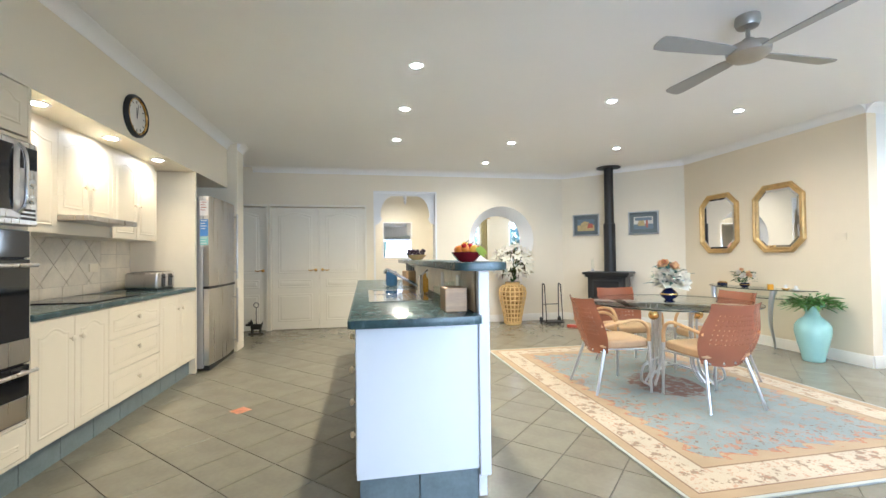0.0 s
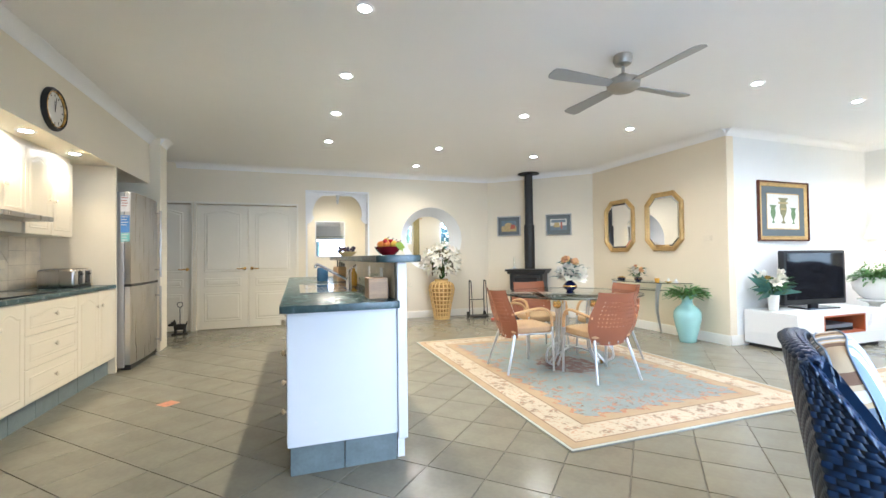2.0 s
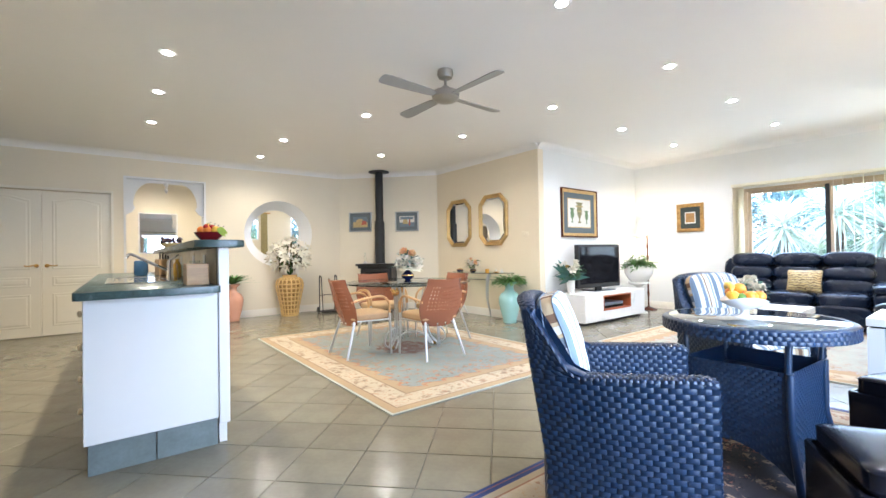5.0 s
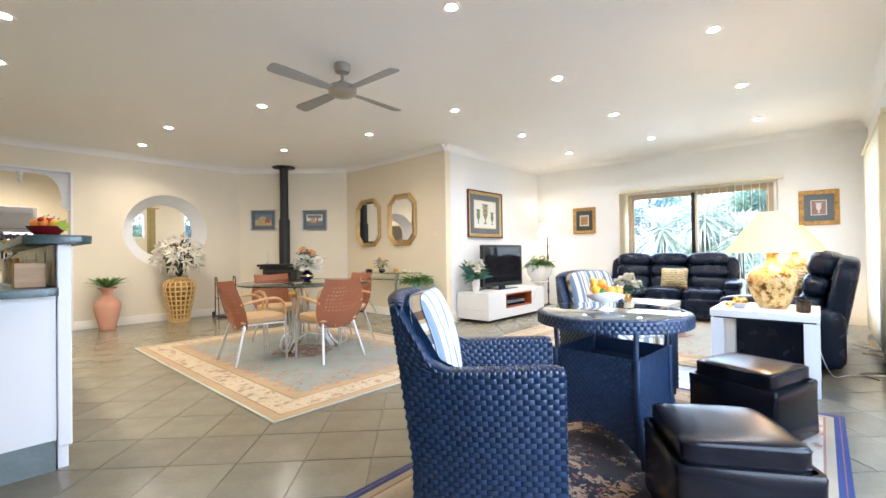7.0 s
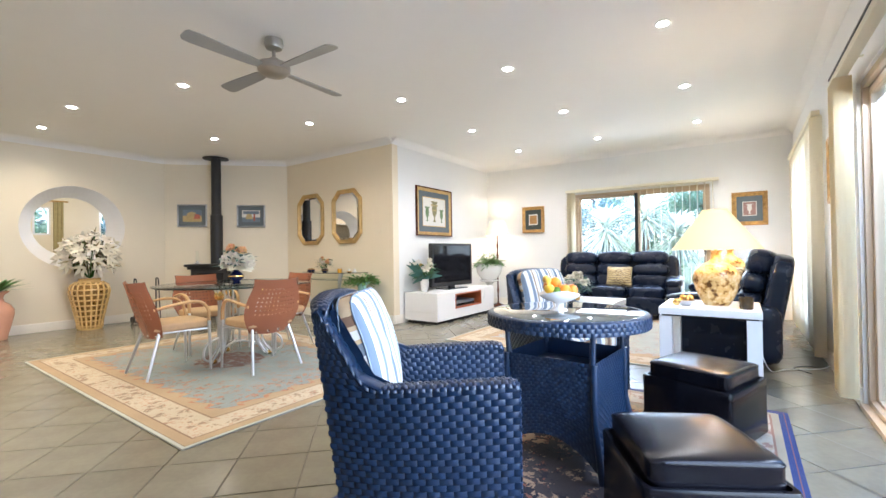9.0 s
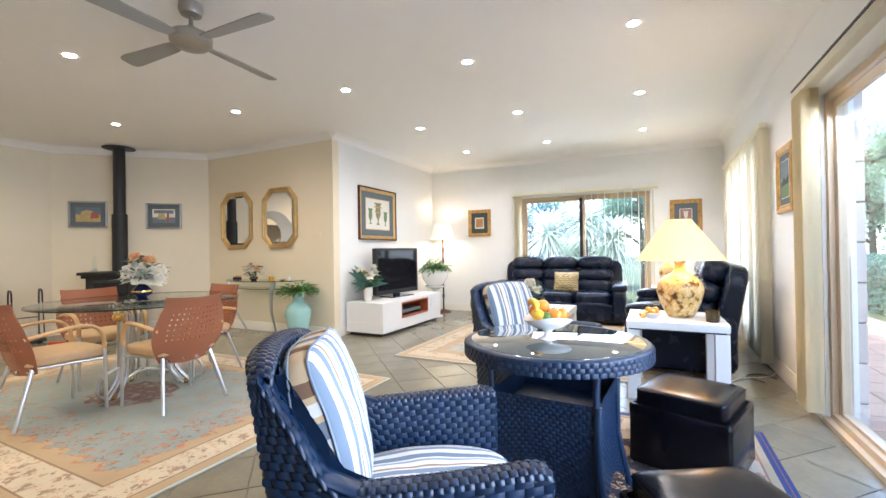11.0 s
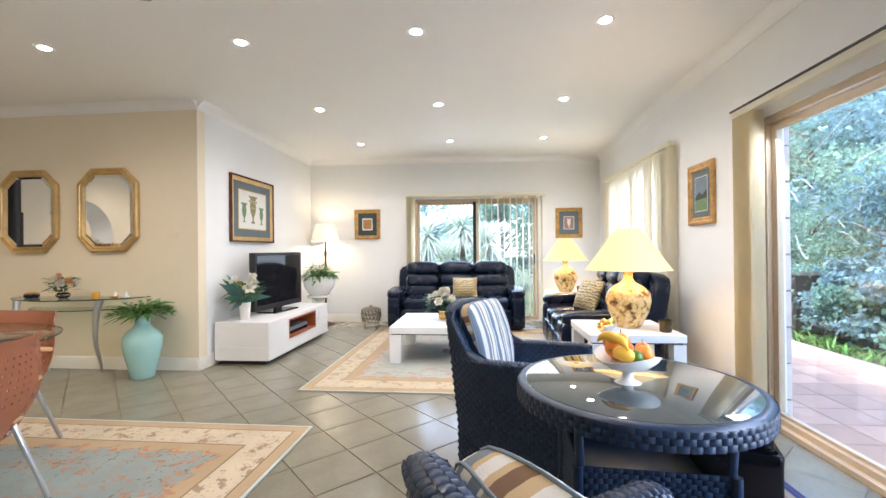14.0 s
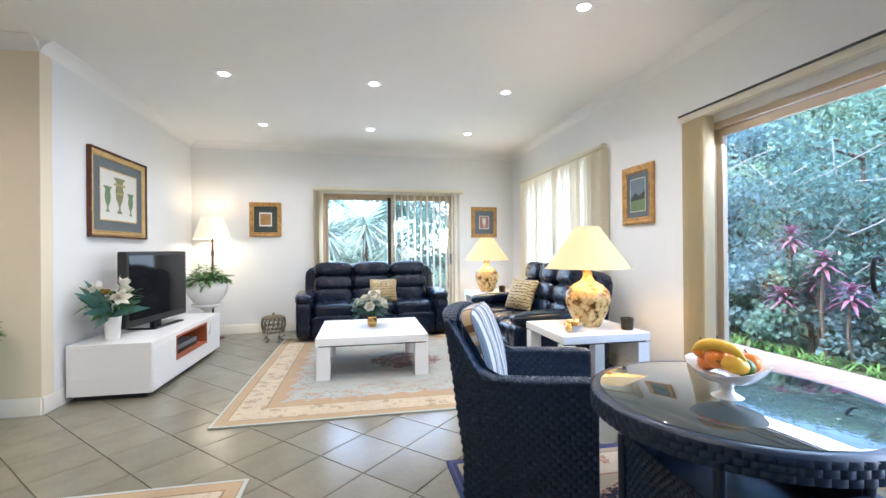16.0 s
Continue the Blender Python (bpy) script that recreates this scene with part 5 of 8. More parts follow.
for i in range(3):
    a0 = math.radians(200 + 120 * i)
    c = Vector((0.20 * math.cos(a0), 0.20 * math.sin(a0), 0))
    bm = B()
    for k in range(5):
        a = 2 * math.pi * k / 5
        o = c + Vector((0.032 * math.cos(a), 0.032 * math.sin(a), 0))
        e = c * 1.25 + Vector((0.05 * math.cos(a), 0.05 * math.sin(a), 0))
        tube(bm, smooth_path([e + Vector((0, 0, 0.722)), o + Vector((0, 0, 0.60)), o + Vector((0, 0, 0.35)), o * 1.05 + Vector((0, 0, 0.15)), o * 1.5 + Vector((0, 0, 0.02))], 4), 0.0085, 8)
    part("column", bm, M_silver, tb, "bundle of silver rods", smooth=50)
    part("rosette", ball(B(), c * 1.16 + Vector((0, 0, 0.63)), 0.045), M_brass, tb, "gold rosette", smooth=50)
    part("foot", ball(B(), c * 1.5 + Vector((0, 0, 0.022)), 0.022), M_brass, tb, "gold ball foot", smooth=50)
    a1 = a0 + 2 * math.pi / 3
    q = Vector((0.24 * math.cos(a1), 0.24 * math.sin(a1), 0))
    part("stretcher", tube(B(), smooth_path([c * 1.2 + Vector((0, 0, 0.11)), (c + q) * 0.12 + Vector((0, 0, 0.16)), q + Vector((0, 0, 0.11))]), 0.009), M_silver, tb, smooth=50)
    part("scroll", tube(B(), smooth_path([c * 0.9 + Vector((0, 0, 0.24)), c * 1.9 + Vector((0, 0, 0.20)), c * 2.1 + Vector((0, 0, 0.08)), c * 1.6 + Vector((0, 0, 0.02))]), 0.010), M_silver, tb, smooth=50)
part("top_ring", tube(B(), [(0.27 * math.cos(2 * math.pi * k / 40), 0.27 * math.sin(2 * math.pi * k / 40), 0.70) for k in range(40)], 0.009, closed=True), M_silver, tb, smooth=50)


def dining_chair():
    """Faces +y, its origin on the floor under the seat."""
    c = thing("dining_chair", "copper-brown perforated shell dining chair with timber arms", "chair", group="chairs round the dining table")
    bm = pad(B(), 0.47, 0.45, 0.085, puff=0.3, e=6)
    bmesh.ops.translate(bm, vec=(0, -0.005, 0.415), verts=bm.verts)
    part("seat", bm, M_tan, c, "tan upholstered seat", smooth=60)
    # shell: curved sheet with holes
    nu, nv = 29, 26
    vs = {}
    bm = B()
    for i in range(nu + 1):
        for j in range(nv + 1):
            u, v = i / nu * 2 - 1, j / nv
            w = 0.192 + 0.075 * math.sin(math.pi * min(1, v * 1.15)) * (1 - 0.35 * v) + 0.022 * v
            zt = 0.318 + v * (0.478 + 0.012 * u * u) + 0.02 * (1 - v) * u * u
            y = -0.225 - 0.155 * v + 0.07 * u * u * (0.7 + 0.3 * v)
            vs[i, j] = bm.verts.new((u * w, y, zt))
    holes = []
    for i in range(nu):
        for j in range(nv):
            f = bm.faces.new((vs[i, j], vs[i + 1, j], vs[i + 1, j + 1], vs[i, j + 1]))
            if 4 <= i <= nu - 5 and j >= 9 and j <= nv - 4 and i % 2 == 0 and j % 2 == 1:
                holes.append(f)
    bm.normal_update()
    bmesh.ops.inset_individual(bm, faces=holes, thickness=0.0052)
    bmesh.ops.delete(bm, geom=holes, context="FACES")
    bmesh.ops.solidify(bm, geom=bm.faces[:], thickness=0.006)
    part("backrest", bm, M_shell, c, "tinted acrylic shell", smooth=60)
    for k in range(4):
        u = (-0.75, -0.25, 0.25, 0.75)[k]
        part("bolt", lathe(B(), [(0.012, 0), (0.012, 0.004), (0.007, 0.009), (0.001, 0.01)], 12, m=pose(u * 0.195, -0.234 + 0.05 * u * u, 0.345, 90, 0, 0)), M_chrome, c)
    for s in (-1, 1):
        part("leg", tube(B(), [(s * 0.172, -0.19, 0.38), (s * 0.236, -0.306, 0.005)], [0.014, 0.0105], 12), M_silver, c, smooth=50)
        part("leg", tube(B(), [(s * 0.246, 0.175, 0.44), (s * 0.252, 0.184, 0.005)], [0.013, 0.0105], 12), M_silver, c, smooth=50)
        part("armrest", tube(B(), smooth_path([(s * 0.246, 0.175, 0.44), (s * 0.248, 0.165, 0.54), (s * 0.254, 0.11, 0.605), (s * 0.262, 0.02, 0.622), (s * 0.262, -0.12, 0.605), (s * 0.235, -0.255, 0.575)]), 0.017, 10, ry=0.013), M_woodarm, c, "bent tan timber armrest", smooth=50)
        part("rail", tube(B(), [(s * 0.175, -0.19, 0.372), (s * 0.246, 0.175, 0.372)], 0.009, 8), M_silver, c, smooth=50)
    return c


dc = dining_chair()
dc.matrix_basis = pose(3.396, 4.146, 0.011, 0, 0, -91)
copy_thing(dc, pose(3.897, 3.654, 0.011, 0, 0, -1))
copy_thing(dc, pose(4.434, 4.188, 0.011, 0, 0, 89))
copy_thing(dc, pose(3.954, 4.72, 0.011, 0, 0, 176))


# flowers
def blossom(bm, p, d, r, n=5, open_=0.6):
    d = Vector(d).normalized()
    s = d.orthogonal().normalized()
    for k in range(n):
        a = 2 * math.pi * k / n
        q = Matrix.Rotation(a, 3, d) @ s
        leafquad(bm, p, (d * (1 - open_) + q * open_), d.cross(q), r, r * 0.55, 0.15)
    if n > 5:
        for k in range(n):
            a = 2 * math.pi * (k + 0.5) / n
            q = Matrix.Rotation(a, 3, d) @ s
            leafquad(bm, p, (d + q * open_ * 0.45), d.cross(q), r * 0.8, r * 0.55, 0.0)


def rose(bm, p, d, r):
    for k, (n, o, sc) in enumerate(((6, 1.0, 1.0), (6, 0.6, 0.95), (5, 0.3, 0.85), (4, 0.1, 0.7))):
        d2 = Vector(d).normalized()
        s = Matrix.Rotation(k * 0.5, 3, d2) @ d2.orthogonal().normalized()
        for i in range(n):
            q = Matrix.Rotation(2 * math.pi * i / n, 3, d2) @ s
            leafquad(bm, Vector(p), d2 * (1.0 - 0.55 * o) + q * o, d2.cross(q), r * sc, r * 1.0, -0.1 if o < 0.5 else 0.25)


def arrangement(parent, base, spread, height, blooms, seed, leaf=M_leaf, nleaf=70, leaf_len=0.08, leaf_w=0.035, flat=0.6):
    """blooms: (count, kind, radius, material, part name)."""
    rg = random.Random(seed)
    bm = B()
    base = Vector(base)
    for i in range(nleaf):
        a, e = rg.uniform(0, 2 * math.pi), rg.uniform(-0.1, 1.0)
        d = Vector((math.cos(a), math.sin(a), e))
        p = base + Vector((math.cos(a) * spread * rg.uniform(0.1, 0.75), math.sin(a) * spread * rg.uniform(0.1, 0.75), height * rg.uniform(0.05, 0.7)))
        leafquad(bm, p, d, d.cross(Vector((0, 0, 1))) + Vector((0, 0, 0.2)), leaf_len * rg.uniform(0.7, 1.3), leaf_w, 0.3)
    part("foliage", bm, leaf, parent, recalc=False)
    bm = B()
    for n, kind, r, m, nm in blooms:
        for i in range(n):
            a = 2 * math.pi * (i + rg.uniform(-0.25, 0.25)) / n
            rr = spread * rg.uniform(0.2, 0.9)
            z = height * (1 - flat * (rr / spread) ** 2) * rg.uniform(0.7, 1.0)
            p = base + Vector((math.cos(a) * rr, math.sin(a) * rr, z))
            d = Vector((math.cos(a), math.sin(a), 0.7))
            fb_ = B()
            if kind == "rose":
                rose(fb_, p - d.normalized() * r * 0.4, d, r)
            else:
                blossom(fb_, p, d, r, 6)
            tube(bm, [p, base], 0.0022, 4)
            part(nm, fb_, m, parent, recalc=False)
    part("stems", bm, M_leaf, parent)


fv = thing("flower_vase", "cobalt and gold vase of white and peach roses", "flower vase", m=pose(3.93, 4.10, 0.7505))
part("vase", lathe(B(), [(0.045, 0), (0.05, 0.006), (0.03, 0.02), (0.068, 0.05), (0.072, 0.075), (0.05, 0.105), (0.026, 0.125), (0.024, 0.15), (0.036, 0.168), (0.03, 0.166), (0.02, 0.15), (0.001, 0.148)], 28, cap=False), M_navy, fv, smooth=50)
part("gilt_band", lathe(B(), [(0.0725, 0.066), (0.0735, 0.07), (0.0725, 0.08)], 28, cap=False), M_brass, fv)
arrangement(fv, (0, 0, 0.155), 0.185, 0.125, ((12, "rose", 0.105, M_petal, "white_rose"),), 3, nleaf=60, leaf=M_greyleaf, leaf_len=0.095, flat=0.75)
arrangement(fv, (0, 0, 0.20), 0.115, 0.19, ((5, "rose", 0.052, M_peach, "peach_rose"),), 5, nleaf=40, leaf=M_greyleaf, flat=0.2)

# console with mirrors
cn = thing("console_table", "glass console table with curved silver tusk legs", "console table")
for z, d0, d1, y0, y1, nm in ((0.735, 0.40, 0.0, 4.62, 6.08, "glass_top"), (0.625, 0.30, 0.0, 4.78, 5.92, "glass_shelf")):
    poly = [(6.262, y0), (6.262, y1)]
    for k in range(1, 20):
        f = k / 20
        poly.append((6.262 - d0 * math.sin(math.pi * f) ** 0.55, y1 + (y0 - y1) * f))
    part(nm, prism(B(), poly, z, z + 0.010), M_tableglass, cn)
    part("glass_edge", tube(B(), [(px - 0.002, py, z + 0.005) for px, py in poly[1:] + poly[:1]], 0.0045, 6), M_glassedge, cn, "dark green polished glass edge")
for y, sg in ((5.02, -1), (5.70, 1)):
    pts = smooth_path([(6.00, y + sg * 0.10, 0.735), (5.98, y + sg * 0.08, 0.60), (6.02, y + sg * 0.03, 0.35), (6.12, y - sg * 0.02, 0.12), (6.17, y - sg * 0.05, 0.003)])
    n = len(pts)
    part("leg", tube(B(), pts, [0.034 * (1 - 0.75 * i / (n - 1)) for i in range(n)], 14), M_silver, cn, "silver tusk leg", smooth=50)
rb = thing("rose_bowl", "small black and gold bowl of cream roses", "flower bowl", m=pose(6.05, 5.36, 0.7455))
part("bowl", lathe(B(), [(0.03, 0), (0.055, 0.02), (0.06, 0.035), (0.045, 0.055), (0.04, 0.05), (0.001, 0.03)], 24, cap=False), M_navy, rb, smooth=50)
part("gilt_band", lathe(B(), [(0.0605, 0.03), (0.0615, 0.035), (0.059, 0.04)], 24, cap=False), M_brass, rb)
arrangement(rb, (0, 0, 0.05), 0.14, 0.20, ((5, "rose", 0.05, M_petal, "cream_rose"), (4, "rose", 0.045, M_peach, "peach_rose")), 8, nleaf=60, leaf_len=0.07, leaf_w=0.03)
jb = thing("trinket_box", "round black and gold trinket box", "box", m=pose(6.08, 5.74, 0.7455))
part("box", lathe(B(), [(0.05, 0), (0.062, 0.012), (0.06, 0.03), (0.058, 0.034)], 24), M_navy, jb, smooth=50)
part("lid", lathe(B(), [(0.06, 0.035), (0.061, 0.042), (0.04, 0.055), (0.001, 0.058)], 24), M_brass, jb, smooth=50)
cg = thing("amber_glass", "amber glass candle holder on the console", "candle holder", m=pose(6.02, 4.98, 0.7455))
part("cup", lathe(B(), [(0.03, 0), (0.033, 0.06), (0.028, 0.058), (0.025, 0.01), (0.001, 0.01)], 20, cap=False), mat("amber_glass", (0.70, 0.36, 0.04), 0.1), cg, smooth=50)
for yy, r, m_ in ((4.86, 0.042, M_brass), (4.74, 0.035, M_ceramic)):
    cd = thing("candle_dish", "small dish with a white candle on the console", "candle", m=pose(6.10, yy, 0.7455))
    part("dish", lathe(B(), [(r * 0.6, 0), (r, 0.012), (r * 0.95, 0.02), (0.001, 0.018)], 20, cap=False), m_, cd, smooth=50)
    part("candle", lathe(B(), [(0.016, 0.018), (0.016, 0.055), (0.002, 0.056), (0.0015, 0.066)], 14), M_ceramic, cd)


def octa(hw, hh, c):
    return [(-hw + c, -hh), (hw - c, -hh), (hw, -hh + c), (hw, hh - c), (hw - c, hh), (-hw + c, hh), (-hw, hh - c), (-hw, -hh + c)]


def ring_profile(outline, steps, m):
    """A frame: the outline (function of inset) swept over (inset, height) steps."""
    bm = B()
    prev = first = None
    for ins, h in steps:
        cur = [bm.verts.new((x, y, h)) for x, y in outline(ins)]
        if prev:
            for i in range(len(cur)):
                bm.faces.new((prev[i], prev[(i + 1) % len(cur)], cur[(i + 1) % len(cur)], cur[i]))
        prev = cur
    bmesh.ops.transform(bm, matrix=m, verts=bm.verts)
    return bm


WALL_MX = lambda x, y, z: Matrix(((0, 0, -1, x), (-1, 0, 0, y), (0, 1, 0, z), (0, 0, 0, 1)))


def octagon_mirror(y, z, hw=0.335, hh=0.43):
    t = thing("wall_mirror", "octagonal gilt-framed wall mirror", "mirror", group="gilt mirrors over the console")
    m = WALL_MX(6.268, y, z)
    o = lambda ins: octa(hw - ins, hh - ins, 0.155 - ins * 0.6)
    part("frame", ring_profile(o, [(0, 0.0), (0.0, 0.03), (0.012, 0.042), (0.03, 0.036), (0.036, 0.026), (0.05, 0.03), (0.062, 0.022), (0.068, 0.012)], m), M_gold, t, smooth=30)
    bm = B()
    prev = None
    for ins, h in ((0.066, 0.012), (0.092, 0.018)):
        cur = [bm.verts.new((x, y_, h)) for x, y_ in o(ins)]
        if prev:
            for i in range(8):
                bm.faces.new((prev[i], prev[(i + 1) % 8], cur[(i + 1) % 8], cur[i]))
        prev = cur
    bm.faces.new(prev)
    bmesh.ops.transform(bm, matrix=m, verts=bm.verts)
    part("mirror_glass", bm, M_mirror, t, "bevelled mirror glass")


octagon_mirror(5.965, 1.62)
octagon_mirror(5.07, 1.62)
ls = thing("light_switch", "cream double light switch plate", "light switch")
part("plate", bx(6.260, 4.32, 1.315, 6.2695, 4.44, 1.39, bev=0.003), M_cream, ls)
for yy in (4.35, 4.40):
    part("rocker", bx(6.256, yy - 0.012, 1.335, 6.2605, yy + 0.012, 1.37, bev=0.002), M_cream, ls)


# plants in vases
def fern(parent, base, n, ln, seed, material=M_fern, up=0.7, wide=0.05):
    rg = random.Random(seed)
    bm = B()
    for i in range(n):
        a = 2 * math.pi * i / n + rg.uniform(-0.3, 0.3)
        e = rg.uniform(0.1, up)
        l = ln * rg.uniform(0.65, 1.1)
        d = Vector((math.cos(a), math.sin(a), e)).normalized()
        pts = [Vector(base) + d * (l * k / 8) - Vector((0, 0, 1)) * (0.35 * l * (k / 8) ** 2) for k in range(9)]
        tube(bm, pts, 0.0025, 4)
        sd_ = d.cross(Vector((0, 0, 1))).normalized()
        for k in range(1, 9):
            for s in (-1, 1):
                q = pts[k] - pts[k - 1]
                leafquad(bm, pts[k - 1] + q * 0.5, q.normalized() * 0.6 + sd_ * s, q, wide * (1.15 - k / 9), wide * 0.42, 0.15)
                leafquad(bm, pts[k], q.normalized() * 0.6 + sd_ * s, q, wide * (1.1 - k / 9), wide * 0.42, 0.15)
    part("fronds", bm, material, parent, recalc=False)


def mound(parent, base, n, spread, height, ln, w, seed, material=M_fern):
    """A loose heap of small fern leaflets."""
    r = random.Random(seed)
    bm = B()
    for i in range(n):
        a, f = r.uniform(0, 2 * math.pi), math.sqrt(r.random())
        p = Vector(base) + Vector((math.cos(a) * spread * f, math.sin(a) * spread * f, height * (1 - f * f) * r.uniform(0.2, 1.0)))
        d = Vector((math.cos(a + r.uniform(-0.8, 0.8)), math.sin(a + r.uniform(-0.8, 0.8)), r.uniform(-0.3, 1.0)))
        leafquad(bm, p, d, d.cross(Vector((0, 0, 1))) + Vector((0, 0, r.uniform(-0.4, 0.4))), ln * r.uniform(0.6, 1.3), w, 0.3)
    part("foliage", bm, material, parent, recalc=False)


VASE = [(r * (0.86 if z > 0.03 else 0.92), z) for r, z in [(0.10, 0), (0.112, 0.01), (0.125, 0.06), (0.165, 0.20), (0.192, 0.32), (0.188, 0.385), (0.15, 0.44), (0.085, 0.485), (0.068, 0.53), (0.085, 0.575), (0.135, 0.605), (0.142, 0.615), (0.128, 0.612), (0.07, 0.57), (0.001, 0.56)]]
v1 = thing("floor_vase", "tall aqua glazed floor vase holding a fern", "vase", m=pose(6.02, 4.50, 0))
part("vase", lathe(B(), VASE, 40, cap=False), M_teal, v1, smooth=50)
mound(v1, (0, 0, 0.60), 260, 0.24, 0.15, 0.075, 0.022, 41)
fern(v1, (0, 0, 0.60), 64, 0.33, 4, wide=0.046, up=0.9)
v2 = thing("floor_vase", "salmon pink glazed floor vase with green succulent", "vase", m=pose(2.80, 7.74, 0))
part("vase", lathe(B(), VASE, 40, cap=False), M_pink, v2, smooth=50)
bm = B()
rg = random.Random(9)
for i in range(34):
    a = i * 2.4
    e = 0.12 + 0.9 * (i / 34)
    d = Vector((math.cos(a), math.sin(a), e))
    leafquad(bm, (0, 0, 0.61), d, d.cross(Vector((0, 0, 1))), 0.44 - 0.18 * i / 34, 0.06, 0.1)
part("leaves", bm, M_fern, v2, recalc=False)

M_bud = leaf_mat("lily_bud", (0.55, 0.50, 0.30))


def lily_dome(parent, base):
    """A round head of wide-open white lilies on stems, with buds and brown foliage between."""
    rg = random.Random(12)
    base = Vector(base)
    hub = base + Vector((0, 0, 0.33))
    stems, brown = B(), B()
    for i in range(46):
        f = (i + 0.5) / 46
        z = 1 - 1.62 * f
        a = i * 2.39996 + rg.uniform(-0.2, 0.2)
        w = math.sqrt(max(0, 1 - z * z))
        d = Vector((w * math.cos(a), w * math.sin(a), z))
        p = hub + Vector((d.x * 0.35, d.y * 0.35, d.z * 0.37)) * rg.uniform(0.80, 1.0)
        tube(stems, smooth_path([base, base.lerp(p, 0.5) + Vector((0, 0, 0.04)), p], 3), 0.003, 5)
        fm = B()
        dd = (d + Vector((rg.uniform(-0.3, 0.3), rg.uniform(-0.3, 0.3), rg.uniform(-0.1, 0.35)))).normalized()
        s = dd.orthogonal().normalized()
        for k in range(6):
            q = Matrix.Rotation(2 * math.pi * k / 6 + rg.uniform(-0.1, 0.1), 3, dd) @ s
            leafquad(fm, p, dd * (0.42 if k % 2 else 0.52) + q * 0.85, dd.cross(q), rg.uniform(0.11, 0.135), 0.056, 0.2)
        bmesh.ops.remove_doubles(fm, verts=fm.verts, dist=0.014)
        part("lily", fm, M_petal, parent, recalc=False)
        if i % 3 == 0:
            g = hub + d * rg.uniform(0.38, 0.46)
            part("bud", tube(B(), [p, p.lerp(g, 0.4), g], [0.004, 0.013, 0.003], 7), M_bud, parent, smooth=60)
        for k in range(5):
            e = (d + Vector((rg.uniform(-0.7, 0.7), rg.uniform(-0.7, 0.7), rg.uniform(-0.7, 0.5)))).normalized()
            leafquad(brown, hub + d * rg.uniform(0.12, 0.26), e, e.cross(Vector((0.2, 0.1, 1))), rg.uniform(0.08, 0.14), 0.035, 0.3)
    part("stems", stems, M_leaf, parent, recalc=False)
    part("foliage", brown, leaf_mat("brown_green_leaf", (0.11, 0.085, 0.03)), parent, recalc=False)


# lattice vase with lilies
v3 = thing("floor_vase", "cream and gold lattice floor vase of white lilies", "vase", m=pose(3.74, 7.74, 0))
LP = [(0.14, 0), (0.142, 0.02), (0.15, 0.12), (0.185, 0.30), (0.222, 0.47), (0.235, 0.56), (0.215, 0.635), (0.16, 0.675), (0.125, 0.70), (0.13, 0.73)]


def lat_r(z):
    for (r0, z0), (r1, z1) in zip(LP, LP[1:]):
        if z <= z1:
            return r0 + (r1 - r0) * (z - z0) / (z1 - z0)
    return LP[-1][0]


bm = B()
for k in range(18):
    a = 2 * math.pi * k / 18
    pts = [(lat_r(z) * math.cos(a), lat_r(z) * math.sin(a), z) for z in [0.02 + 0.044 * q for q in range(16)]]
    tube(bm, pts, 0.013, 6)
for q in range(9):
    z = 0.05 + q * 0.075
    r = lat_r(z)
    tube(bm, [(r * math.cos(2 * math.pi * k / 36), r * math.sin(2 * math.pi * k / 36), z) for k in range(36)], 0.013, 6, closed=True)
part("lattice", bm, M_lattice, v3, smooth=60)
part("rim", lathe(B(), [(0.16, 0.672), (0.125, 0.70), (0.132, 0.732), (0.122, 0.735), (0.112, 0.70)], 36, cap=False), M_lattice, v3, smooth=50)
part("foot", lathe(B(), [(0.001, 0.0), (0.142, 0.0), (0.146, 0.02), (0.14, 0.03), (0.001, 0.03)], 36, cap=False), M_lattice, v3)
part("liner", lathe(B(), [(p[0] - 0.02, p[1] + 0.005) for p in LP], 32), mat("dark_gold_liner", (0.34, 0.20, 0.06), 0.3, metal=0.5, noise_scale=14, noise_amt=0.3), v3, smooth=50)
lily_dome(v3, (0, 0, 0.72))

# wood heater across the corner
DM = lambda x, y: Matrix.Translation((x, y, 0)) @ Matrix.Rotation(radians(-45), 4, "Z")
st = thing("wood_heater", "black steel wood heater with tall flue", "heater", m=DM(5.28, 7.22))
part("body", bx(-0.30, -0.22, 0.30, 0.30, 0.20, 0.86, bev=0.008), M_black, st)
part("top", bx(-0.37, -0.30, 0.86, 0.37, 0.24, 0.90, bev=0.006), M_black, st)
part("skirt", bx(-0.34, -0.26, 0.815, 0.34, 0.22, 0.86, bev=0.01), M_black, st)
part("pedestal", bx(-0.22, -0.16, 0.02, 0.22, 0.14, 0.30), M_black, st)
part("base", bx(-0.32, -0.26, 0.0, 0.32, 0.20, 0.022, bev=0.004), M_black, st)
part("fire_door", bx(-0.25, -0.235, 0.36, 0.25, -0.2205, 0.79, bev=0.004), M_black, st)
part("fire_glass", bx(-0.20, -0.239, 0.45, 0.20, -0.2355, 0.75), M_blackgloss, st, "dark fire window")
part("flue", lathe(B(), [(0.095, 0.90), (0.095, 1.72), (0.088, 1.725)], 28, m=pose(0, 0.08, 0)), M_black, st, smooth=30)
part("flue_upper", lathe(B(), [(0.075, 1.72), (0.075, 2.68)], 28, m=pose(0, 0.08, 0)), M_black, st, smooth=30)
part("ceiling_collar", lathe(B(), [(0.20, 2.675), (0.20, 2.685), (0.08, 2.699)], 32, m=pose(0, 0.08, 0)), M_black, st, smooth=30)
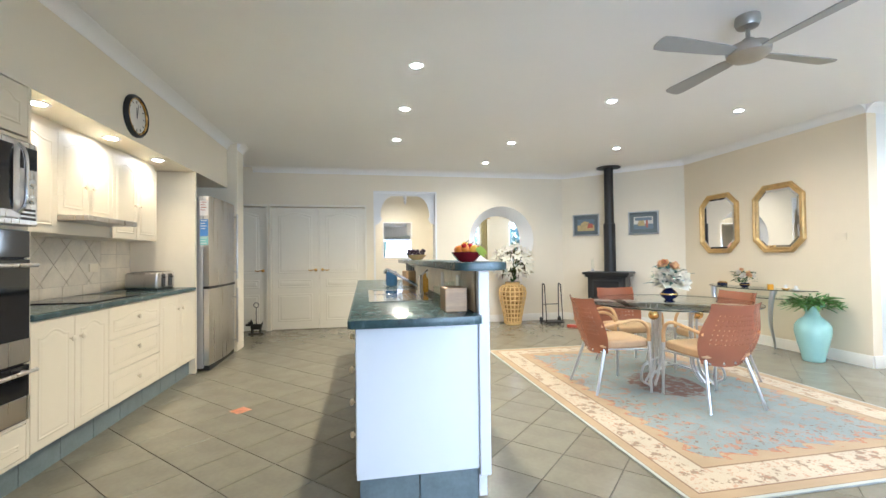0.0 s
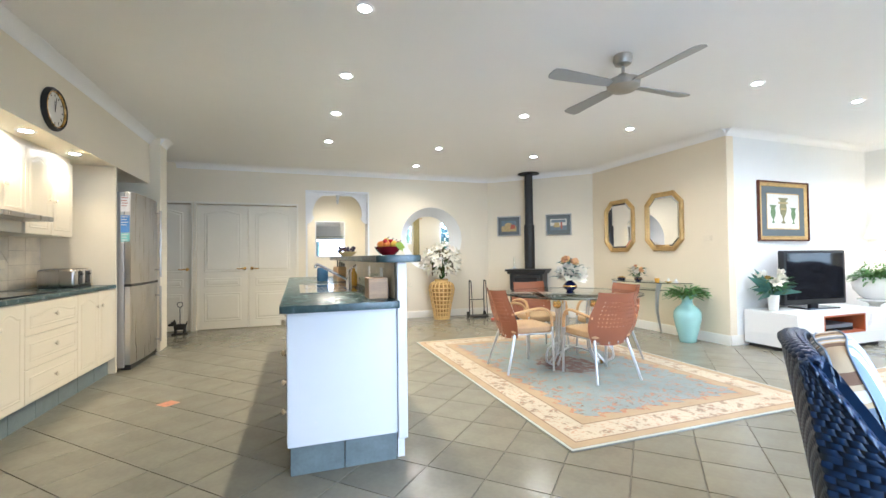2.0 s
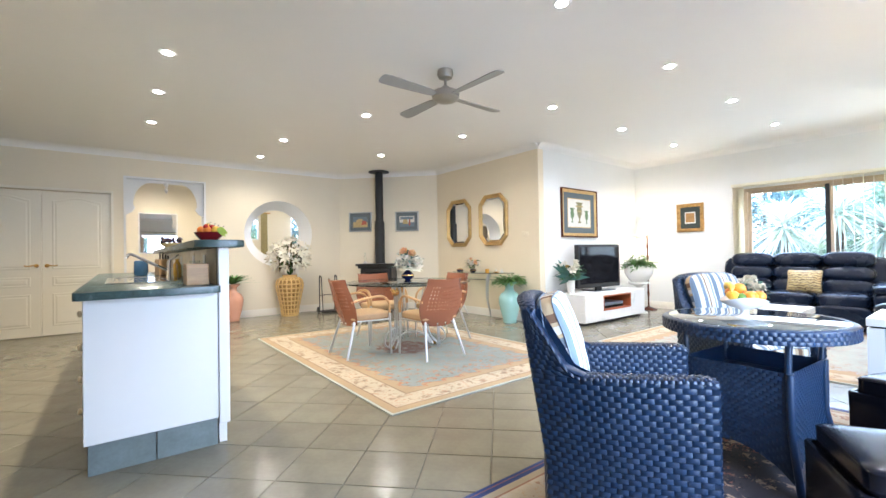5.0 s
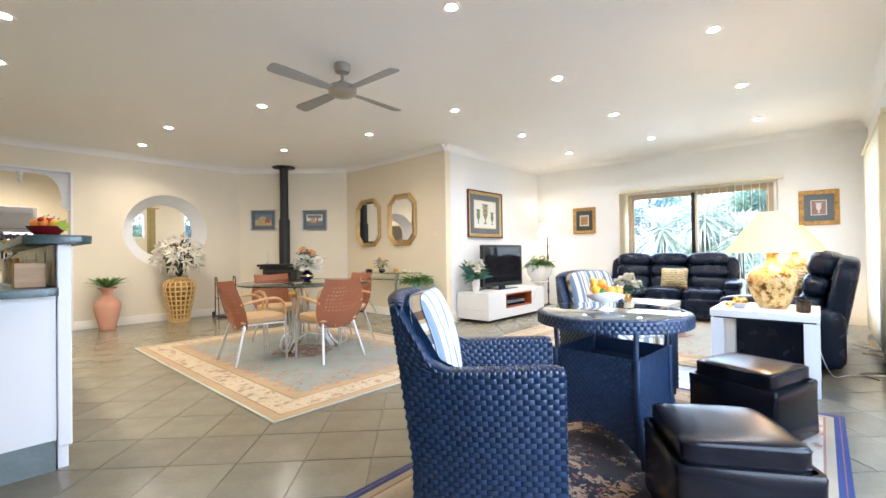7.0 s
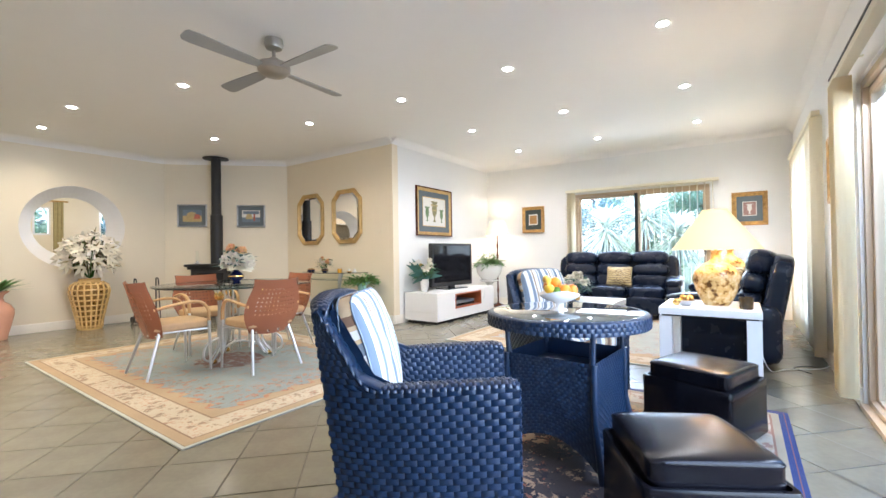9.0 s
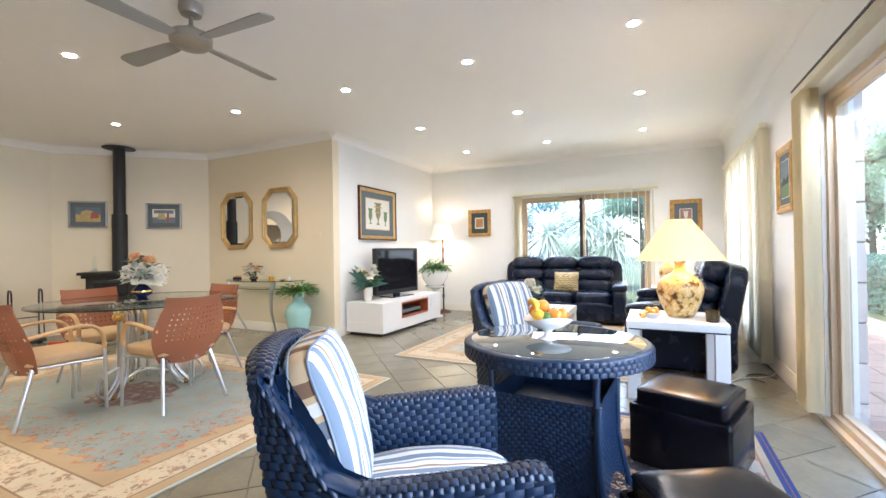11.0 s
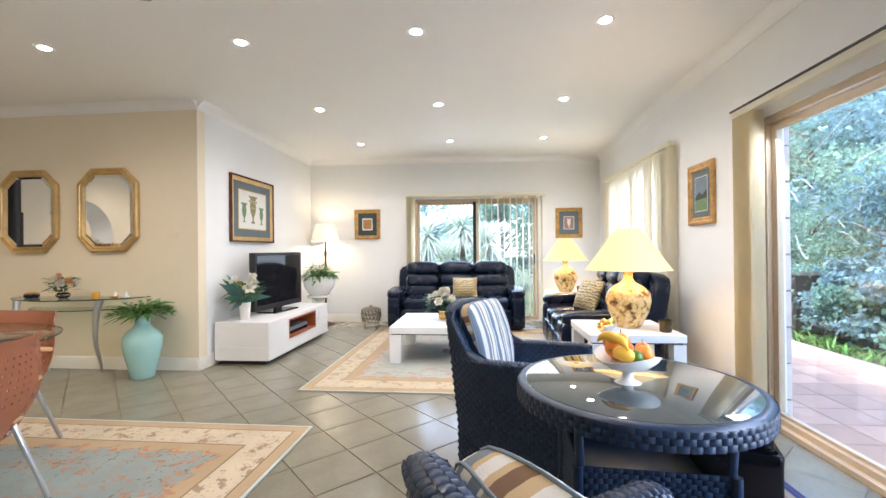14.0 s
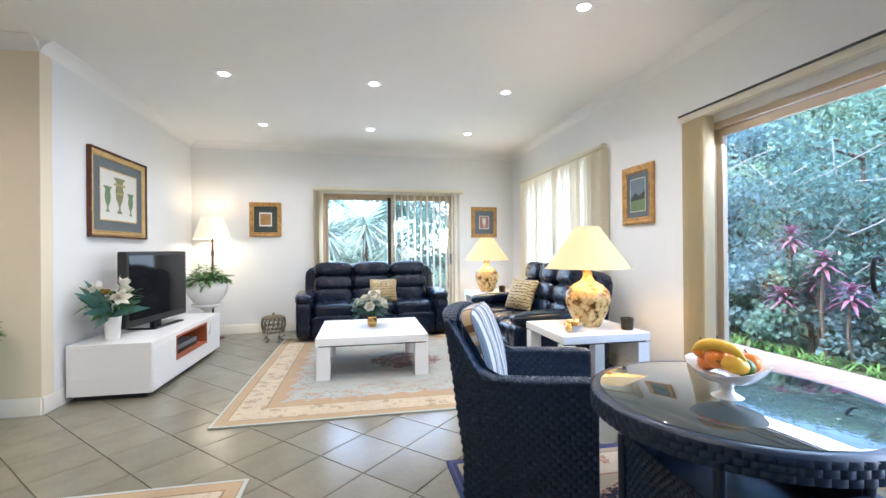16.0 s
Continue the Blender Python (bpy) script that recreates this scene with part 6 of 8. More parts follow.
lb = thing("oil_lamp", "small clear glass oil lamp on the heater", "lamp", m=DM(5.28, 7.22) @ pose(-0.26, -0.05, 0.90))
part("font", lathe(B(), [(0.04, 0), (0.045, 0.015), (0.02, 0.03), (0.02, 0.05), (0.001, 0.05)], 18, cap=False), M_silver, lb, smooth=50)
part("chimney", lathe(B(), [(0.02, 0.05), (0.03, 0.09), (0.022, 0.14), (0.018, 0.22)], 18, cap=False), M_glass, lb, smooth=50)
wr = thing("firewood_stand", "black iron firewood trolley beside the heater", "stand", m=pose(4.42, 7.62, 0))
for s in (-1, 1):
    part("upright", tube(B(), smooth_path([(s * 0.15, 0.06, 0.03), (s * 0.15, 0.06, 0.62), (s * 0.15, 0.02, 0.69), (s * 0.15, -0.03, 0.66), (s * 0.15, -0.04, 0.55)]), 0.010), M_black, wr, smooth=50)
    part("side_bar", tube(B(), [(s * 0.15, -0.10, 0.04), (s * 0.15, -0.04, 0.58)], 0.008), M_black, wr, smooth=50)
    part("wheel", lathe(B(), [(0.05, -0.012), (0.055, 0), (0.05, 0.012)], 18, m=pose(s * 0.17, 0.08, 0.055, 0, 90, 0)), M_black, wr)
part("tray", bx(-0.16, -0.14, 0.02, 0.16, 0.07, 0.04, bev=0.003), M_black, wr)
part("cross_bar", tube(B(), [(-0.15, 0.06, 0.33), (0.15, 0.06, 0.33)], 0.007), M_black, wr)
rt = thing("kindling_tray", "low red metal tray beside the heater", "tray", m=pose(4.62, 7.15, 0, 0, 0, -45))
part("tray", bx(-0.14, -0.05, 0, 0.14, 0.05, 0.035, bev=0.006), mat("red_enamel", (0.42, 0.05, 0.02), 0.35), rt)


# framed pictures: drawn flat from simple shapes
def frame_outline(hw, hh):
    return lambda ins: [(-hw + ins, -hh + ins), (hw - ins, -hh + ins), (hw - ins, hh - ins), (-hw + ins, hh - ins)]


def picture(name, label, m, hw, hh, fw, fmat, mount, inner, shapes, fillet=None, depth=0.022):
    t = thing(name, label, "picture", m=m)
    o = frame_outline(hw, hh)
    part("frame", ring_profile(o, [(0, 0.0), (0, depth), (fw * 0.25, depth + 0.006), (fw * 0.6, depth - 0.004), (fw * 0.8, depth), (fw, depth * 0.5)], Matrix()), fmat, t, smooth=20)
    part("mount", bx(-hw + fw * 0.9, -hh + fw * 0.9, 0.002, hw - fw * 0.9, hh - fw * 0.9, depth * 0.45), mount, t)
    if fillet:
        part("fillet", ring_profile(frame_outline(inner[0] + 0.012, inner[1] + 0.012), [(0, depth * 0.45), (0.002, depth * 0.5 + 0.002), (0.012, depth * 0.5)], Matrix()), fillet, t)
    part("print", bx(-inner[0], -inner[1], depth * 0.4, inner[0], inner[1], depth * 0.45 + 0.0015), M_paper, t, "printed sheet")
    for i, (poly, mm) in enumerate(shapes):
        part("print_shape", prism(B(), poly, depth * 0.45 + 0.0016, depth * 0.45 + 0.0022 + 0.0003 * i), mm, t)
    return t


def pm(name, c):
    return mat(name, c, 0.8, noise_scale=18, noise_amt=0.25)


P_yel, P_blu, P_grn, P_dk, P_red = pm("print_yellow", (0.52, 0.40, 0.19)), pm("print_blue", (0.17, 0.22, 0.26)), pm("print_green", (0.16, 0.24, 0.12)), pm("print_dark", (0.06, 0.07, 0.06)), pm("print_red", (0.42, 0.12, 0.08))
DMX = lambda x, y, z: Matrix.Translation((x, y, z)) @ Matrix.Rotation(radians(-45), 4, "Z") @ Matrix.Rotation(radians(90), 4, "X")
rect = lambda a, b, c, d: [(a, b), (c, b), (c, d), (a, d)]
off = 0.004 / math.sqrt(2)
picture("picture", "small landscape print in a grey timber frame", DMX(5.161 - off, 7.739 - off, 1.73), 0.235, 0.195, 0.025, M_silver, M_matboard, (0.15, 0.105),
        [(rect(-0.15, 0.0, 0.15, 0.105), P_blu), (rect(-0.15, -0.105, 0.15, 0.0), P_yel), ([(-0.10, -0.03), (0.02, -0.02), (0.06, 0.05), (-0.02, 0.07), (-0.08, 0.04)], P_yel), ([(0.02, -0.06), (0.13, -0.05), (0.12, 0.02), (0.05, 0.03)], P_red)])
picture("picture", "small blue boats print in a grey timber frame", DMX(5.837 - off, 7.063 - off, 1.72), 0.235, 0.195, 0.025, M_silver, M_matboard, (0.15, 0.105),
        [(rect(-0.15, -0.105, 0.15, -0.02), P_blu), ([(-0.09, -0.05), (0.03, -0.05), (0.0, 0.06), (-0.06, 0.08)], P_yel), (rect(0.04, -0.08, 0.07, 0.07), P_red), (rect(-0.13, 0.04, 0.13, 0.09), P_blu)])

M_fan = mat("satin_nickel", (0.40, 0.385, 0.35), 0.35, metal=0.8, noise_scale=6, noise_amt=0.06)
M_blade = mat("grey_blade", (0.33, 0.33, 0.31), 0.4, noise_scale=3, noise_amt=0.05)
# ceiling fan
fn = thing("ceiling_fan", "brushed silver four-blade ceiling fan", "ceiling fan", m=pose(3.615, 2.94, 0))
part("canopy", lathe(B(), [(0.068, 2.699), (0.072, 2.66), (0.06, 2.63), (0.018, 2.615)], 28), M_fan, fn, smooth=40)
part("rod", lathe(B(), [(0.013, 2.55), (0.013, 2.62)], 14), M_fan, fn)
part("motor", lathe(B(), [(0.02, 2.56), (0.035, 2.55), (0.06, 2.52), (0.115, 2.505), (0.125, 2.485), (0.12, 2.45), (0.09, 2.425), (0.04, 2.415), (0.001, 2.413)], 36), M_fan, fn, smooth=40)
for k in range(4):
    mm = pose(0, 0, 2.465, 0, 0, 2 + 90 * k)
    bm = B()
    bl_ = [(0.11, -0.03), (0.19, -0.045), (0.60, -0.062), (0.655, -0.055), (0.67, -0.03), (0.67, 0.03), (0.655, 0.055), (0.60, 0.062), (0.19, 0.045), (0.11, 0.03)]
    prism(bm, bl_, -0.004, 0.004, m=mm @ pose(0, 0, 0, 11, 0, 0))
    part("blade", bm, M_blade, fn, "grey fan blade")

# ---- lounge ----
R2 = (5.73, -0.05, 8.62, 2.84)
rug("rug", "pale blue and cream floral rug under the coffee table", *R2, rug_mat("lounge_rug", (R2[2] - R2[0]) / 2, (R2[3] - R2[1]) / 2, (0.40, 0.42, 0.38), GOLDEN, CREAMY, (0.34, 0.36, 0.33), (0.38, 0.22, 0.15), (0.22, 0.165, 0.10), (0.18, 0.10, 0.085), 0.27))

tu = thing("tv_unit", "low white gloss television unit with timber niche", "tv unit")
X0, X1, YF, YB, ZT = 6.48, 8.13, 3.49, 4.085, 0.445
NX0, NX1, NZ0, NZ1 = 6.937, 7.705, 0.185, 0.405
part("top_panel", bx(X0, YF, NZ1, X1, YB, ZT, bev=0.003), M_white, tu)
part("bottom_panel", bx(X0, YF, 0.045, X1, YB, NZ0, bev=0.003), M_white, tu)
part("drawer_body", bx(X0, YF, NZ0, NX0, YB, NZ1), M_white, tu)
part("drawer_body", bx(NX1, YF, NZ0, X1, YB, NZ1), M_white, tu)
part("back_panel", bx(NX0, YB - 0.12, NZ0, NX1, YB, NZ1), M_white, tu)
bm = B()
box(bm, NX0, YF - 0.003, NZ0, NX0 + 0.018, YB - 0.12, NZ1)
box(bm, NX1 - 0.018, YF - 0.003, NZ0, NX1, YB - 0.12, NZ1)
box(bm, NX0 + 0.018, YF - 0.003, NZ0, NX1 - 0.018, YB - 0.12, NZ0 + 0.018)
box(bm, NX0 + 0.018, YF - 0.003, NZ1 - 0.018, NX1 - 0.018, YB - 0.12, NZ1)
box(bm, NX0 + 0.018, YB - 0.135, NZ0 + 0.018, NX1 - 0.018, YB - 0.12, NZ1 - 0.018)
part("niche_lining", bm, M_orangewood, tu, "red timber niche lining")
part("drawer_front", bx(6.50, YF - 0.004, 0.06, 6.925, YF - 0.0005, 0.395), M_white, tu)
part("plinth", bx(X0 + 0.05, YF + 0.06, 0, X1 - 0.05, YB - 0.02, 0.045), M_black, tu)
vc = thing("set_top_box", "grey video recorder in the niche", "video recorder")
part("body", bx(7.04, YF + 0.05, 0.2035, 7.56, YF + 0.38, 0.285, bev=0.004), mat("grey_plastic", (0.16, 0.18, 0.20), 0.4), vc)
part("fascia", bx(7.045, YF + 0.046, 0.21, 7.555, YF + 0.0498, 0.245), M_blackgloss, vc)
TVM = Matrix.Translation((7.34, 3.81, ZT)) @ Matrix.Rotation(math.atan2(3.753 - 3.863, 7.833 - 6.845), 4, "Z")
tv = thing("television", "black flat-screen television on its stand, switched off", "television", m=TVM)
part("bezel", bx(-0.497, -0.02, 0.05, 0.497, 0.055, 0.725, bev=0.012), M_black, tv)
part("screen", bx(-0.455, -0.0225, 0.115, 0.455, -0.0203, 0.69), M_blackgloss, tv, "dark glossy screen")
part("neck", bx(-0.06, 0.0, 0.015, 0.06, 0.04, 0.08), M_black, tv)
part("base", bx(-0.25, -0.12, 0.0005, 0.25, 0.14, 0.018, bev=0.006), M_blackgloss, tv)
lv = thing("lily_vase", "white vase of lilies and tropical leaves", "flower vase", m=pose(6.67, 3.86, ZT + 0.0005))
part("vase", lathe(B(), [(0.045, 0), (0.05, 0.005), (0.062, 0.18), (0.064, 0.19), (0.058, 0.185), (0.045, 0.02), (0.001, 0.02)], 24, cap=False), M_ceramic, lv, smooth=50)
arrangement(lv, (0, 0, 0.19), 0.21, 0.27, ((5, "lily", 0.10, M_petal, "lily"), (4, "rose", 0.032, leaf_mat("ochre_bud", (0.45, 0.28, 0.06)), "bud")), 21, nleaf=90, leaf=M_leaf, leaf_len=0.12, leaf_w=0.03)
bm = B()
for a, e, l in ((150, 1.0, 0.46), (120, 1.7, 0.46), (195, 0.12, 0.36), (300, 0.3, 0.30), (20, 0.1, 0.26), (60, 0.9, 0.36), (170, 0.5, 0.36), (135, 1.3, 0.44), (160, 1.2, 0.40), (215, 0.4, 0.34), (330, 0.6, 0.34), (5, 0.5, 0.30), (100, 0.7, 0.34)):
    d = Vector((math.cos(radians(a)), math.sin(radians(a)) * 0.6, e)).normalized()
    leafquad(bm, (0, 0, 0.19), d, d.cross(Vector((0.3, 1, 0))), l, 0.075, 0.25)
part("tropical_leaves", bm, M_greyleaf, lv, recalc=False)


def hang(x, y, z, turn):
    """The pose of a picture on a wall: it looks towards turn degrees (0: -y)."""
    return Matrix.Translation((x, y, z)) @ Matrix.Rotation(radians(turn), 4, "Z") @ Matrix.Rotation(radians(90), 4, "X")


def urn(cx, cy, s, two=True):
    prof = [(0.10, -0.5), (0.12, -0.46), (0.04, -0.40), (0.05, -0.28), (0.16, -0.12), (0.20, 0.08), (0.15, 0.25), (0.17, 0.34), (0.26, 0.40), (0.26, 0.44)]
    return [(cx + r * s, cy + z * s) for r, z in prof] + [(cx - r * s, cy + z * s) for r, z in reversed(prof)]


ang_tv = math.degrees(math.atan2(FAR_A[1] - 4.11, FAR_A[0] - 6.27))
picture("picture", "large print of three urns in a gilt frame", hang(7.29, 4.122, 1.69, ang_tv), 0.475, 0.375, 0.05, M_gold, M_matboard, (0.31, 0.225),
        [(urn(0, 0.02, 0.36), pm("print_olive", (0.25, 0.23, 0.12))), (urn(-0.20, -0.03, 0.25), P_grn), (urn(0.20, -0.05, 0.23), P_grn), (rect(-0.095, 0.10, 0.095, 0.125), pm("print_gilt", (0.42, 0.34, 0.16))), (rect(-0.05, 0.02, 0.05, 0.04), pm("print_gilt_band", (0.42, 0.34, 0.16)))], fillet=M_gold)
for q in bpy.data.objects:
    if q.name.startswith("picture") and q.get("label", "") == "large print of three urns in a gilt frame":
        part("outer_frame", ring_profile(frame_outline(0.492, 0.392), [(0, 0.0), (0, 0.036), (0.012, 0.036), (0.018, 0.026), (0.018, 0.0)], Matrix()), M_darkwood, q, "dark timber outer frame")
AE = math.degrees(math.atan2(fd.y, fd.x))


def end_wall(s, z):
    p = fa + fd * s
    return hang(p.x - 0.002, p.y, z, AE)


picture("picture", "small gilt-framed portrait-style botanical print", end_wall(0.96, 1.62), 0.215, 0.245, 0.06, M_carved, P_dk, (0.085, 0.10), [(rect(-0.07, -0.08, 0.07, 0.08), pm("print_ochre", (0.40, 0.22, 0.08)))])
picture("picture", "small gilt-framed print with red urn", end_wall(4.27, 1.60), 0.215, 0.245, 0.06, M_carved, M_matboard, (0.085, 0.105), [(rect(-0.075, -0.095, 0.075, 0.095), pm("print_rose", (0.34, 0.20, 0.17))), (urn(0, 0, 0.15), M_paper)])
picture("picture", "gilt-framed print on the garden wall", hang(6.14, SIDE + 0.002, 1.64, 180), 0.215, 0.265, 0.065, M_carved, M_matboard, (0.105, 0.15), [(rect(-0.10, -0.145, 0.10, 0.145), P_blu), (rect(-0.10, -0.145, 0.10, -0.03), P_grn), ([(-0.10, -0.03), (-0.03, 0.02), (0.02, -0.01), (0.10, 0.03), (0.10, -0.04), (-0.10, -0.05)], P_dk)])

# floor lamp and planter
fl = thing("floor_lamp", "turned mahogany floor lamp with pale pleated shade, lit", "floor lamp", m=pose(8.88, 3.80, 0))
part("base", lathe(B(), [(0.14, 0), (0.14, 0.012), (0.10, 0.03), (0.04, 0.045), (0.02, 0.06)], 28), M_darkwood, fl, smooth=40)
prof = [(0.014, 0.06)]
for z in (0.30, 0.62, 0.95, 1.15):
    prof += [(0.013, z - 0.05), (0.026, z - 0.03), (0.016, z - 0.015), (0.028, z), (0.014, z + 0.03)]
prof += [(0.012, 1.36)]
part("stem", lathe(B(), prof, 16), M_darkwood, fl, smooth=50)
part("shade", lathe(B(), [(0.234, 1.335), (0.23, 1.335), (0.138, 1.615), (0.142, 1.615)], 36, cap=False), M_shade_white, fl, "pale fabric shade", smooth=50)
part("bulb", ball(B(), (0, 0, 1.44), 0.035), M_light, fl)


def lamp_light(p, power, color=(1.0, 0.72, 0.38)):
    l = bpy.data.lights.new("lamp_bulb", "POINT")
    l.energy, l.color, l.shadow_soft_size = power, color, 0.05
    new("lamp_bulb", l).location = p


lamp_light((8.88, 3.80, 1.50), 1.7)
ps = thing("plant_stand", "white turned pedestal plant stand", "plant stand", m=pose(8.36, 3.70, 0))
part("pedestal", lathe(B(), [(0.13, 0), (0.13, 0.02), (0.06, 0.05), (0.045, 0.20), (0.055, 0.36), (0.04, 0.44), (0.08, 0.48), (0.17, 0.505), (0.17, 0.53), (0.001, 0.53)], 28), M_ceramic, ps, smooth=40)
pt = thing("planter", "white scalloped ceramic planter with a fern", "planter", m=pose(8.36, 3.70, 0.5305))
bm = B()
lathe(bm, [(0.10, 0), (0.13, 0.02), (0.185, 0.10), (0.20, 0.17), (0.185, 0.235), (0.17, 0.24), (0.16, 0.20), (0.001, 0.19)], 48, cap=False)
for v in bm.verts:
    a = math.atan2(v.co.y, v.co.x)
    k = 1 + 0.03 * abs(math.sin(a * 8)) * (v.co.z > 0.04)
    v.co.x, v.co.y, v.co.z = v.co.x * k * 1.12, v.co.y * k * 1.12, v.co.z * 1.18
part("bowl", bm, M_ceramic, pt, smooth=60)
mound(pt, (0, 0, 0.25), 420, 0.24, 0.22, 0.065, 0.024, 42)
fern(pt, (0, 0, 0.25), 40, 0.34, 6, up=1.5, wide=0.055)
bk = thing("wire_basket", "bronze filigree wire basket on scrolled legs", "basket", m=pose(8.55, 2.97, 0, 0, 0, 20))
bm = B()
for k in range(16):
    a = 2 * math.pi * k / 16
    tube(bm, [(0.13 * math.cos(a), 0.13 * math.sin(a), 0.12), (0.15 * math.cos(a + 0.25), 0.15 * math.sin(a + 0.25), 0.22), (0.14 * math.cos(a), 0.14 * math.sin(a), 0.30)], 0.005, 5)
    tube(bm, [(0.13 * math.cos(a), 0.13 * math.sin(a), 0.12), (0.15 * math.cos(a - 0.25), 0.15 * math.sin(a - 0.25), 0.22), (0.14 * math.cos(a), 0.14 * math.sin(a), 0.30)], 0.005, 5)
for z, r in ((0.12, 0.13), (0.18, 0.147), (0.24, 0.15), (0.30, 0.14)):
    tube(bm, [(r * math.cos(2 * math.pi * k / 24), r * math.sin(2 * math.pi * k / 24), z) for k in range(24)], 0.006, 6, closed=True)
M_bronze = mat("aged_bronze", (0.22, 0.17, 0.10), 0.4, metal=0.8, noise_scale=20, noise_amt=0.3)
part("basket", bm, M_bronze, bk, smooth=60)
part("lid", lathe(B(), [(0.142, 0.302), (0.10, 0.325), (0.02, 0.335), (0.012, 0.36), (0.002, 0.37)], 24), M_bronze, bk, smooth=40)
for k in range(4):
    a = math.pi / 4 + k * math.pi / 2
    c, s = math.cos(a), math.sin(a)
    part("leg", tube(B(), smooth_path([(0.12 * c, 0.12 * s, 0.13), (0.16 * c, 0.16 * s, 0.08), (0.10 * c, 0.10 * s, 0.04), (0.15 * c, 0.15 * s, 0.006)]), 0.006, 6), M_bronze, bk, smooth=50)


# leather sofas
def sofa(width, seats, label):
    """Back towards -y, its origin on the floor at the middle; depth about 0.95."""
    s = thing("sofa", label, "sofa", group="leather recliner sofas")
    hw, aw = width / 2, 0.19
    inner = width - 2 * aw
    w = inner / seats
    part("base", bx(-hw + 0.03, -0.36, 0.035, hw - 0.03, 0.36, 0.30, bev=0.02), M_leather, s, smooth=40)
    for sg in (-1, 1):
        bm = B()
        pad(bm, aw, 0.86, 0.50, puff=0.1, n=8, m=pose(sg * (hw - aw / 2), 0.0, 0.285), e=9)
        ar = part("arm", bm, M_leather, s, smooth=60)
        bm = B()
        pad(bm, aw + 0.035, 0.62, 0.12, puff=0.2, n=10, m=pose(sg * (hw - aw / 2), 0.12, 0.555, -3), e=4)
        part("arm_pad", bm, M_leather, ar, smooth=60)
    part("back_shell", pad(B(), width - 0.12, 0.16, 0.86, puff=0.1, n=10, m=pose(0, -0.385, 0.52, 10), e=10), M_leather, s, smooth=60)
    for i in range(seats):
        x = -inner / 2 + w * (i + 0.5)
        part("seat_cushion", pad(B(), w - 0.006, 0.62, 0.20, puff=0.45, n=10, m=pose(x, 0.10, 0.385), e=5), M_leather, s, smooth=60)
        part("front_panel", pad(B(), w - 0.006, 0.10, 0.26, puff=0.2, n=8, m=pose(x, 0.385, 0.21), e=6), M_leather, s, smooth=60)
        bk_ = part("back_cushion", pad(B(), w - 0.004, 0.18, 0.22, puff=0.3, n=10, m=pose(x, -0.20, 0.52, 12), e=4), M_leather, s, smooth=60)
        part("lumbar_roll", pad(B(), w - 0.004, 0.20, 0.21, puff=0.3, n=10, m=pose(x, -0.245, 0.70, 14), e=3.4), M_leather, bk_, smooth=60)
        part("head_roll", pad(B(), w - 0.004, 0.23, 0.22, puff=0.3, n=10, m=pose(x, -0.30, 0.885, 14), e=3.4), M_leather, bk_, smooth=60)
    return s


s1 = sofa(1.98, 3, "navy-black leather three-seat recliner sofa by the window")
s1.matrix_basis = pose(8.72, 1.69, 0, 0, 0, 90 + AE + 90)
s2 = sofa(1.72, 3, "navy-black leather recliner sofa along the garden wall")
s2.matrix_basis = pose(6.93, 0.13, 0.011, 0, 0, -2)


def cushion(m, size, material, label):
    c = thing("cushion", label, "cushion", m=m)
    bm = pad(B(), size, size * 0.85, 0.17, puff=0.0, n=16, e=14)
    for v in bm.verts:
        fx, fy = abs(2 * v.co.x / size), abs(2 * v.co.y / (size * 0.85))
        v.co.z *= (1 - 0.85 * fx ** 3) * (1 - 0.85 * fy ** 3)
        v.co.x *= 1 - 0.07 * (1 - fy ** 2)
        v.co.y *= 1 - 0.07 * (1 - fx ** 2)
    part("cover", bm, material, c, smooth=60)
    return c


def brocade_build(N, Lk, co):
    wv, nz = N.new("ShaderNodeTexWave"), N.new("ShaderNodeTexNoise")
    wv.bands_direction = "Y"
    wv.inputs["Scale"].default_value, wv.inputs["Distortion"].default_value, wv.inputs["Detail"].default_value, wv.inputs["Detail Scale"].default_value = 9, 7, 3, 2.5
    nz.inputs["Scale"].default_value = 60
    Lk.new(co, wv.inputs["Vector"])
    Lk.new(co, nz.inputs["Vector"])
    return nmath(N, Lk, "ADD", nmath(N, Lk, "MULTIPLY", wv.outputs[1], 0.7), nmath(N, Lk, "MULTIPLY", nz.outputs[0], 0.3))


M_goldfab = ramp_mat("gold_brocade", [(0.0, (0.16, 0.11, 0.045)), (0.36, (0.42, 0.32, 0.15)), (0.5, (0.66, 0.58, 0.40)), (0.66, (0.50, 0.38, 0.16))], 0.5, brocade_build, bump=0.4)
cushion(pose(8.62, 1.55, 0.61, 72, 0, -90), 0.38, M_goldfab, "gold brocade cushion on the leather sofa")
cushion(pose(7.18, 0.10, 0.66, 66, 0, 200), 0.42, M_goldfab, "gold brocade cushion on the recliner sofa")


def block_table(name, label, x0, y0, x1, y1, z1, thick, leg, z0=0.0):
    t = thing(name, label, "table", m=pose(0, 0, z0))
    part("tabletop", bx(x0, y0, z1 - thick, x1, y1, z1, bev=0.003), M_white, t)
    for a in (x0 + 0.004, x1 - leg - 0.004):
        for b in (y0 + 0.004, y1 - leg - 0.004):
            part("leg", bx(a, b, 0.0, a + leg, b + leg, z1 - thick - 0.012), M_white, t)
    part("shadow_gap", bx(x0 + 0.02, y0 + 0.02, z1 - thick - 0.012, x1 - 0.02, y1 - 0.02, z1 - thick), M_black, t)
    return t


block_table("coffee_table", "square white gloss coffee table on the rug", 6.60, 1.24, 7.60, 2.25, 0.375, 0.07, 0.12, 0.0105)
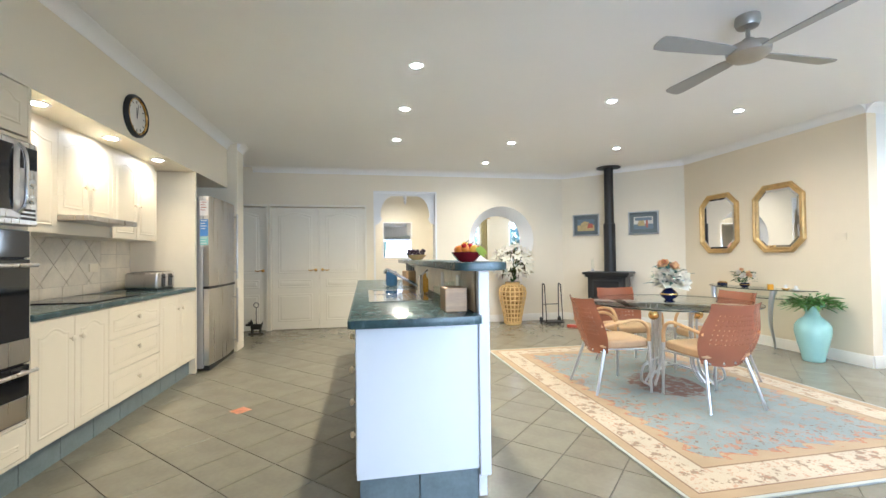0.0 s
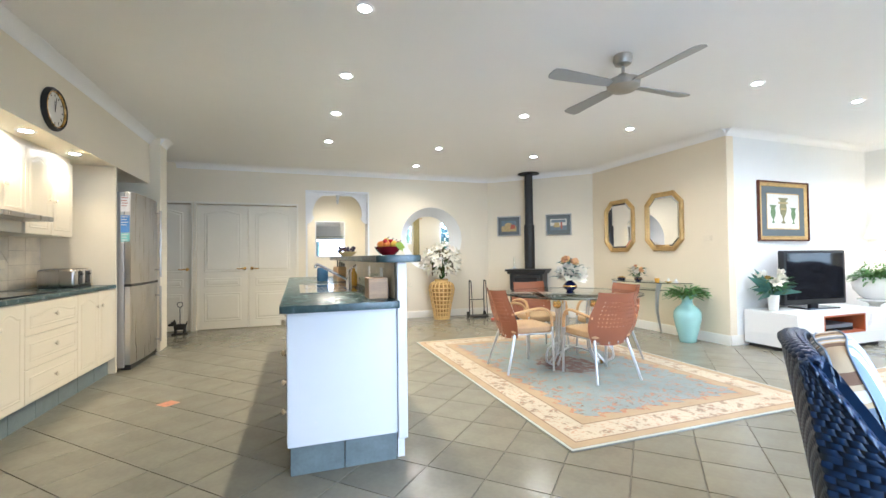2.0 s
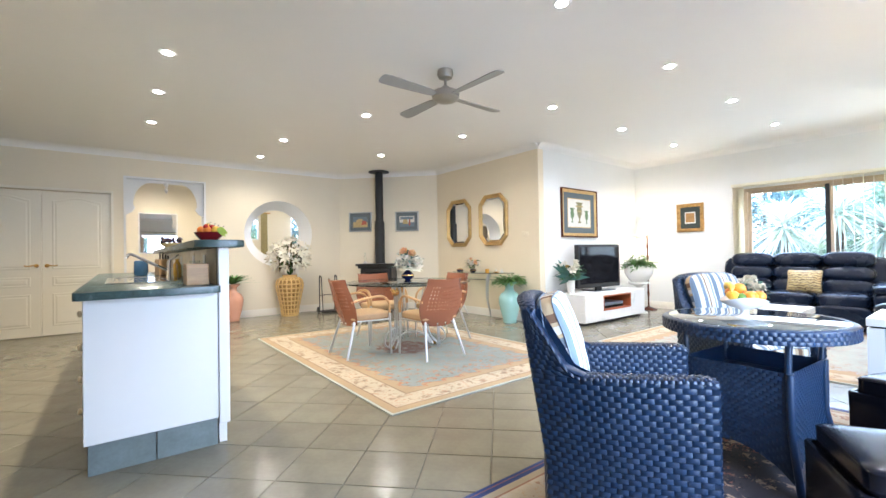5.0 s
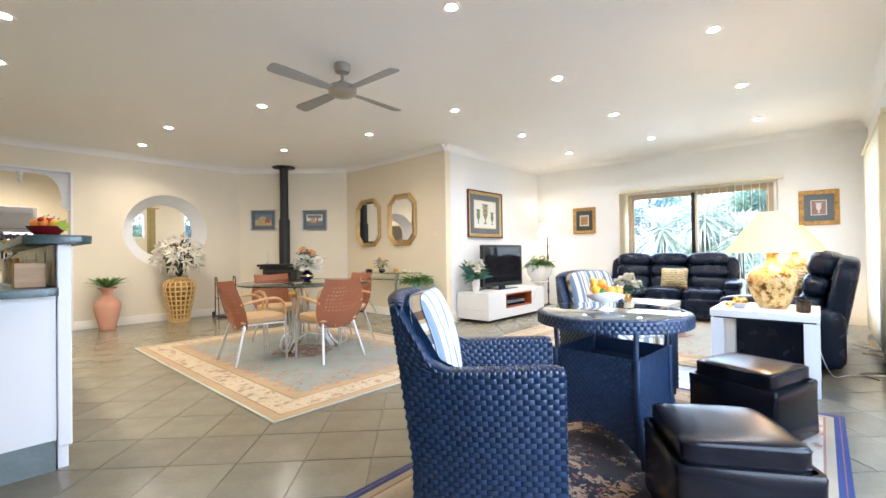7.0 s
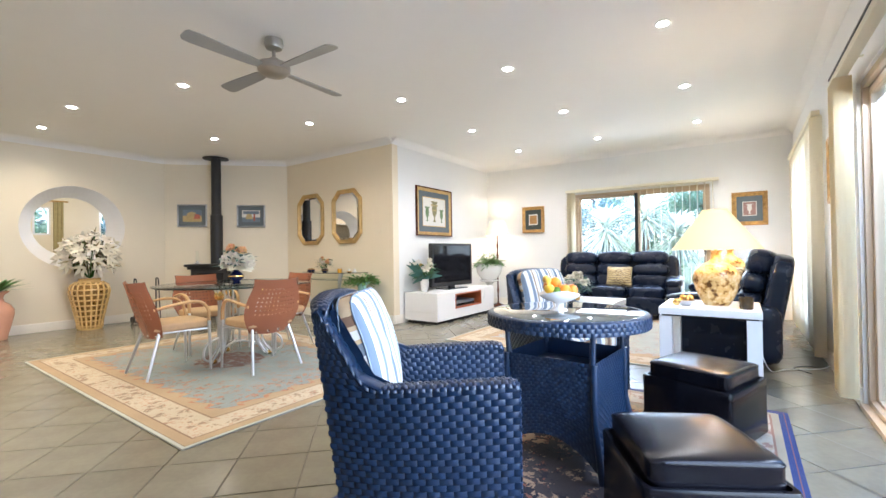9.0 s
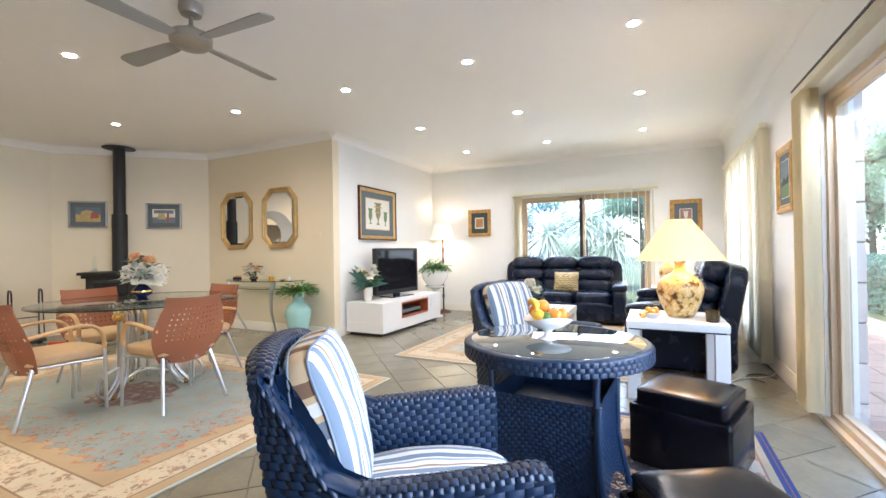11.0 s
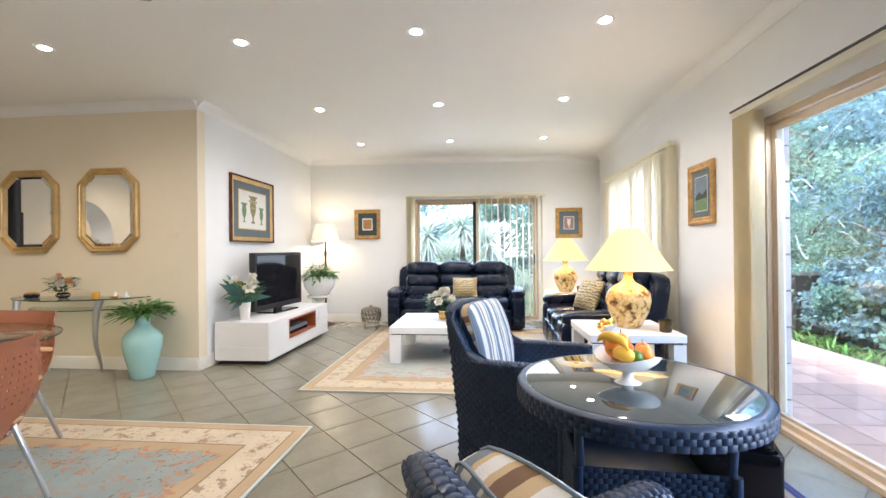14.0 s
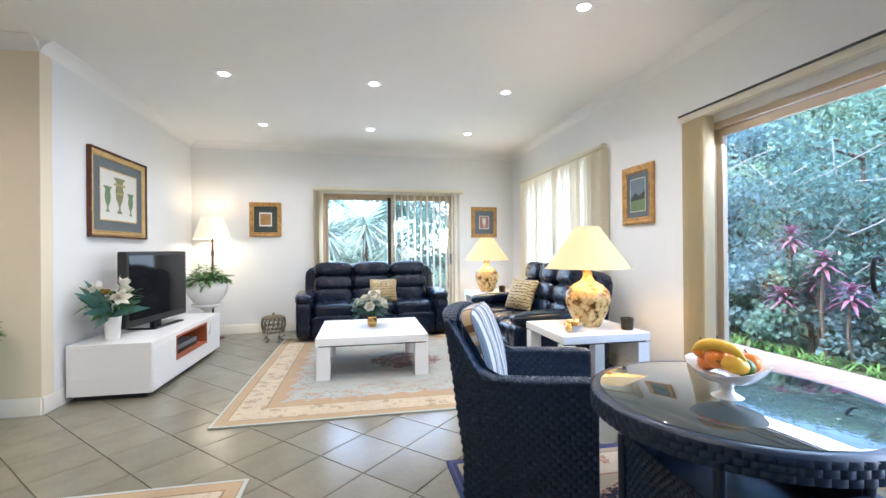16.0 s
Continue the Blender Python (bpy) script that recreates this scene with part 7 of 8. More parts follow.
block_table("side_table", "white gloss side table with a table lamp", 5.34, -0.12, 5.99, 0.53, 0.575, 0.055, 0.085)
block_table("side_table", "white gloss corner side table behind the sofas", 8.10, -0.28, 8.75, 0.37, 0.575, 0.055, 0.085)


def table_lamp(x, y, z, s=1.0):
    t = thing("table_lamp", "mottled gold ceramic table lamp with cream shade, lit", "table lamp", m=pose(x, y, z), group="gold table lamps")
    part("base", lathe(B(), [(0.085, 0), (0.09, 0.006), (0.105, 0.03), (0.145, 0.12), (0.165, 0.20), (0.155, 0.26), (0.11, 0.31), (0.055, 0.34), (0.035, 0.37), (0.034, 0.41), (0.048, 0.43)], 40), M_goldbase, t, smooth=50)
    part("stem", lathe(B(), [(0.012, 0.43), (0.012, 0.50)], 12), M_brass, t)
    part("shade", lathe(B(), [(0.316, 0.437), (0.31, 0.437), (0.085, 0.752), (0.089, 0.752)], 44, cap=False), M_shade, t, "cream conical shade", smooth=50)
    part("bulb", ball(B(), (0, 0, 0.53), 0.03), M_light, t)
    lamp_light((x, y, z + 0.62), 3.2)
    return t


table_lamp(5.675, 0.16, 0.576)
table_lamp(8.44, 0.115, 0.576)
sb = thing("silver_bowl", "small silver bowl of gold ornaments", "bowl", m=pose(5.52, 0.36, 0.576))
part("bowl", lathe(B(), [(0.03, 0), (0.04, 0.01), (0.075, 0.045), (0.072, 0.046), (0.035, 0.014), (0.001, 0.012)], 24, cap=False), M_chrome, sb, smooth=50)
for i, (x, y, z, r) in enumerate(((5.50, 0.35, 0.63, 0.028), (5.54, 0.38, 0.632, 0.027), (5.53, 0.33, 0.635, 0.026), (5.47, 0.42, 0.604, 0.027))):
    g = thing("gold_ornament", "small gilded ball ornament", "ornament", m=pose(x, y, z))
    part("ball", ball(B(), (0, 0, 0), r), M_brass, g, smooth=50)
tg = thing("tealight_glass", "black and gold mottled tealight glass", "candle holder", m=pose(5.47, -0.03, 0.576))
part("cup", lathe(B(), [(0.036, 0), (0.042, 0.005), (0.045, 0.085), (0.04, 0.085), (0.036, 0.01), (0.001, 0.01)], 24, cap=False), mat("tortoise_glass", (0.05, 0.03, 0.01), 0.1, noise_scale=30, noise_amt=0.9), tg, smooth=50)
copy_thing(tg, pose(8.28, -0.05, 0.576))
cf = thing("flower_vase", "small gold vase of white roses on the coffee table", "flower vase", m=pose(7.12, 1.74, 0.386))
part("vase", lathe(B(), [(0.035, 0), (0.05, 0.03), (0.052, 0.06), (0.04, 0.085), (0.045, 0.10), (0.04, 0.098), (0.001, 0.08)], 24, cap=False), M_brass, cf, smooth=50)
arrangement(cf, (0, 0, 0.09), 0.22, 0.27, ((19, "rose", 0.062, M_petal, "white_rose"),), 31, nleaf=240, leaf=M_greyleaf, leaf_len=0.085, leaf_w=0.035)
# cables on the floor by the wall
for k, pts in enumerate((((6.05, -0.05, 0.50), (6.03, -0.10, 0.25), (6.05, -0.18, 0.02), (6.20, -0.30, 0.008), (6.35, -0.52, 0.008), (6.5, -0.60, 0.008)), ((6.15, -0.45, 0.006), (6.30, -0.35, 0.006), (6.42, -0.48, 0.006), (6.30, -0.56, 0.006), (6.50, -0.58, 0.006)))):
    o = tagged(part("lamp_cord", tube(B(), smooth_path(pts), 0.0035, 6), M_white if k == 0 else M_black, smooth=60), "thin lamp cord trailing on the floor", "cord")

# ---- wicker setting ----
R3 = (2.30, -0.22, 5.0, 1.40)
rug("rug", "navy oriental rug with cream floral border", *R3, rug_mat("navy_rug", (R3[2] - R3[0]) / 2, (R3[3] - R3[1]) / 2, (0.012, 0.03, 0.12), (0.30, 0.25, 0.17), (0.42, 0.36, 0.27), (0.006, 0.007, 0.016), (0.42, 0.29, 0.17), (0.22, 0.08, 0.045), (0.035, 0.028, 0.03), 0.36))


def weave(bm, surf, nu, nv, depth=0.005):
    """Woven strands over surf(u, v) -> point, in a running bond of nu by nv."""
    def at(u, v):
        p = surf(min(max(u, 0), 1), min(max(v, 0), 1))
        du = surf(min(u + 0.01, 1), v) - surf(max(u - 0.01, 0), v)
        dv = surf(u, min(v + 0.01, 1)) - surf(u, max(v - 0.01, 0))
        n = du.cross(dv)
        return p, (n.normalized() if n.length > 1e-9 else Vector((0, 0, 1)))
    U = ((0.0, -0.55), (0.14, 0.5), (0.5, 1.0), (0.86, 0.5), (1.0, -0.55))
    V = ((0.04, 0.0), (0.5, 1.0), (0.96, 0.0))
    for j in range(nv):
        for i in range(-1, nu):
            u0 = (i + (0.5 if j % 2 else 0.0)) / nu
            u1 = u0 + 1 / nu
            if u1 <= 1e-6 or u0 >= 1 - 1e-6:
                continue
            g = []
            for fv, hv in V:
                row = []
                for fu, hu in U:
                    u, v = u0 + (u1 - u0) * fu, (j + fv) / nv
                    p, n = at(min(max(u, 0), 1), v)
                    row.append(bm.verts.new(p + n * depth * (hu * (0.35 + 0.65 * hv) if hv or hu > 0 else hu)))
                g.append(row)
            for a in range(2):
                for b in range(4):
                    bm.faces.new((g[a][b], g[a][b + 1], g[a + 1][b + 1], g[a + 1][b]))


def lerp(a, b, t):
    return Vector(a) + (Vector(b) - Vector(a)) * t


def wicker_panel(parent, name, surf, nu, nv, depth=0.0043):
    bm = B()
    weave(bm, surf, nu, nv, depth)
    # solid core behind the strands
    n = 8
    def sunk(u, v):
        du = surf(min(u + 0.02, 1), v) - surf(max(u - 0.02, 0), v)
        dv = surf(u, min(v + 0.02, 1)) - surf(u, max(v - 0.02, 0))
        return surf(u, v) - du.cross(dv).normalized() * 0.003
    core = [[bm.verts.new(sunk(i / n, j / n)) for i in range(n + 1)] for j in range(n + 1)]
    for j in range(n):
        for i in range(n):
            bm.faces.new((core[j][i], core[j][i + 1], core[j + 1][i + 1], core[j + 1][i]))
    return tagged(part(name, bm, M_wicker, parent, smooth=75, recalc=False), kind="stuff")


def wicker_chair(label):
    """Faces +y, origin on the floor."""
    c = thing("wicker_armchair", label, "chair", group="wicker armchairs")
    hw, yf, ztop = 0.305, 0.33, 0.835

    def yback(z):       # the back leans
        return -0.232 - 0.155 * max(0, z - 0.24)

    def top(y):         # level arm, then a straight rise to the back
        s = min(max((-0.11 - y) / 0.19, 0), 1)
        ease = s * s * (2 - s) if s < 0.5 else s - 0.125
        return 0.588 + 0.05 * max(0, y + 0.11) + 0.27 * ease

    def half_w(y, z):
        f = min(max((yf - y) / 0.65, 0), 1)
        return hw + 0.012 * math.sin(math.pi * f) - 0.055 * f ** 4

    def rim_y(u):       # along the rim, from the back corner to the front
        return -0.325 + (yf + 0.325) * u

    for sg in (-1, 1):
        def outer(u, v, sg=sg, ins=0.0, zb=0.045):
            yt = rim_y(u)
            zt = top(yt)
            z = zb + v * (zt - zb)
            y0 = yback(z) + (ins * 0.7 if ins else 0)
            y = y0 + (yf - y0) * u + (yt - (yback(zt) + (yf - yback(zt)) * u)) * v
            return Vector((sg * (half_w(y, z) - ins), y, z))

        si = (lambda u, v: outer(1 - u, v, 1, 0.066, 0.32)) if sg > 0 else (lambda u, v: outer(u, v, -1, 0.066, 0.32))
        wicker_panel(c, "inner_panel", si, 15, 15)

        def side(u, v, sg=sg):      # level rows up to the arm
            z = 0.045 + v * 0.54
            y = yback(z) + (yf - yback(z)) * u
            return Vector((sg * half_w(y, z), y, z + v * 0.05 * max(0, y + 0.11)))

        def wing(u, v, sg=sg):      # the rising part behind it
            z = 0.585 + v * 0.238
            lo, hi = -0.33, -0.09
            for _ in range(18):
                mid = (lo + hi) / 2
                lo, hi = (mid, hi) if top(mid) > z else (lo, mid)
            y = yback(z) + (max(lo, yback(z) + 0.004) - yback(z)) * u
            return Vector((sg * half_w(y, z), y, z))
        for name, f, nu, nv in (("side_panel", side, 14, 29), ("wing_panel", wing, 4, 13)):
            wicker_panel(c, name, f if sg > 0 else (lambda u, v, f=f: f(1 - u, v, -1)), nu, nv)
        part("corner", ball(B(), (sg * 0.232, -0.300, 0.806), 0.026, 0.75), M_wicker, c, smooth=60)

        def cap(u, v, sg=sg):
            y = rim_y(1 - u)
            a = math.pi * (1 - v)
            q = min(max((yf - y) / 0.05, 0), 1)
            return Vector((sg * (half_w(y, 0.6) - 0.033) + 0.038 * math.cos(a), y, top(y) - 0.006 - 0.012 * (1 - q) ** 2 + 0.017 * math.sin(a)))
        wicker_panel(c, "arm_cap", cap, 30, 5, 0.004)

        def front(u, v, sg=sg):
            return Vector((sg * (hw - 0.033) + (u - 0.5) * 0.07, yf + 0.004 * math.sin(math.pi * u), 0.045 + v * (top(yf) - 0.06)))
        wicker_panel(c, "arm_front", (lambda u, v, f=front: f(1 - u, v)), 3, 30)
        part("foot", bx(sg * (hw - 0.035) - 0.025, yf - 0.06, 0, sg * (hw - 0.035) + 0.025, yf - 0.01, 0.06), M_wicker, c)
        part("foot", bx(sg * (hw - 0.075) - 0.025, -0.215, 0, sg * (hw - 0.075) + 0.025, -0.165, 0.06), M_wicker, c)

    def crown(x):       # the rounded top of the back
        return ztop + 0.022 * (1 - (x / 0.26) ** 2) - 0.02 * (abs(x) / 0.25) ** 8

    def back_out(u, v):
        x = (u * 2 - 1) * 0.25
        z = 0.045 + v * (crown(x) - 0.045)
        return Vector((x, yback(z) - 0.035 * (1 - (u * 2 - 1) ** 2), z))
    wicker_panel(c, "back_panel", back_out, 13, 42)

    def back_in(u, v):
        x = (1 - u * 2) * 0.20
        z = 0.32 + v * (crown(x) - 0.32)
        return Vector((x, yback(z) + 0.055 - 0.03 * (1 - (u * 2 - 1) ** 2), z))
    wicker_panel(c, "inner_back", back_in, 11, 26)

    def back_cap(u, v):
        x = (u * 2 - 1) * 0.25
        z = crown(x)
        a = math.pi * (1 - v)
        return Vector((x, yback(z) + 0.026 - 0.033 * (1 - (u * 2 - 1) ** 2) + 0.036 * math.cos(a) * (1 - 0.35 * (abs(x) / 0.25) ** 6), z - 0.004 + 0.02 * math.sin(a)))
    wicker_panel(c, "back_cap", back_cap, 22, 5, 0.004)

    def apron(u, v):
        return Vector(((1 - u * 2) * (hw - 0.07), yf - 0.02, 0.10 + v * 0.23))
    wicker_panel(c, "apron", apron, 14, 11)
    part("seat_deck", bx(-hw + 0.075, -0.17, 0.30, hw - 0.075, yf - 0.01, 0.33), M_wicker, c)
    return c


def band_build(N, Lk, co):
    sx = N.new("ShaderNodeSeparateXYZ")
    Lk.new(co, sx.inputs[0])
    along = nmath(N, Lk, "ADD", sx.outputs[0], sx.outputs[1])
    return nmath(N, Lk, "FRACT", nmath(N, Lk, "ADD", nmath(N, Lk, "MULTIPLY", along, 5.2), 10.0))


M_band = ramp_mat("striped_cotton_boxing", [(0.0, (0.60, 0.59, 0.57)), (0.16, (0.15, 0.18, 0.22)), (0.38, (0.50, 0.36, 0.20)), (0.46, (0.60, 0.59, 0.57)), (0.62, (0.46, 0.34, 0.20)), (0.70, (0.16, 0.09, 0.05)), (0.86, (0.46, 0.34, 0.20))], 0.9, band_build, bump=0.3)
M_piping = mat("blue_piping", (0.16, 0.20, 0.25), 0.8, noise_scale=60, noise_amt=0.1)


def box_cushion(t, w, h, d):
    """A soft boxed cushion, w by h by d: two puffed faces, a striped boxing strip and piping along both edges; thinner at its corners."""
    out = []
    n = 56
    for k in range(n):
        a = 2 * math.pi * k / n
        c, q = math.cos(a), math.sin(a)
        f = (abs(c) ** 6 + abs(q) ** 6) ** (-1 / 6)
        corner = min(1, abs(c * q) * 2) ** 4
        out.append((c * f * w / 2, q * f * h / 2, (d / 2 - 0.010) * (1 - 0.38 * corner)))
    for name, sg in (("face", 1), ("back_face", -1)):
        bm = B()
        rings = []
        for f, z in ((1.0, 0.0), (0.97, 0.011), (0.90, 0.021), (0.78, 0.030), (0.60, 0.037), (0.40, 0.041), (0.18, 0.042)):
            rings.append([bm.verts.new((x * f, y * f, sg * (hz + (d / 2 - 0.010 - hz) * (1 - f) + z))) for x, y, hz in out])
        for a, b in zip(rings, rings[1:]):
            for i in range(n):
                q = (a[i], a[(i + 1) % n], b[(i + 1) % n], b[i])
                bm.faces.new(q if sg > 0 else q[::-1])
        bm.faces.new(rings[-1] if sg > 0 else rings[-1][::-1])
        part(name, bm, M_stripe, t, smooth=70)
        part("piping", tube(B(), [(x * 1.006, y * 1.006, sg * hz) for x, y, hz in out], 0.0034, 6, closed=True), M_piping, t, "grey-blue piping", smooth=60)
    bm = B()
    rings = [[bm.verts.new((x * k, y * k, hz * f)) for x, y, hz in out] for f, k in ((-1, 1.0), (-0.5, 1.012), (0.5, 1.012), (1, 1.0))]
    for a, b in zip(rings, rings[1:]):
        for i in range(n):
            bm.faces.new((a[i], a[(i + 1) % n], b[(i + 1) % n], b[i]))
    part("boxing", bm, M_band, t, "striped boxing strip", smooth=60)


def seat_cushions(m):
    a = thing("seat_cushion", "striped blue, white and tan seat cushion", "cushion", m=m @ pose(0, 0.085, 0.39), group="striped chair cushions")
    box_cushion(a, 0.465, 0.50, 0.105)
    b = thing("back_cushion", "striped blue, white and tan back cushion", "cushion", m=m @ pose(0, -0.185, 0.655, 105), group="striped chair cushions")
    box_cushion(b, 0.42, 0.43, 0.095)


wc = wicker_chair("dark woven wicker armchair with striped cushions")
M1 = pose(2.932, 0.986, 0.0115, 0, 0, -147.5)
wc.matrix_basis = M1
seat_cushions(M1)
M2 = pose(4.70, 1.075, 0.0115, 0, 0, 152.9)
copy_thing(wc, M2)
seat_cushions(M2)

WT = (3.837, 0.743)
wt = thing("wicker_table", "round dark wicker table with glass top", "table", m=pose(*WT, 0.0115, 0, 0, -4))
TR = 0.40
bm = B()
weave(bm, lambda u, v: Vector((TR * math.cos(2 * math.pi * u), TR * math.sin(2 * math.pi * u), 0.6370 + 0.057 * v)), 76, 3, 0.004)
lathe(bm, [(TR + 0.001, 0.688), (TR - 0.004, 0.697), (TR - 0.016, 0.7015), (TR - 0.03, 0.700)], 72, cap=False)
lathe(bm, [(TR - 0.003, 0.6370), (TR - 0.003, 0.6950)], 72, cap=False)
part("apron", bm, M_wicker, wt, "woven wicker rim", smooth=75, recalc=False)
part("deck", lathe(B(), [(0.001, 0.6480), (TR - 0.006, 0.6480), (TR - 0.006, 0.6920), (0.001, 0.6920)], 48, cap=False), M_wicker, wt)
part("glass_top", lathe(B(), [(0.001, 0.6935), (TR - 0.035, 0.6935), (TR - 0.03, 0.6960), (TR - 0.03, 0.7010), (TR - 0.034, 0.7025), (0.001, 0.7025)], 72, cap=False), mat("smoked_glass", (0.03, 0.045, 0.05), 0.02, spec=0.8, coat=1.0), wt, "dark glass top", smooth=40)


def half(z):
    return 0.255 - 0.20 * z + 0.27 * z * z + 0.06 * max(0, 0.15 - z)


for k in range(4):
    R = Matrix.Rotation(k * math.pi / 2, 3, "Z")

    def face(u, v, R=R):
        lo = 0.02 + 0.12 * math.sin(math.pi * u) ** 0.7
        z = lo + v * (0.50 - lo)
        return R @ Vector((half(z), (u * 2 - 1) * half(z), z))
    wicker_panel(wt, "side_panel", face, 15, 24)
    part("post", tube(B(), [R @ Vector((half(0.5) - 0.01, half(0.5) - 0.01, 0.48)), R @ Vector((0.22, 0.22, 0.6480))], 0.014, 8), M_wicker, wt, smooth=50)
    part("leg", tube(B(), [R @ Vector((half(0.0), half(0.0), 0.0)), R @ Vector((half(0.25), half(0.25), 0.25)), R @ Vector((half(0.5), half(0.5), 0.5))], 0.016, 8), M_wicker, wt, smooth=50)
part("shelf", bx(-0.2, -0.2, 0.40, 0.2, 0.2, 0.42), M_wicker, wt)

fb2 = thing("pedestal_bowl", "white ceramic pedestal fruit bowl", "bowl", m=pose(3.82, 0.768, 0.703, 0, 0, 30))
bm = B()
lathe(bm, [(0.075, 0), (0.078, 0.006), (0.055, 0.02), (0.028, 0.035), (0.024, 0.06), (0.04, 0.075), (0.09, 0.09), (0.135, 0.125), (0.15, 0.15), (0.145, 0.15), (0.12, 0.125), (0.07, 0.10), (0.001, 0.095)], 48, cap=False)
for v in bm.verts:
    if v.co.z > 0.085:
        a = math.atan2(v.co.y, v.co.x)
        v.co.z += 0.018 * math.cos(2 * a) * (v.co.z - 0.085) / 0.065
        v.co.x *= 1.05
for v in bm.verts:
    v.co *= 0.70
part("bowl", bm, M_ceramic, fb2, smooth=60)
bx0, by0, bz0 = 3.82, 0.768, 0.7025
for k, dx, dy, dz, r, s in (("orange", -0.05, -0.06, 0.165, 0.042, 0.95), ("orange", 0.03, -0.085, 0.165, 0.04, 0.95), ("orange", 0.06, 0.06, 0.20, 0.04, 0.95), ("orange", -0.02, 0.07, 0.185, 0.042, 0.95), ("yellow pear", -0.08, 0.04, 0.17, 0.034, 1.5), ("green apple", -0.08, -0.01, 0.155, 0.036, 1.0), ("green apple", 0.085, -0.02, 0.16, 0.036, 1.0), ("orange", 0.01, 0.0, 0.165, 0.042, 0.95), ("orange", 0.07, 0.03, 0.15, 0.04, 0.95), ("orange", 0.0, 0.03, 0.215, 0.042, 0.95)):
    fruit(k, (bx0 + dx * 0.70, by0 + dy * 0.70, bz0 + dz * 0.71), r * 0.74, s, 70 if k == "yellow pear" else 20)

for k, (dx, dy, dz, turn) in enumerate(((-0.035, 0.045, 0.150, 20), (-0.02, 0.062, 0.156, 32))):
    bn = thing("banana", "ripe yellow banana lying on the fruit", "fruit", m=pose(bx0 + dx, by0 + dy, bz0 + dz, 0, 0, turn))
    pts = [(0.07 * math.cos(a), 0.0, 0.07 * math.sin(a) - 0.05) for a in [radians(35 + 11 * q) for q in range(11)]]
    part("skin", tube(B(), pts, [0.004, 0.008, 0.013, 0.015, 0.016, 0.016, 0.016, 0.015, 0.012, 0.006, 0.004], 8), FRUIT["yellow pear"], bn, smooth=60)


def ottoman(x, y, turn, s):
    t = thing("ottoman", "black leather storage ottoman with padded lid", "ottoman", m=pose(x, y, 0.0115, 0, 0, turn), group="leather ottomans")
    hb = s / 2 + 0.022
    bm = B()
    rings = []
    for z, k in ((0.012, 1.0), (0.02, 1.012), (0.12, 1.0), (0.25, 1.0), (0.293, 1.008), (0.303, 0.99), (0.303, 0.93), (0.288, 0.92)):
        r = 0.022
        ring = []
        for cx_, cy_, a0 in ((1, 1, 0), (-1, 1, 90), (-1, -1, 180), (1, -1, 270)):
            for q in range(4):
                an = radians(a0 + 30 * q)
                ring.append(bm.verts.new((k * (cx_ * (hb - r) + r * math.cos(an)), k * (cy_ * (hb - r) + r * math.sin(an)), z)))
        rings.append(ring)
    for a, b in zip(rings, rings[1:]):
        for i in range(16):
            bm.faces.new((a[i], a[(i + 1) % 16], b[(i + 1) % 16], b[i]))
    bm.faces.new(rings[0][::-1])
    bm.faces.new(rings[-1])
    part("body", bm, M_ottoman, t, smooth=45)
    for k in range(4):
        sg = ((-1, -1), (-1, 1), (1, 1), (1, -1))[k]
        part("foot", lathe(B(), [(0.018, 0), (0.02, 0.013)], 12, m=pose(sg[0] * (hb - 0.04), sg[1] * (hb - 0.04), 0)), M_black, t)
    ld = part("lid", pad(B(), s, s, 0.10, puff=0.28, n=16, m=pose(0, 0, 0.335), e=12), M_ottoman, t, "padded leather lid", smooth=60)
    h = s / 2 - 0.006
    for z in (0.312, 0.366):
        pts = []
        for cx_, cy_, a0 in ((h - 0.02, h - 0.02, 0), (-h + 0.02, h - 0.02, 90), (-h + 0.02, -h + 0.02, 180), (h - 0.02, -h + 0.02, 270)):
            for k in range(4):
                an = radians(a0 + 30 * k)
                pts.append((cx_ + 0.02 * math.cos(an), cy_ + 0.02 * math.sin(an), z))
        part("piping", tube(B(), pts, 0.004, 6, closed=True), M_ottoman, ld, smooth=60)


M_ottoman = mat("black_leather", (0.004, 0.004, 0.006), 0.2, noise_scale=9, noise_amt=0.25, bump=0.05, bump_scale=60, spec=0.24)
ottoman(3.343, 0.158, 30, 0.40)
ottoman(4.44, 0.18, -20, 0.41)

# ---- garden ----
rg = random.Random(77)
ground = tagged(part("ground", bx(-60, -80, -0.35, 80, 80, -0.13), mat("garden_soil", (0.07, 0.085, 0.03), 0.95, noise_scale=3, noise_amt=0.4)), "dark garden soil and grass", "ground", kind="structure")
M_paver = mat("clay_paver", (0.46, 0.28, 0.19), 0.8, noise_scale=7, noise_amt=0.2, random_amt=0.16)
pv = thing("patio", "salmon clay paver patio outside the garden door", "patio", kind="structure")
part("bed", bx(-1.0, -2.75, -0.13, 14.0, -0.80, -0.045), M_grout, pv)
pme = bpy.data.meshes.new("paver")
pb = bx(-0.148, -0.148, -0.044, 0.148, 0.148, -0.02, bev=0.006, seg=1)
pb.to_mesh(pme)
pb.free()
pme.materials.append(M_paver)
for i in range(36):
    for j in range(6):
        o = new("paver", pme)
        o.parent = pv
        o.location = (1.0 + 0.302 * i, -0.98 - 0.302 * j, 0)
BR = mat("cream_brick", (0.60, 0.50, 0.44), 0.85, noise_scale=9, noise_amt=0.2, random_amt=0.12)
bp_ = thing("brick_pier", "pale brick pier outside the garden door", "pier", kind="structure")
for k in range(10):
    part("brick", bx(5.415, -0.835, -0.12 + 0.25 * k, 5.70, -0.785, -0.12 + 0.25 * k + 0.238, bev=0.003), BR, bp_)
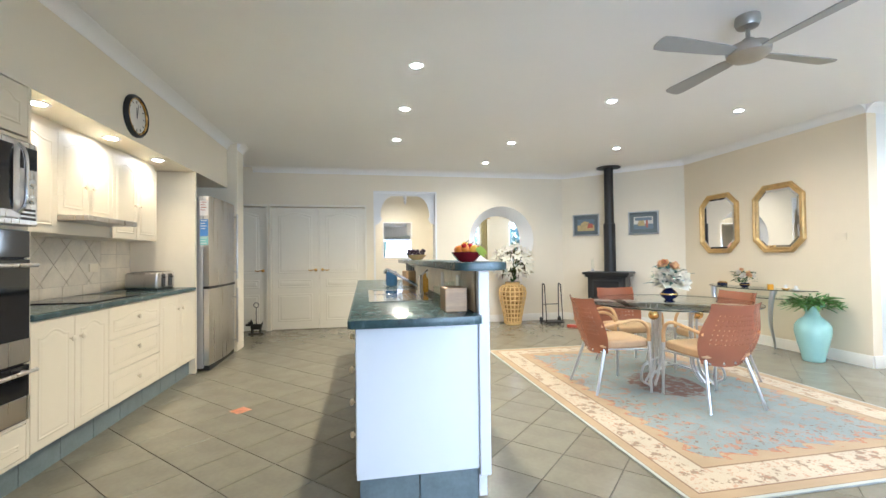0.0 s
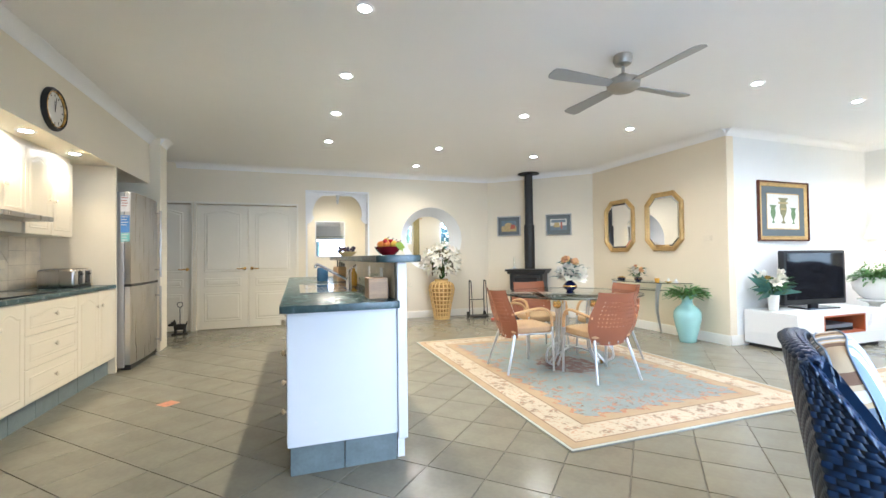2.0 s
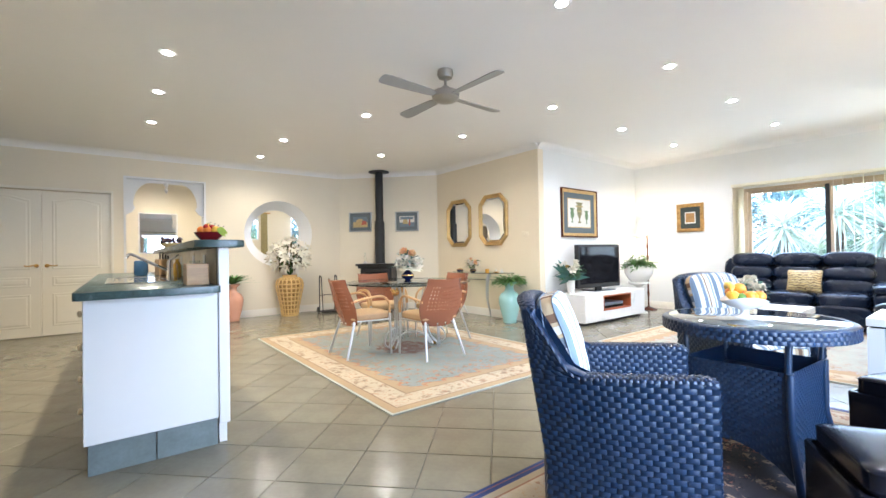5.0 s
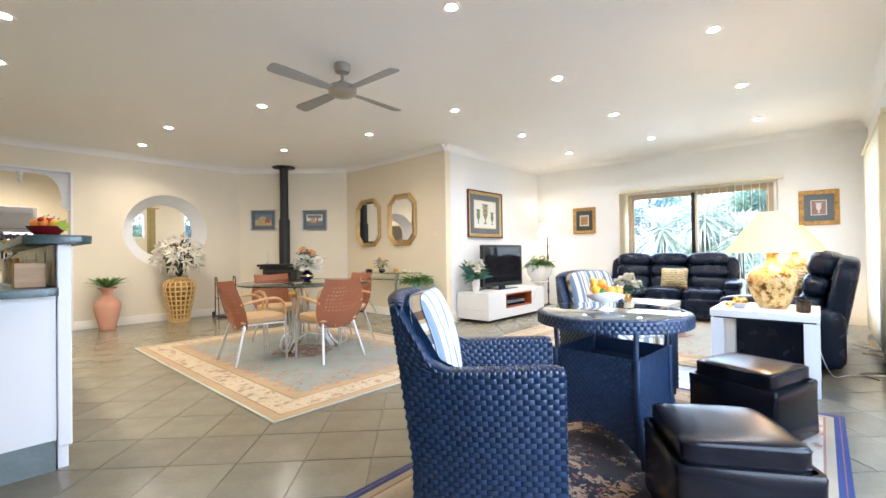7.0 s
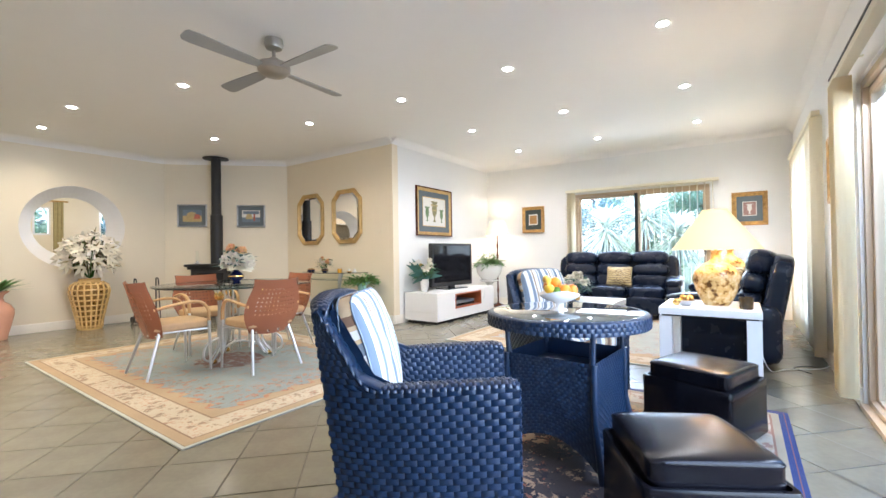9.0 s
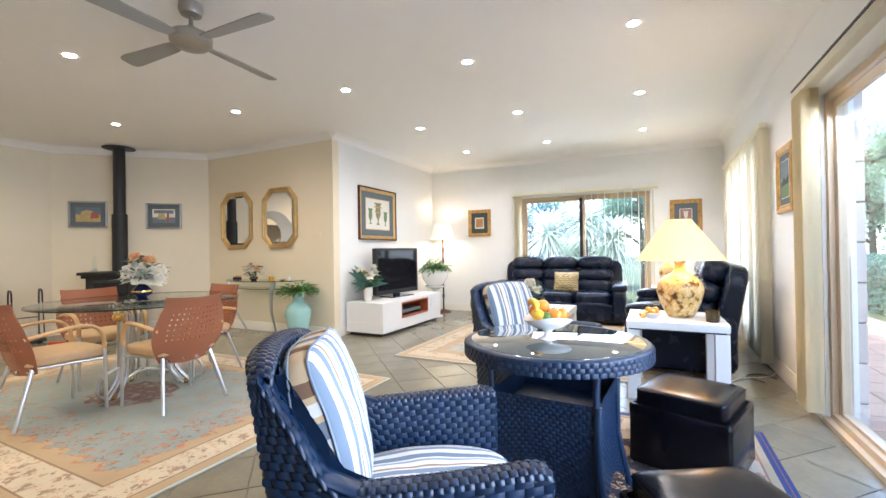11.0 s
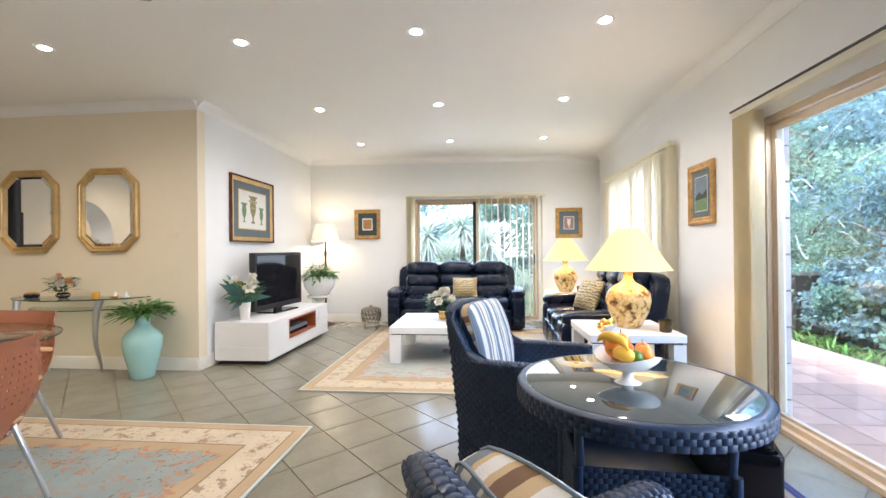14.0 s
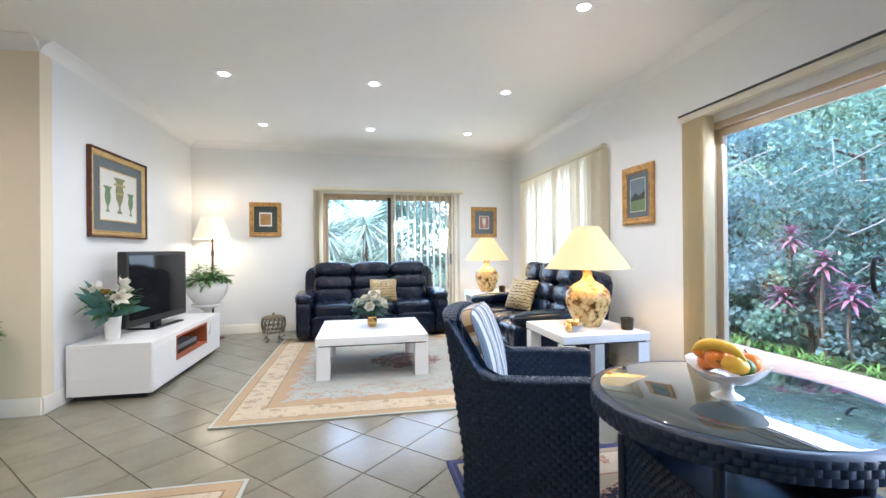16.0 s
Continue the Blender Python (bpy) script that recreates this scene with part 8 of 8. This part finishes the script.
part("mortar", bx(5.425, -0.83, -0.12, 5.70, -0.785, 2.28), M_grout, bp_)


def leaf_mesh(name, pts, sizes, aspect, material, parent=None, seed=1, droop=0.6):
    """Many small leaves, each two quads folded along the midrib, as one mesh."""
    r = np.random.default_rng(seed)
    n = len(pts)
    d = r.normal(size=(n, 3))
    d[:, 2] -= droop
    d /= np.linalg.norm(d, axis=1)[:, None]
    s = np.cross(d, r.normal(size=(n, 3)))
    s /= np.linalg.norm(s, axis=1)[:, None]
    up = np.cross(s, d)
    ln = sizes[:, None]
    hw = ln * aspect / 2
    P = [pts, pts + d * ln * 0.45 + s * hw + up * hw * 0.35, pts + d * ln, pts + d * ln * 0.45 - s * hw + up * hw * 0.35, pts + d * ln * 0.5]
    v = np.stack(P, 1).reshape(-1, 3)
    b = np.arange(n)[:, None] * 5
    f = np.concatenate([b + np.array([[0, 1, 4]]), b + np.array([[1, 2, 4]]), b + np.array([[2, 3, 4]]), b + np.array([[3, 0, 4]])], 0)
    me = bpy.data.meshes.new(name)
    me.from_pydata(v.tolist(), [], f.tolist())
    me.materials.append(material)
    o = new(name, me)
    if parent is not None:
        o.parent = parent
    return o


def tree(x, y, h, spread, leaves, leaf, size, seed, name="tree", label="leafy evergreen garden tree", low=0.15, limbs=9, aspect=0.5):
    r = random.Random(seed)
    t = thing(name, label, name.split("_")[-1], m=pose(x, y, -0.14), group="garden planting")
    tr = B()
    p = Vector((0, 0, 0))
    pts = [p.copy()]
    for k in range(6):
        p = p + Vector((r.uniform(-0.08, 0.08) * h / 6, r.uniform(-0.08, 0.08) * h / 6, h * 0.8 / 6))
        pts.append(p.copy())
    r0 = 0.02 * h + 0.01
    tube(tr, pts, [r0 * (1 - 0.13 * k) for k in range(7)], 8)
    tips = []
    for i in range(limbs):
        f = r.uniform(low, 1.0)
        b = pts[0].lerp(pts[-1], f)
        a = r.uniform(0, 2 * math.pi)
        l = spread * r.uniform(0.55, 1.05) * (1.15 - 0.5 * f)
        e = b + Vector((math.cos(a) * l, math.sin(a) * l, l * r.uniform(0.1, 0.6)))
        m_ = (b + e) / 2 + Vector((0, 0, 0.1 * l))
        tube(tr, [b, m_, e], [r0 * 0.45, r0 * 0.3, r0 * 0.1], 6)
        tips += [e, m_.lerp(e, 0.5), m_]
        for q in range(3):
            a2 = a + r.uniform(-0.9, 0.9)
            c = m_.lerp(e, r.uniform(0, 0.8))
            g = c + Vector((math.cos(a2), math.sin(a2), r.uniform(-0.1, 0.6))) * l * 0.45
            tube(tr, [c, g], [r0 * 0.18, r0 * 0.06], 5)
            tips.append(g)
    tips.append(pts[-1])
    part("trunk", tr, M_bark, t, smooth=60)
    nr = np.random.default_rng(seed)
    tp = np.array([list(v) for v in tips])
    idx = nr.integers(0, len(tp), leaves)
    pos = tp[idx] + nr.normal(size=(leaves, 3)) * np.array([0.16, 0.16, 0.12]) * spread
    pos[:, 2] = np.maximum(pos[:, 2], 0.05)
    leaf_mesh("crown", pos, size * nr.uniform(0.6, 1.3, leaves), aspect, leaf, t, seed)
    return t


G = [leaf_mat("tree_leaf_dark", (0.15, 0.24, 0.20), 0.7, 0.3, 0.45), leaf_mat("tree_leaf_mid", (0.20, 0.31, 0.23), 0.7, 0.3, 0.5), leaf_mat("tree_leaf_light", (0.28, 0.38, 0.25), 0.7, 0.3, 0.5), leaf_mat("tree_leaf_blue", (0.20, 0.30, 0.30), 0.7, 0.3, 0.45)]
# dense belt of trees behind, shrubs before it
for i in range(11):
    x = -1.5 + i * 1.75
    tree(x + rg.uniform(-0.4, 0.4), -7.2 + rg.uniform(-0.7, 0.7), rg.uniform(4.6, 6.2), 1.9, 7500, G[i % 4], 0.12, 100 + i, low=0.08, limbs=17)
for i in range(9):
    x = 0.5 + i * 1.3
    tree(x + rg.uniform(-0.3, 0.3), -5.2 + rg.uniform(-0.4, 0.4), rg.uniform(2.2, 3.6), 1.2, 6500, G[(i * 3 + 1) % 4], 0.085, 200 + i, low=0.05, limbs=14)
for i in range(12):
    x = 2.6 + i * 0.62
    if x > 8.8:
        break
    tree(x, -3.75 + rg.uniform(-0.25, 0.3), rg.uniform(0.7, 1.35), 0.55, 2300, G[(i * 2 + 3) % 4], 0.075, 300 + i, name="garden_shrub", label="low leafy garden shrub beside the patio", low=0.1, limbs=8, aspect=0.95)
# taller trees behind the belt
for i in range(11):
    tree(4.5 + 2.5 * i, -11.0 + rg.uniform(-0.8, 0.8), rg.uniform(7.0, 9.0), 3.0, 7000, G[(i * 3) % 4], 0.23, 600 + i, low=0.05, limbs=20)
# clipped hedge further along
nr = np.random.default_rng(5)
n = 14000
hp = np.stack([nr.uniform(8.9, 16, n), nr.uniform(-4.3, -3.2, n), nr.uniform(-0.1, 0.85, n)], 1)
k = nr.integers(0, 3, n)
hp[k == 0, 1] = -3.2 + nr.normal(size=(k == 0).sum()) * 0.03
hp[k == 1, 2] = 0.85 + nr.normal(size=(k == 1).sum()) * 0.03
hd = thing("hedge", "clipped green hedge along the patio edge", "hedge")
leaf_mesh("hedge_leaves", hp, nr.uniform(0.04, 0.07, n), 0.6, G[1], hd, 6)
# added solid dark box that fills the hedge behind its leaves
part("hedge_twigs", bx(9.0, -4.2, -0.14, 16, -3.3, 0.75), M_hedge_core, hd)
# bare grey stems through the shrubs
sm = B()
for i in range(46):
    x, y, z = rg.uniform(3.0, 9.5), rg.uniform(-4.6, -3.3), rg.uniform(0.1, 2.4)
    a, l = rg.uniform(0, 2 * math.pi), rg.uniform(0.4, 1.1)
    d = Vector((math.cos(a), math.sin(a) * 0.3, rg.uniform(-0.5, 0.9))) * l
    p0 = Vector((x, y, z))
    tube(sm, smooth_path([p0, p0 + d * 0.5 + Vector((0, 0, rg.uniform(-0.1, 0.1))), p0 + d], 4), 0.007, 5)
tagged(part("bare_twigs", sm, mat("grey_twig", (0.40, 0.38, 0.34), 0.9, noise_scale=20, noise_amt=0.3)), "bare grey twigs among the shrubs", "twigs", kind="stuff")
# purple cordylines
for i, (x, y, z) in enumerate(((6.95, -3.3, 1.35), (6.55, -3.25, 1.05), (6.25, -3.2, 0.72), (7.0, -3.2, 0.62), (5.7, -3.3, 0.8), (6.75, -3.45, 0.85))):
    t = thing("cordyline", "purple-leaved cordyline shrub beside the patio", "shrub", m=pose(x, y, -0.14), group="garden planting")
    part("stem", tube(B(), smooth_path([(0, 0, 0), (0.04, 0.02, z * 0.5), (0, 0.03, z)]), 0.018, 7), M_bark, t)
    bm = B()
    for q in range(36):
        a = q * 2.4
        e = -0.2 + 1.3 * q / 36
        d = Vector((math.cos(a), math.sin(a), e))
        leafquad(bm, (0, 0.03, z + 0.15 * q / 36), d, d.cross(Vector((0, 0, 1))), 0.23, 0.042, 0.45)
    part("leaves", bm, M_purple, t, recalc=False)
# strap grass along the patio
bm = B()
for i in range(620):
    x, y = rg.uniform(1.5, 9.0), rg.uniform(-3.25, -2.78)
    a = rg.uniform(0, 2 * math.pi)
    d = Vector((math.cos(a) * 0.6, math.sin(a) * 0.6, 1))
    leafquad(bm, (x, y, -0.14), d, d.cross(Vector((0, 0, 1))), rg.uniform(0.22, 0.45), 0.022, 0.5)
tagged(part("strap_grass", bm, leaf_mat("grass_blade", (0.14, 0.26, 0.06)), recalc=False), "tufts of strap-leaved grass", "grass", kind="stuff")
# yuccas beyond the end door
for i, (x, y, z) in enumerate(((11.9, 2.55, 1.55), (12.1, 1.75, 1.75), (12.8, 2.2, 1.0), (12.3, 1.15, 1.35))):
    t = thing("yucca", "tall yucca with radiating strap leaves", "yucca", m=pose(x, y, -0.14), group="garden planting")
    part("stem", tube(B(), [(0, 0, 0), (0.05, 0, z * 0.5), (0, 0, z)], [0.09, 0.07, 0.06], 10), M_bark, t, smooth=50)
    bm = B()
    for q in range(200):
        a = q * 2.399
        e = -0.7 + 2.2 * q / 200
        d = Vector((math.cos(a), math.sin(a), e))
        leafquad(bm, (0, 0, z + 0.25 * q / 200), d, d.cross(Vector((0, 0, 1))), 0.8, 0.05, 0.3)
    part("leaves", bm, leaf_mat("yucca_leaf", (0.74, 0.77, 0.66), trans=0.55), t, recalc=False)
for i in range(7):
    tree(16.5 + rg.uniform(-0.6, 0.8), -4.5 + i * 1.7, rg.uniform(3.6, 4.8), 1.5, 6500, G[(i + 2) % 4], 0.12, 400 + i, low=0.05, limbs=15)
for i in range(4):
    tree(2.9 + 1.0 * i, 13.2 + rg.uniform(-0.4, 0.4), rg.uniform(3.4, 4.2), 1.1, 4000, G[(i + 1) % 4], 0.11, 500 + i, low=0.05, limbs=13)

# ---- floor tiles ----
PITCH, U0, V0, GAP = 0.3385, 0.087, -0.150, 0.0055
floor = bpy.data.objects["floor"]
tile_bm = B()
h = (PITCH - GAP) / 2
prof = [(h, -0.006), (h, -0.0015), (h - 0.0015, 0.0)]
rings = [[tile_bm.verts.new((sx * r, sy * r, z)) for sx, sy in ((-1, -1), (1, -1), (1, 1), (-1, 1))] for r, z in prof]
for a, b in zip(rings, rings[1:]):
    for k in range(4):
        tile_bm.faces.new((a[k], a[(k + 1) % 4], b[(k + 1) % 4], b[k]))
tile_bm.faces.new(rings[-1])
bmesh.ops.rotate(tile_bm, matrix=Matrix.Rotation(radians(45), 3, "Z"), verts=tile_bm.verts)
tile_me = bpy.data.meshes.new("tile")
tile_bm.to_mesh(tile_me)
tile_me.materials.append(M_tile)
tv_, tf_ = [v.co.copy() for v in tile_bm.verts], [[v.index for v in f.verts] for f in tile_bm.faces]
tile_bm.free()
cells = []
for i in range(-25, 60):
    for j in range(-45, 45):
        u, v = U0 + (i + 0.5) * PITCH, V0 + (j + 0.5) * PITCH
        x, y = (u + v) / math.sqrt(2), (u - v) / math.sqrt(2)
        if -1.9 < x < 9.4 and -0.87 < y < 10.0 and not (x > 6.45 and y > 4.3) and not (x + y > 13.2) and not (x < -0.85 and y < 6.5):
            cells.append((x, y))
# the pieces nearest the walk stand alone, the rest are one mesh
cells.sort(key=lambda c: math.hypot(c[0] - 2.6, c[1] - 2.2))
fv_, ff_ = [], []
for n, (x, y) in enumerate(cells):
    if y < -0.40:
        r = PITCH / math.sqrt(2) - GAP
        cut = -0.64
        poly = [(x - r, y), (x, y - r), (x + r, y), (x, y + r)]
        out = []
        for p, q in zip(poly, poly[1:] + poly[:1]):
            if p[1] >= cut:
                out.append(p)
            if (p[1] >= cut) != (q[1] >= cut):
                f = (cut - p[1]) / (q[1] - p[1])
                out.append((p[0] + f * (q[0] - p[0]), cut))
        if len(out) > 2:
            b = len(fv_)
            fv_ += [(px, py, 0.0) for px, py in out]
            ff_ += [list(range(b, b + len(out)))]
    elif n < 320:
        o = new("tile", tile_me)
        o.parent = floor
        o.location = (x, y, 0)
    else:
        b = len(fv_)
        fv_ += [(c.x + x, c.y + y, c.z) for c in tv_]
        ff_ += [[q + b for q in f] for f in tf_]
rest = bpy.data.meshes.new("far_tiles")
rest.from_pydata(fv_, [], ff_)
rest.materials.append(M_tile)
o = new("far_tiles", rest)
o.parent = floor
tagged(o, kind="stuff")
st_ = thing("star_tile", "terracotta patterned inset floor tile", "floor tile")
part("inset", prism(B(), [(0.226 - 0.085, 4.248), (0.226, 4.248 - 0.085), (0.226 + 0.085, 4.248), (0.226, 4.248 + 0.085)], -0.004, 0.0012), mat("terracotta_motif", (0.42, 0.16, 0.08), 0.4, noise_scale=28, noise_amt=0.7), st_)
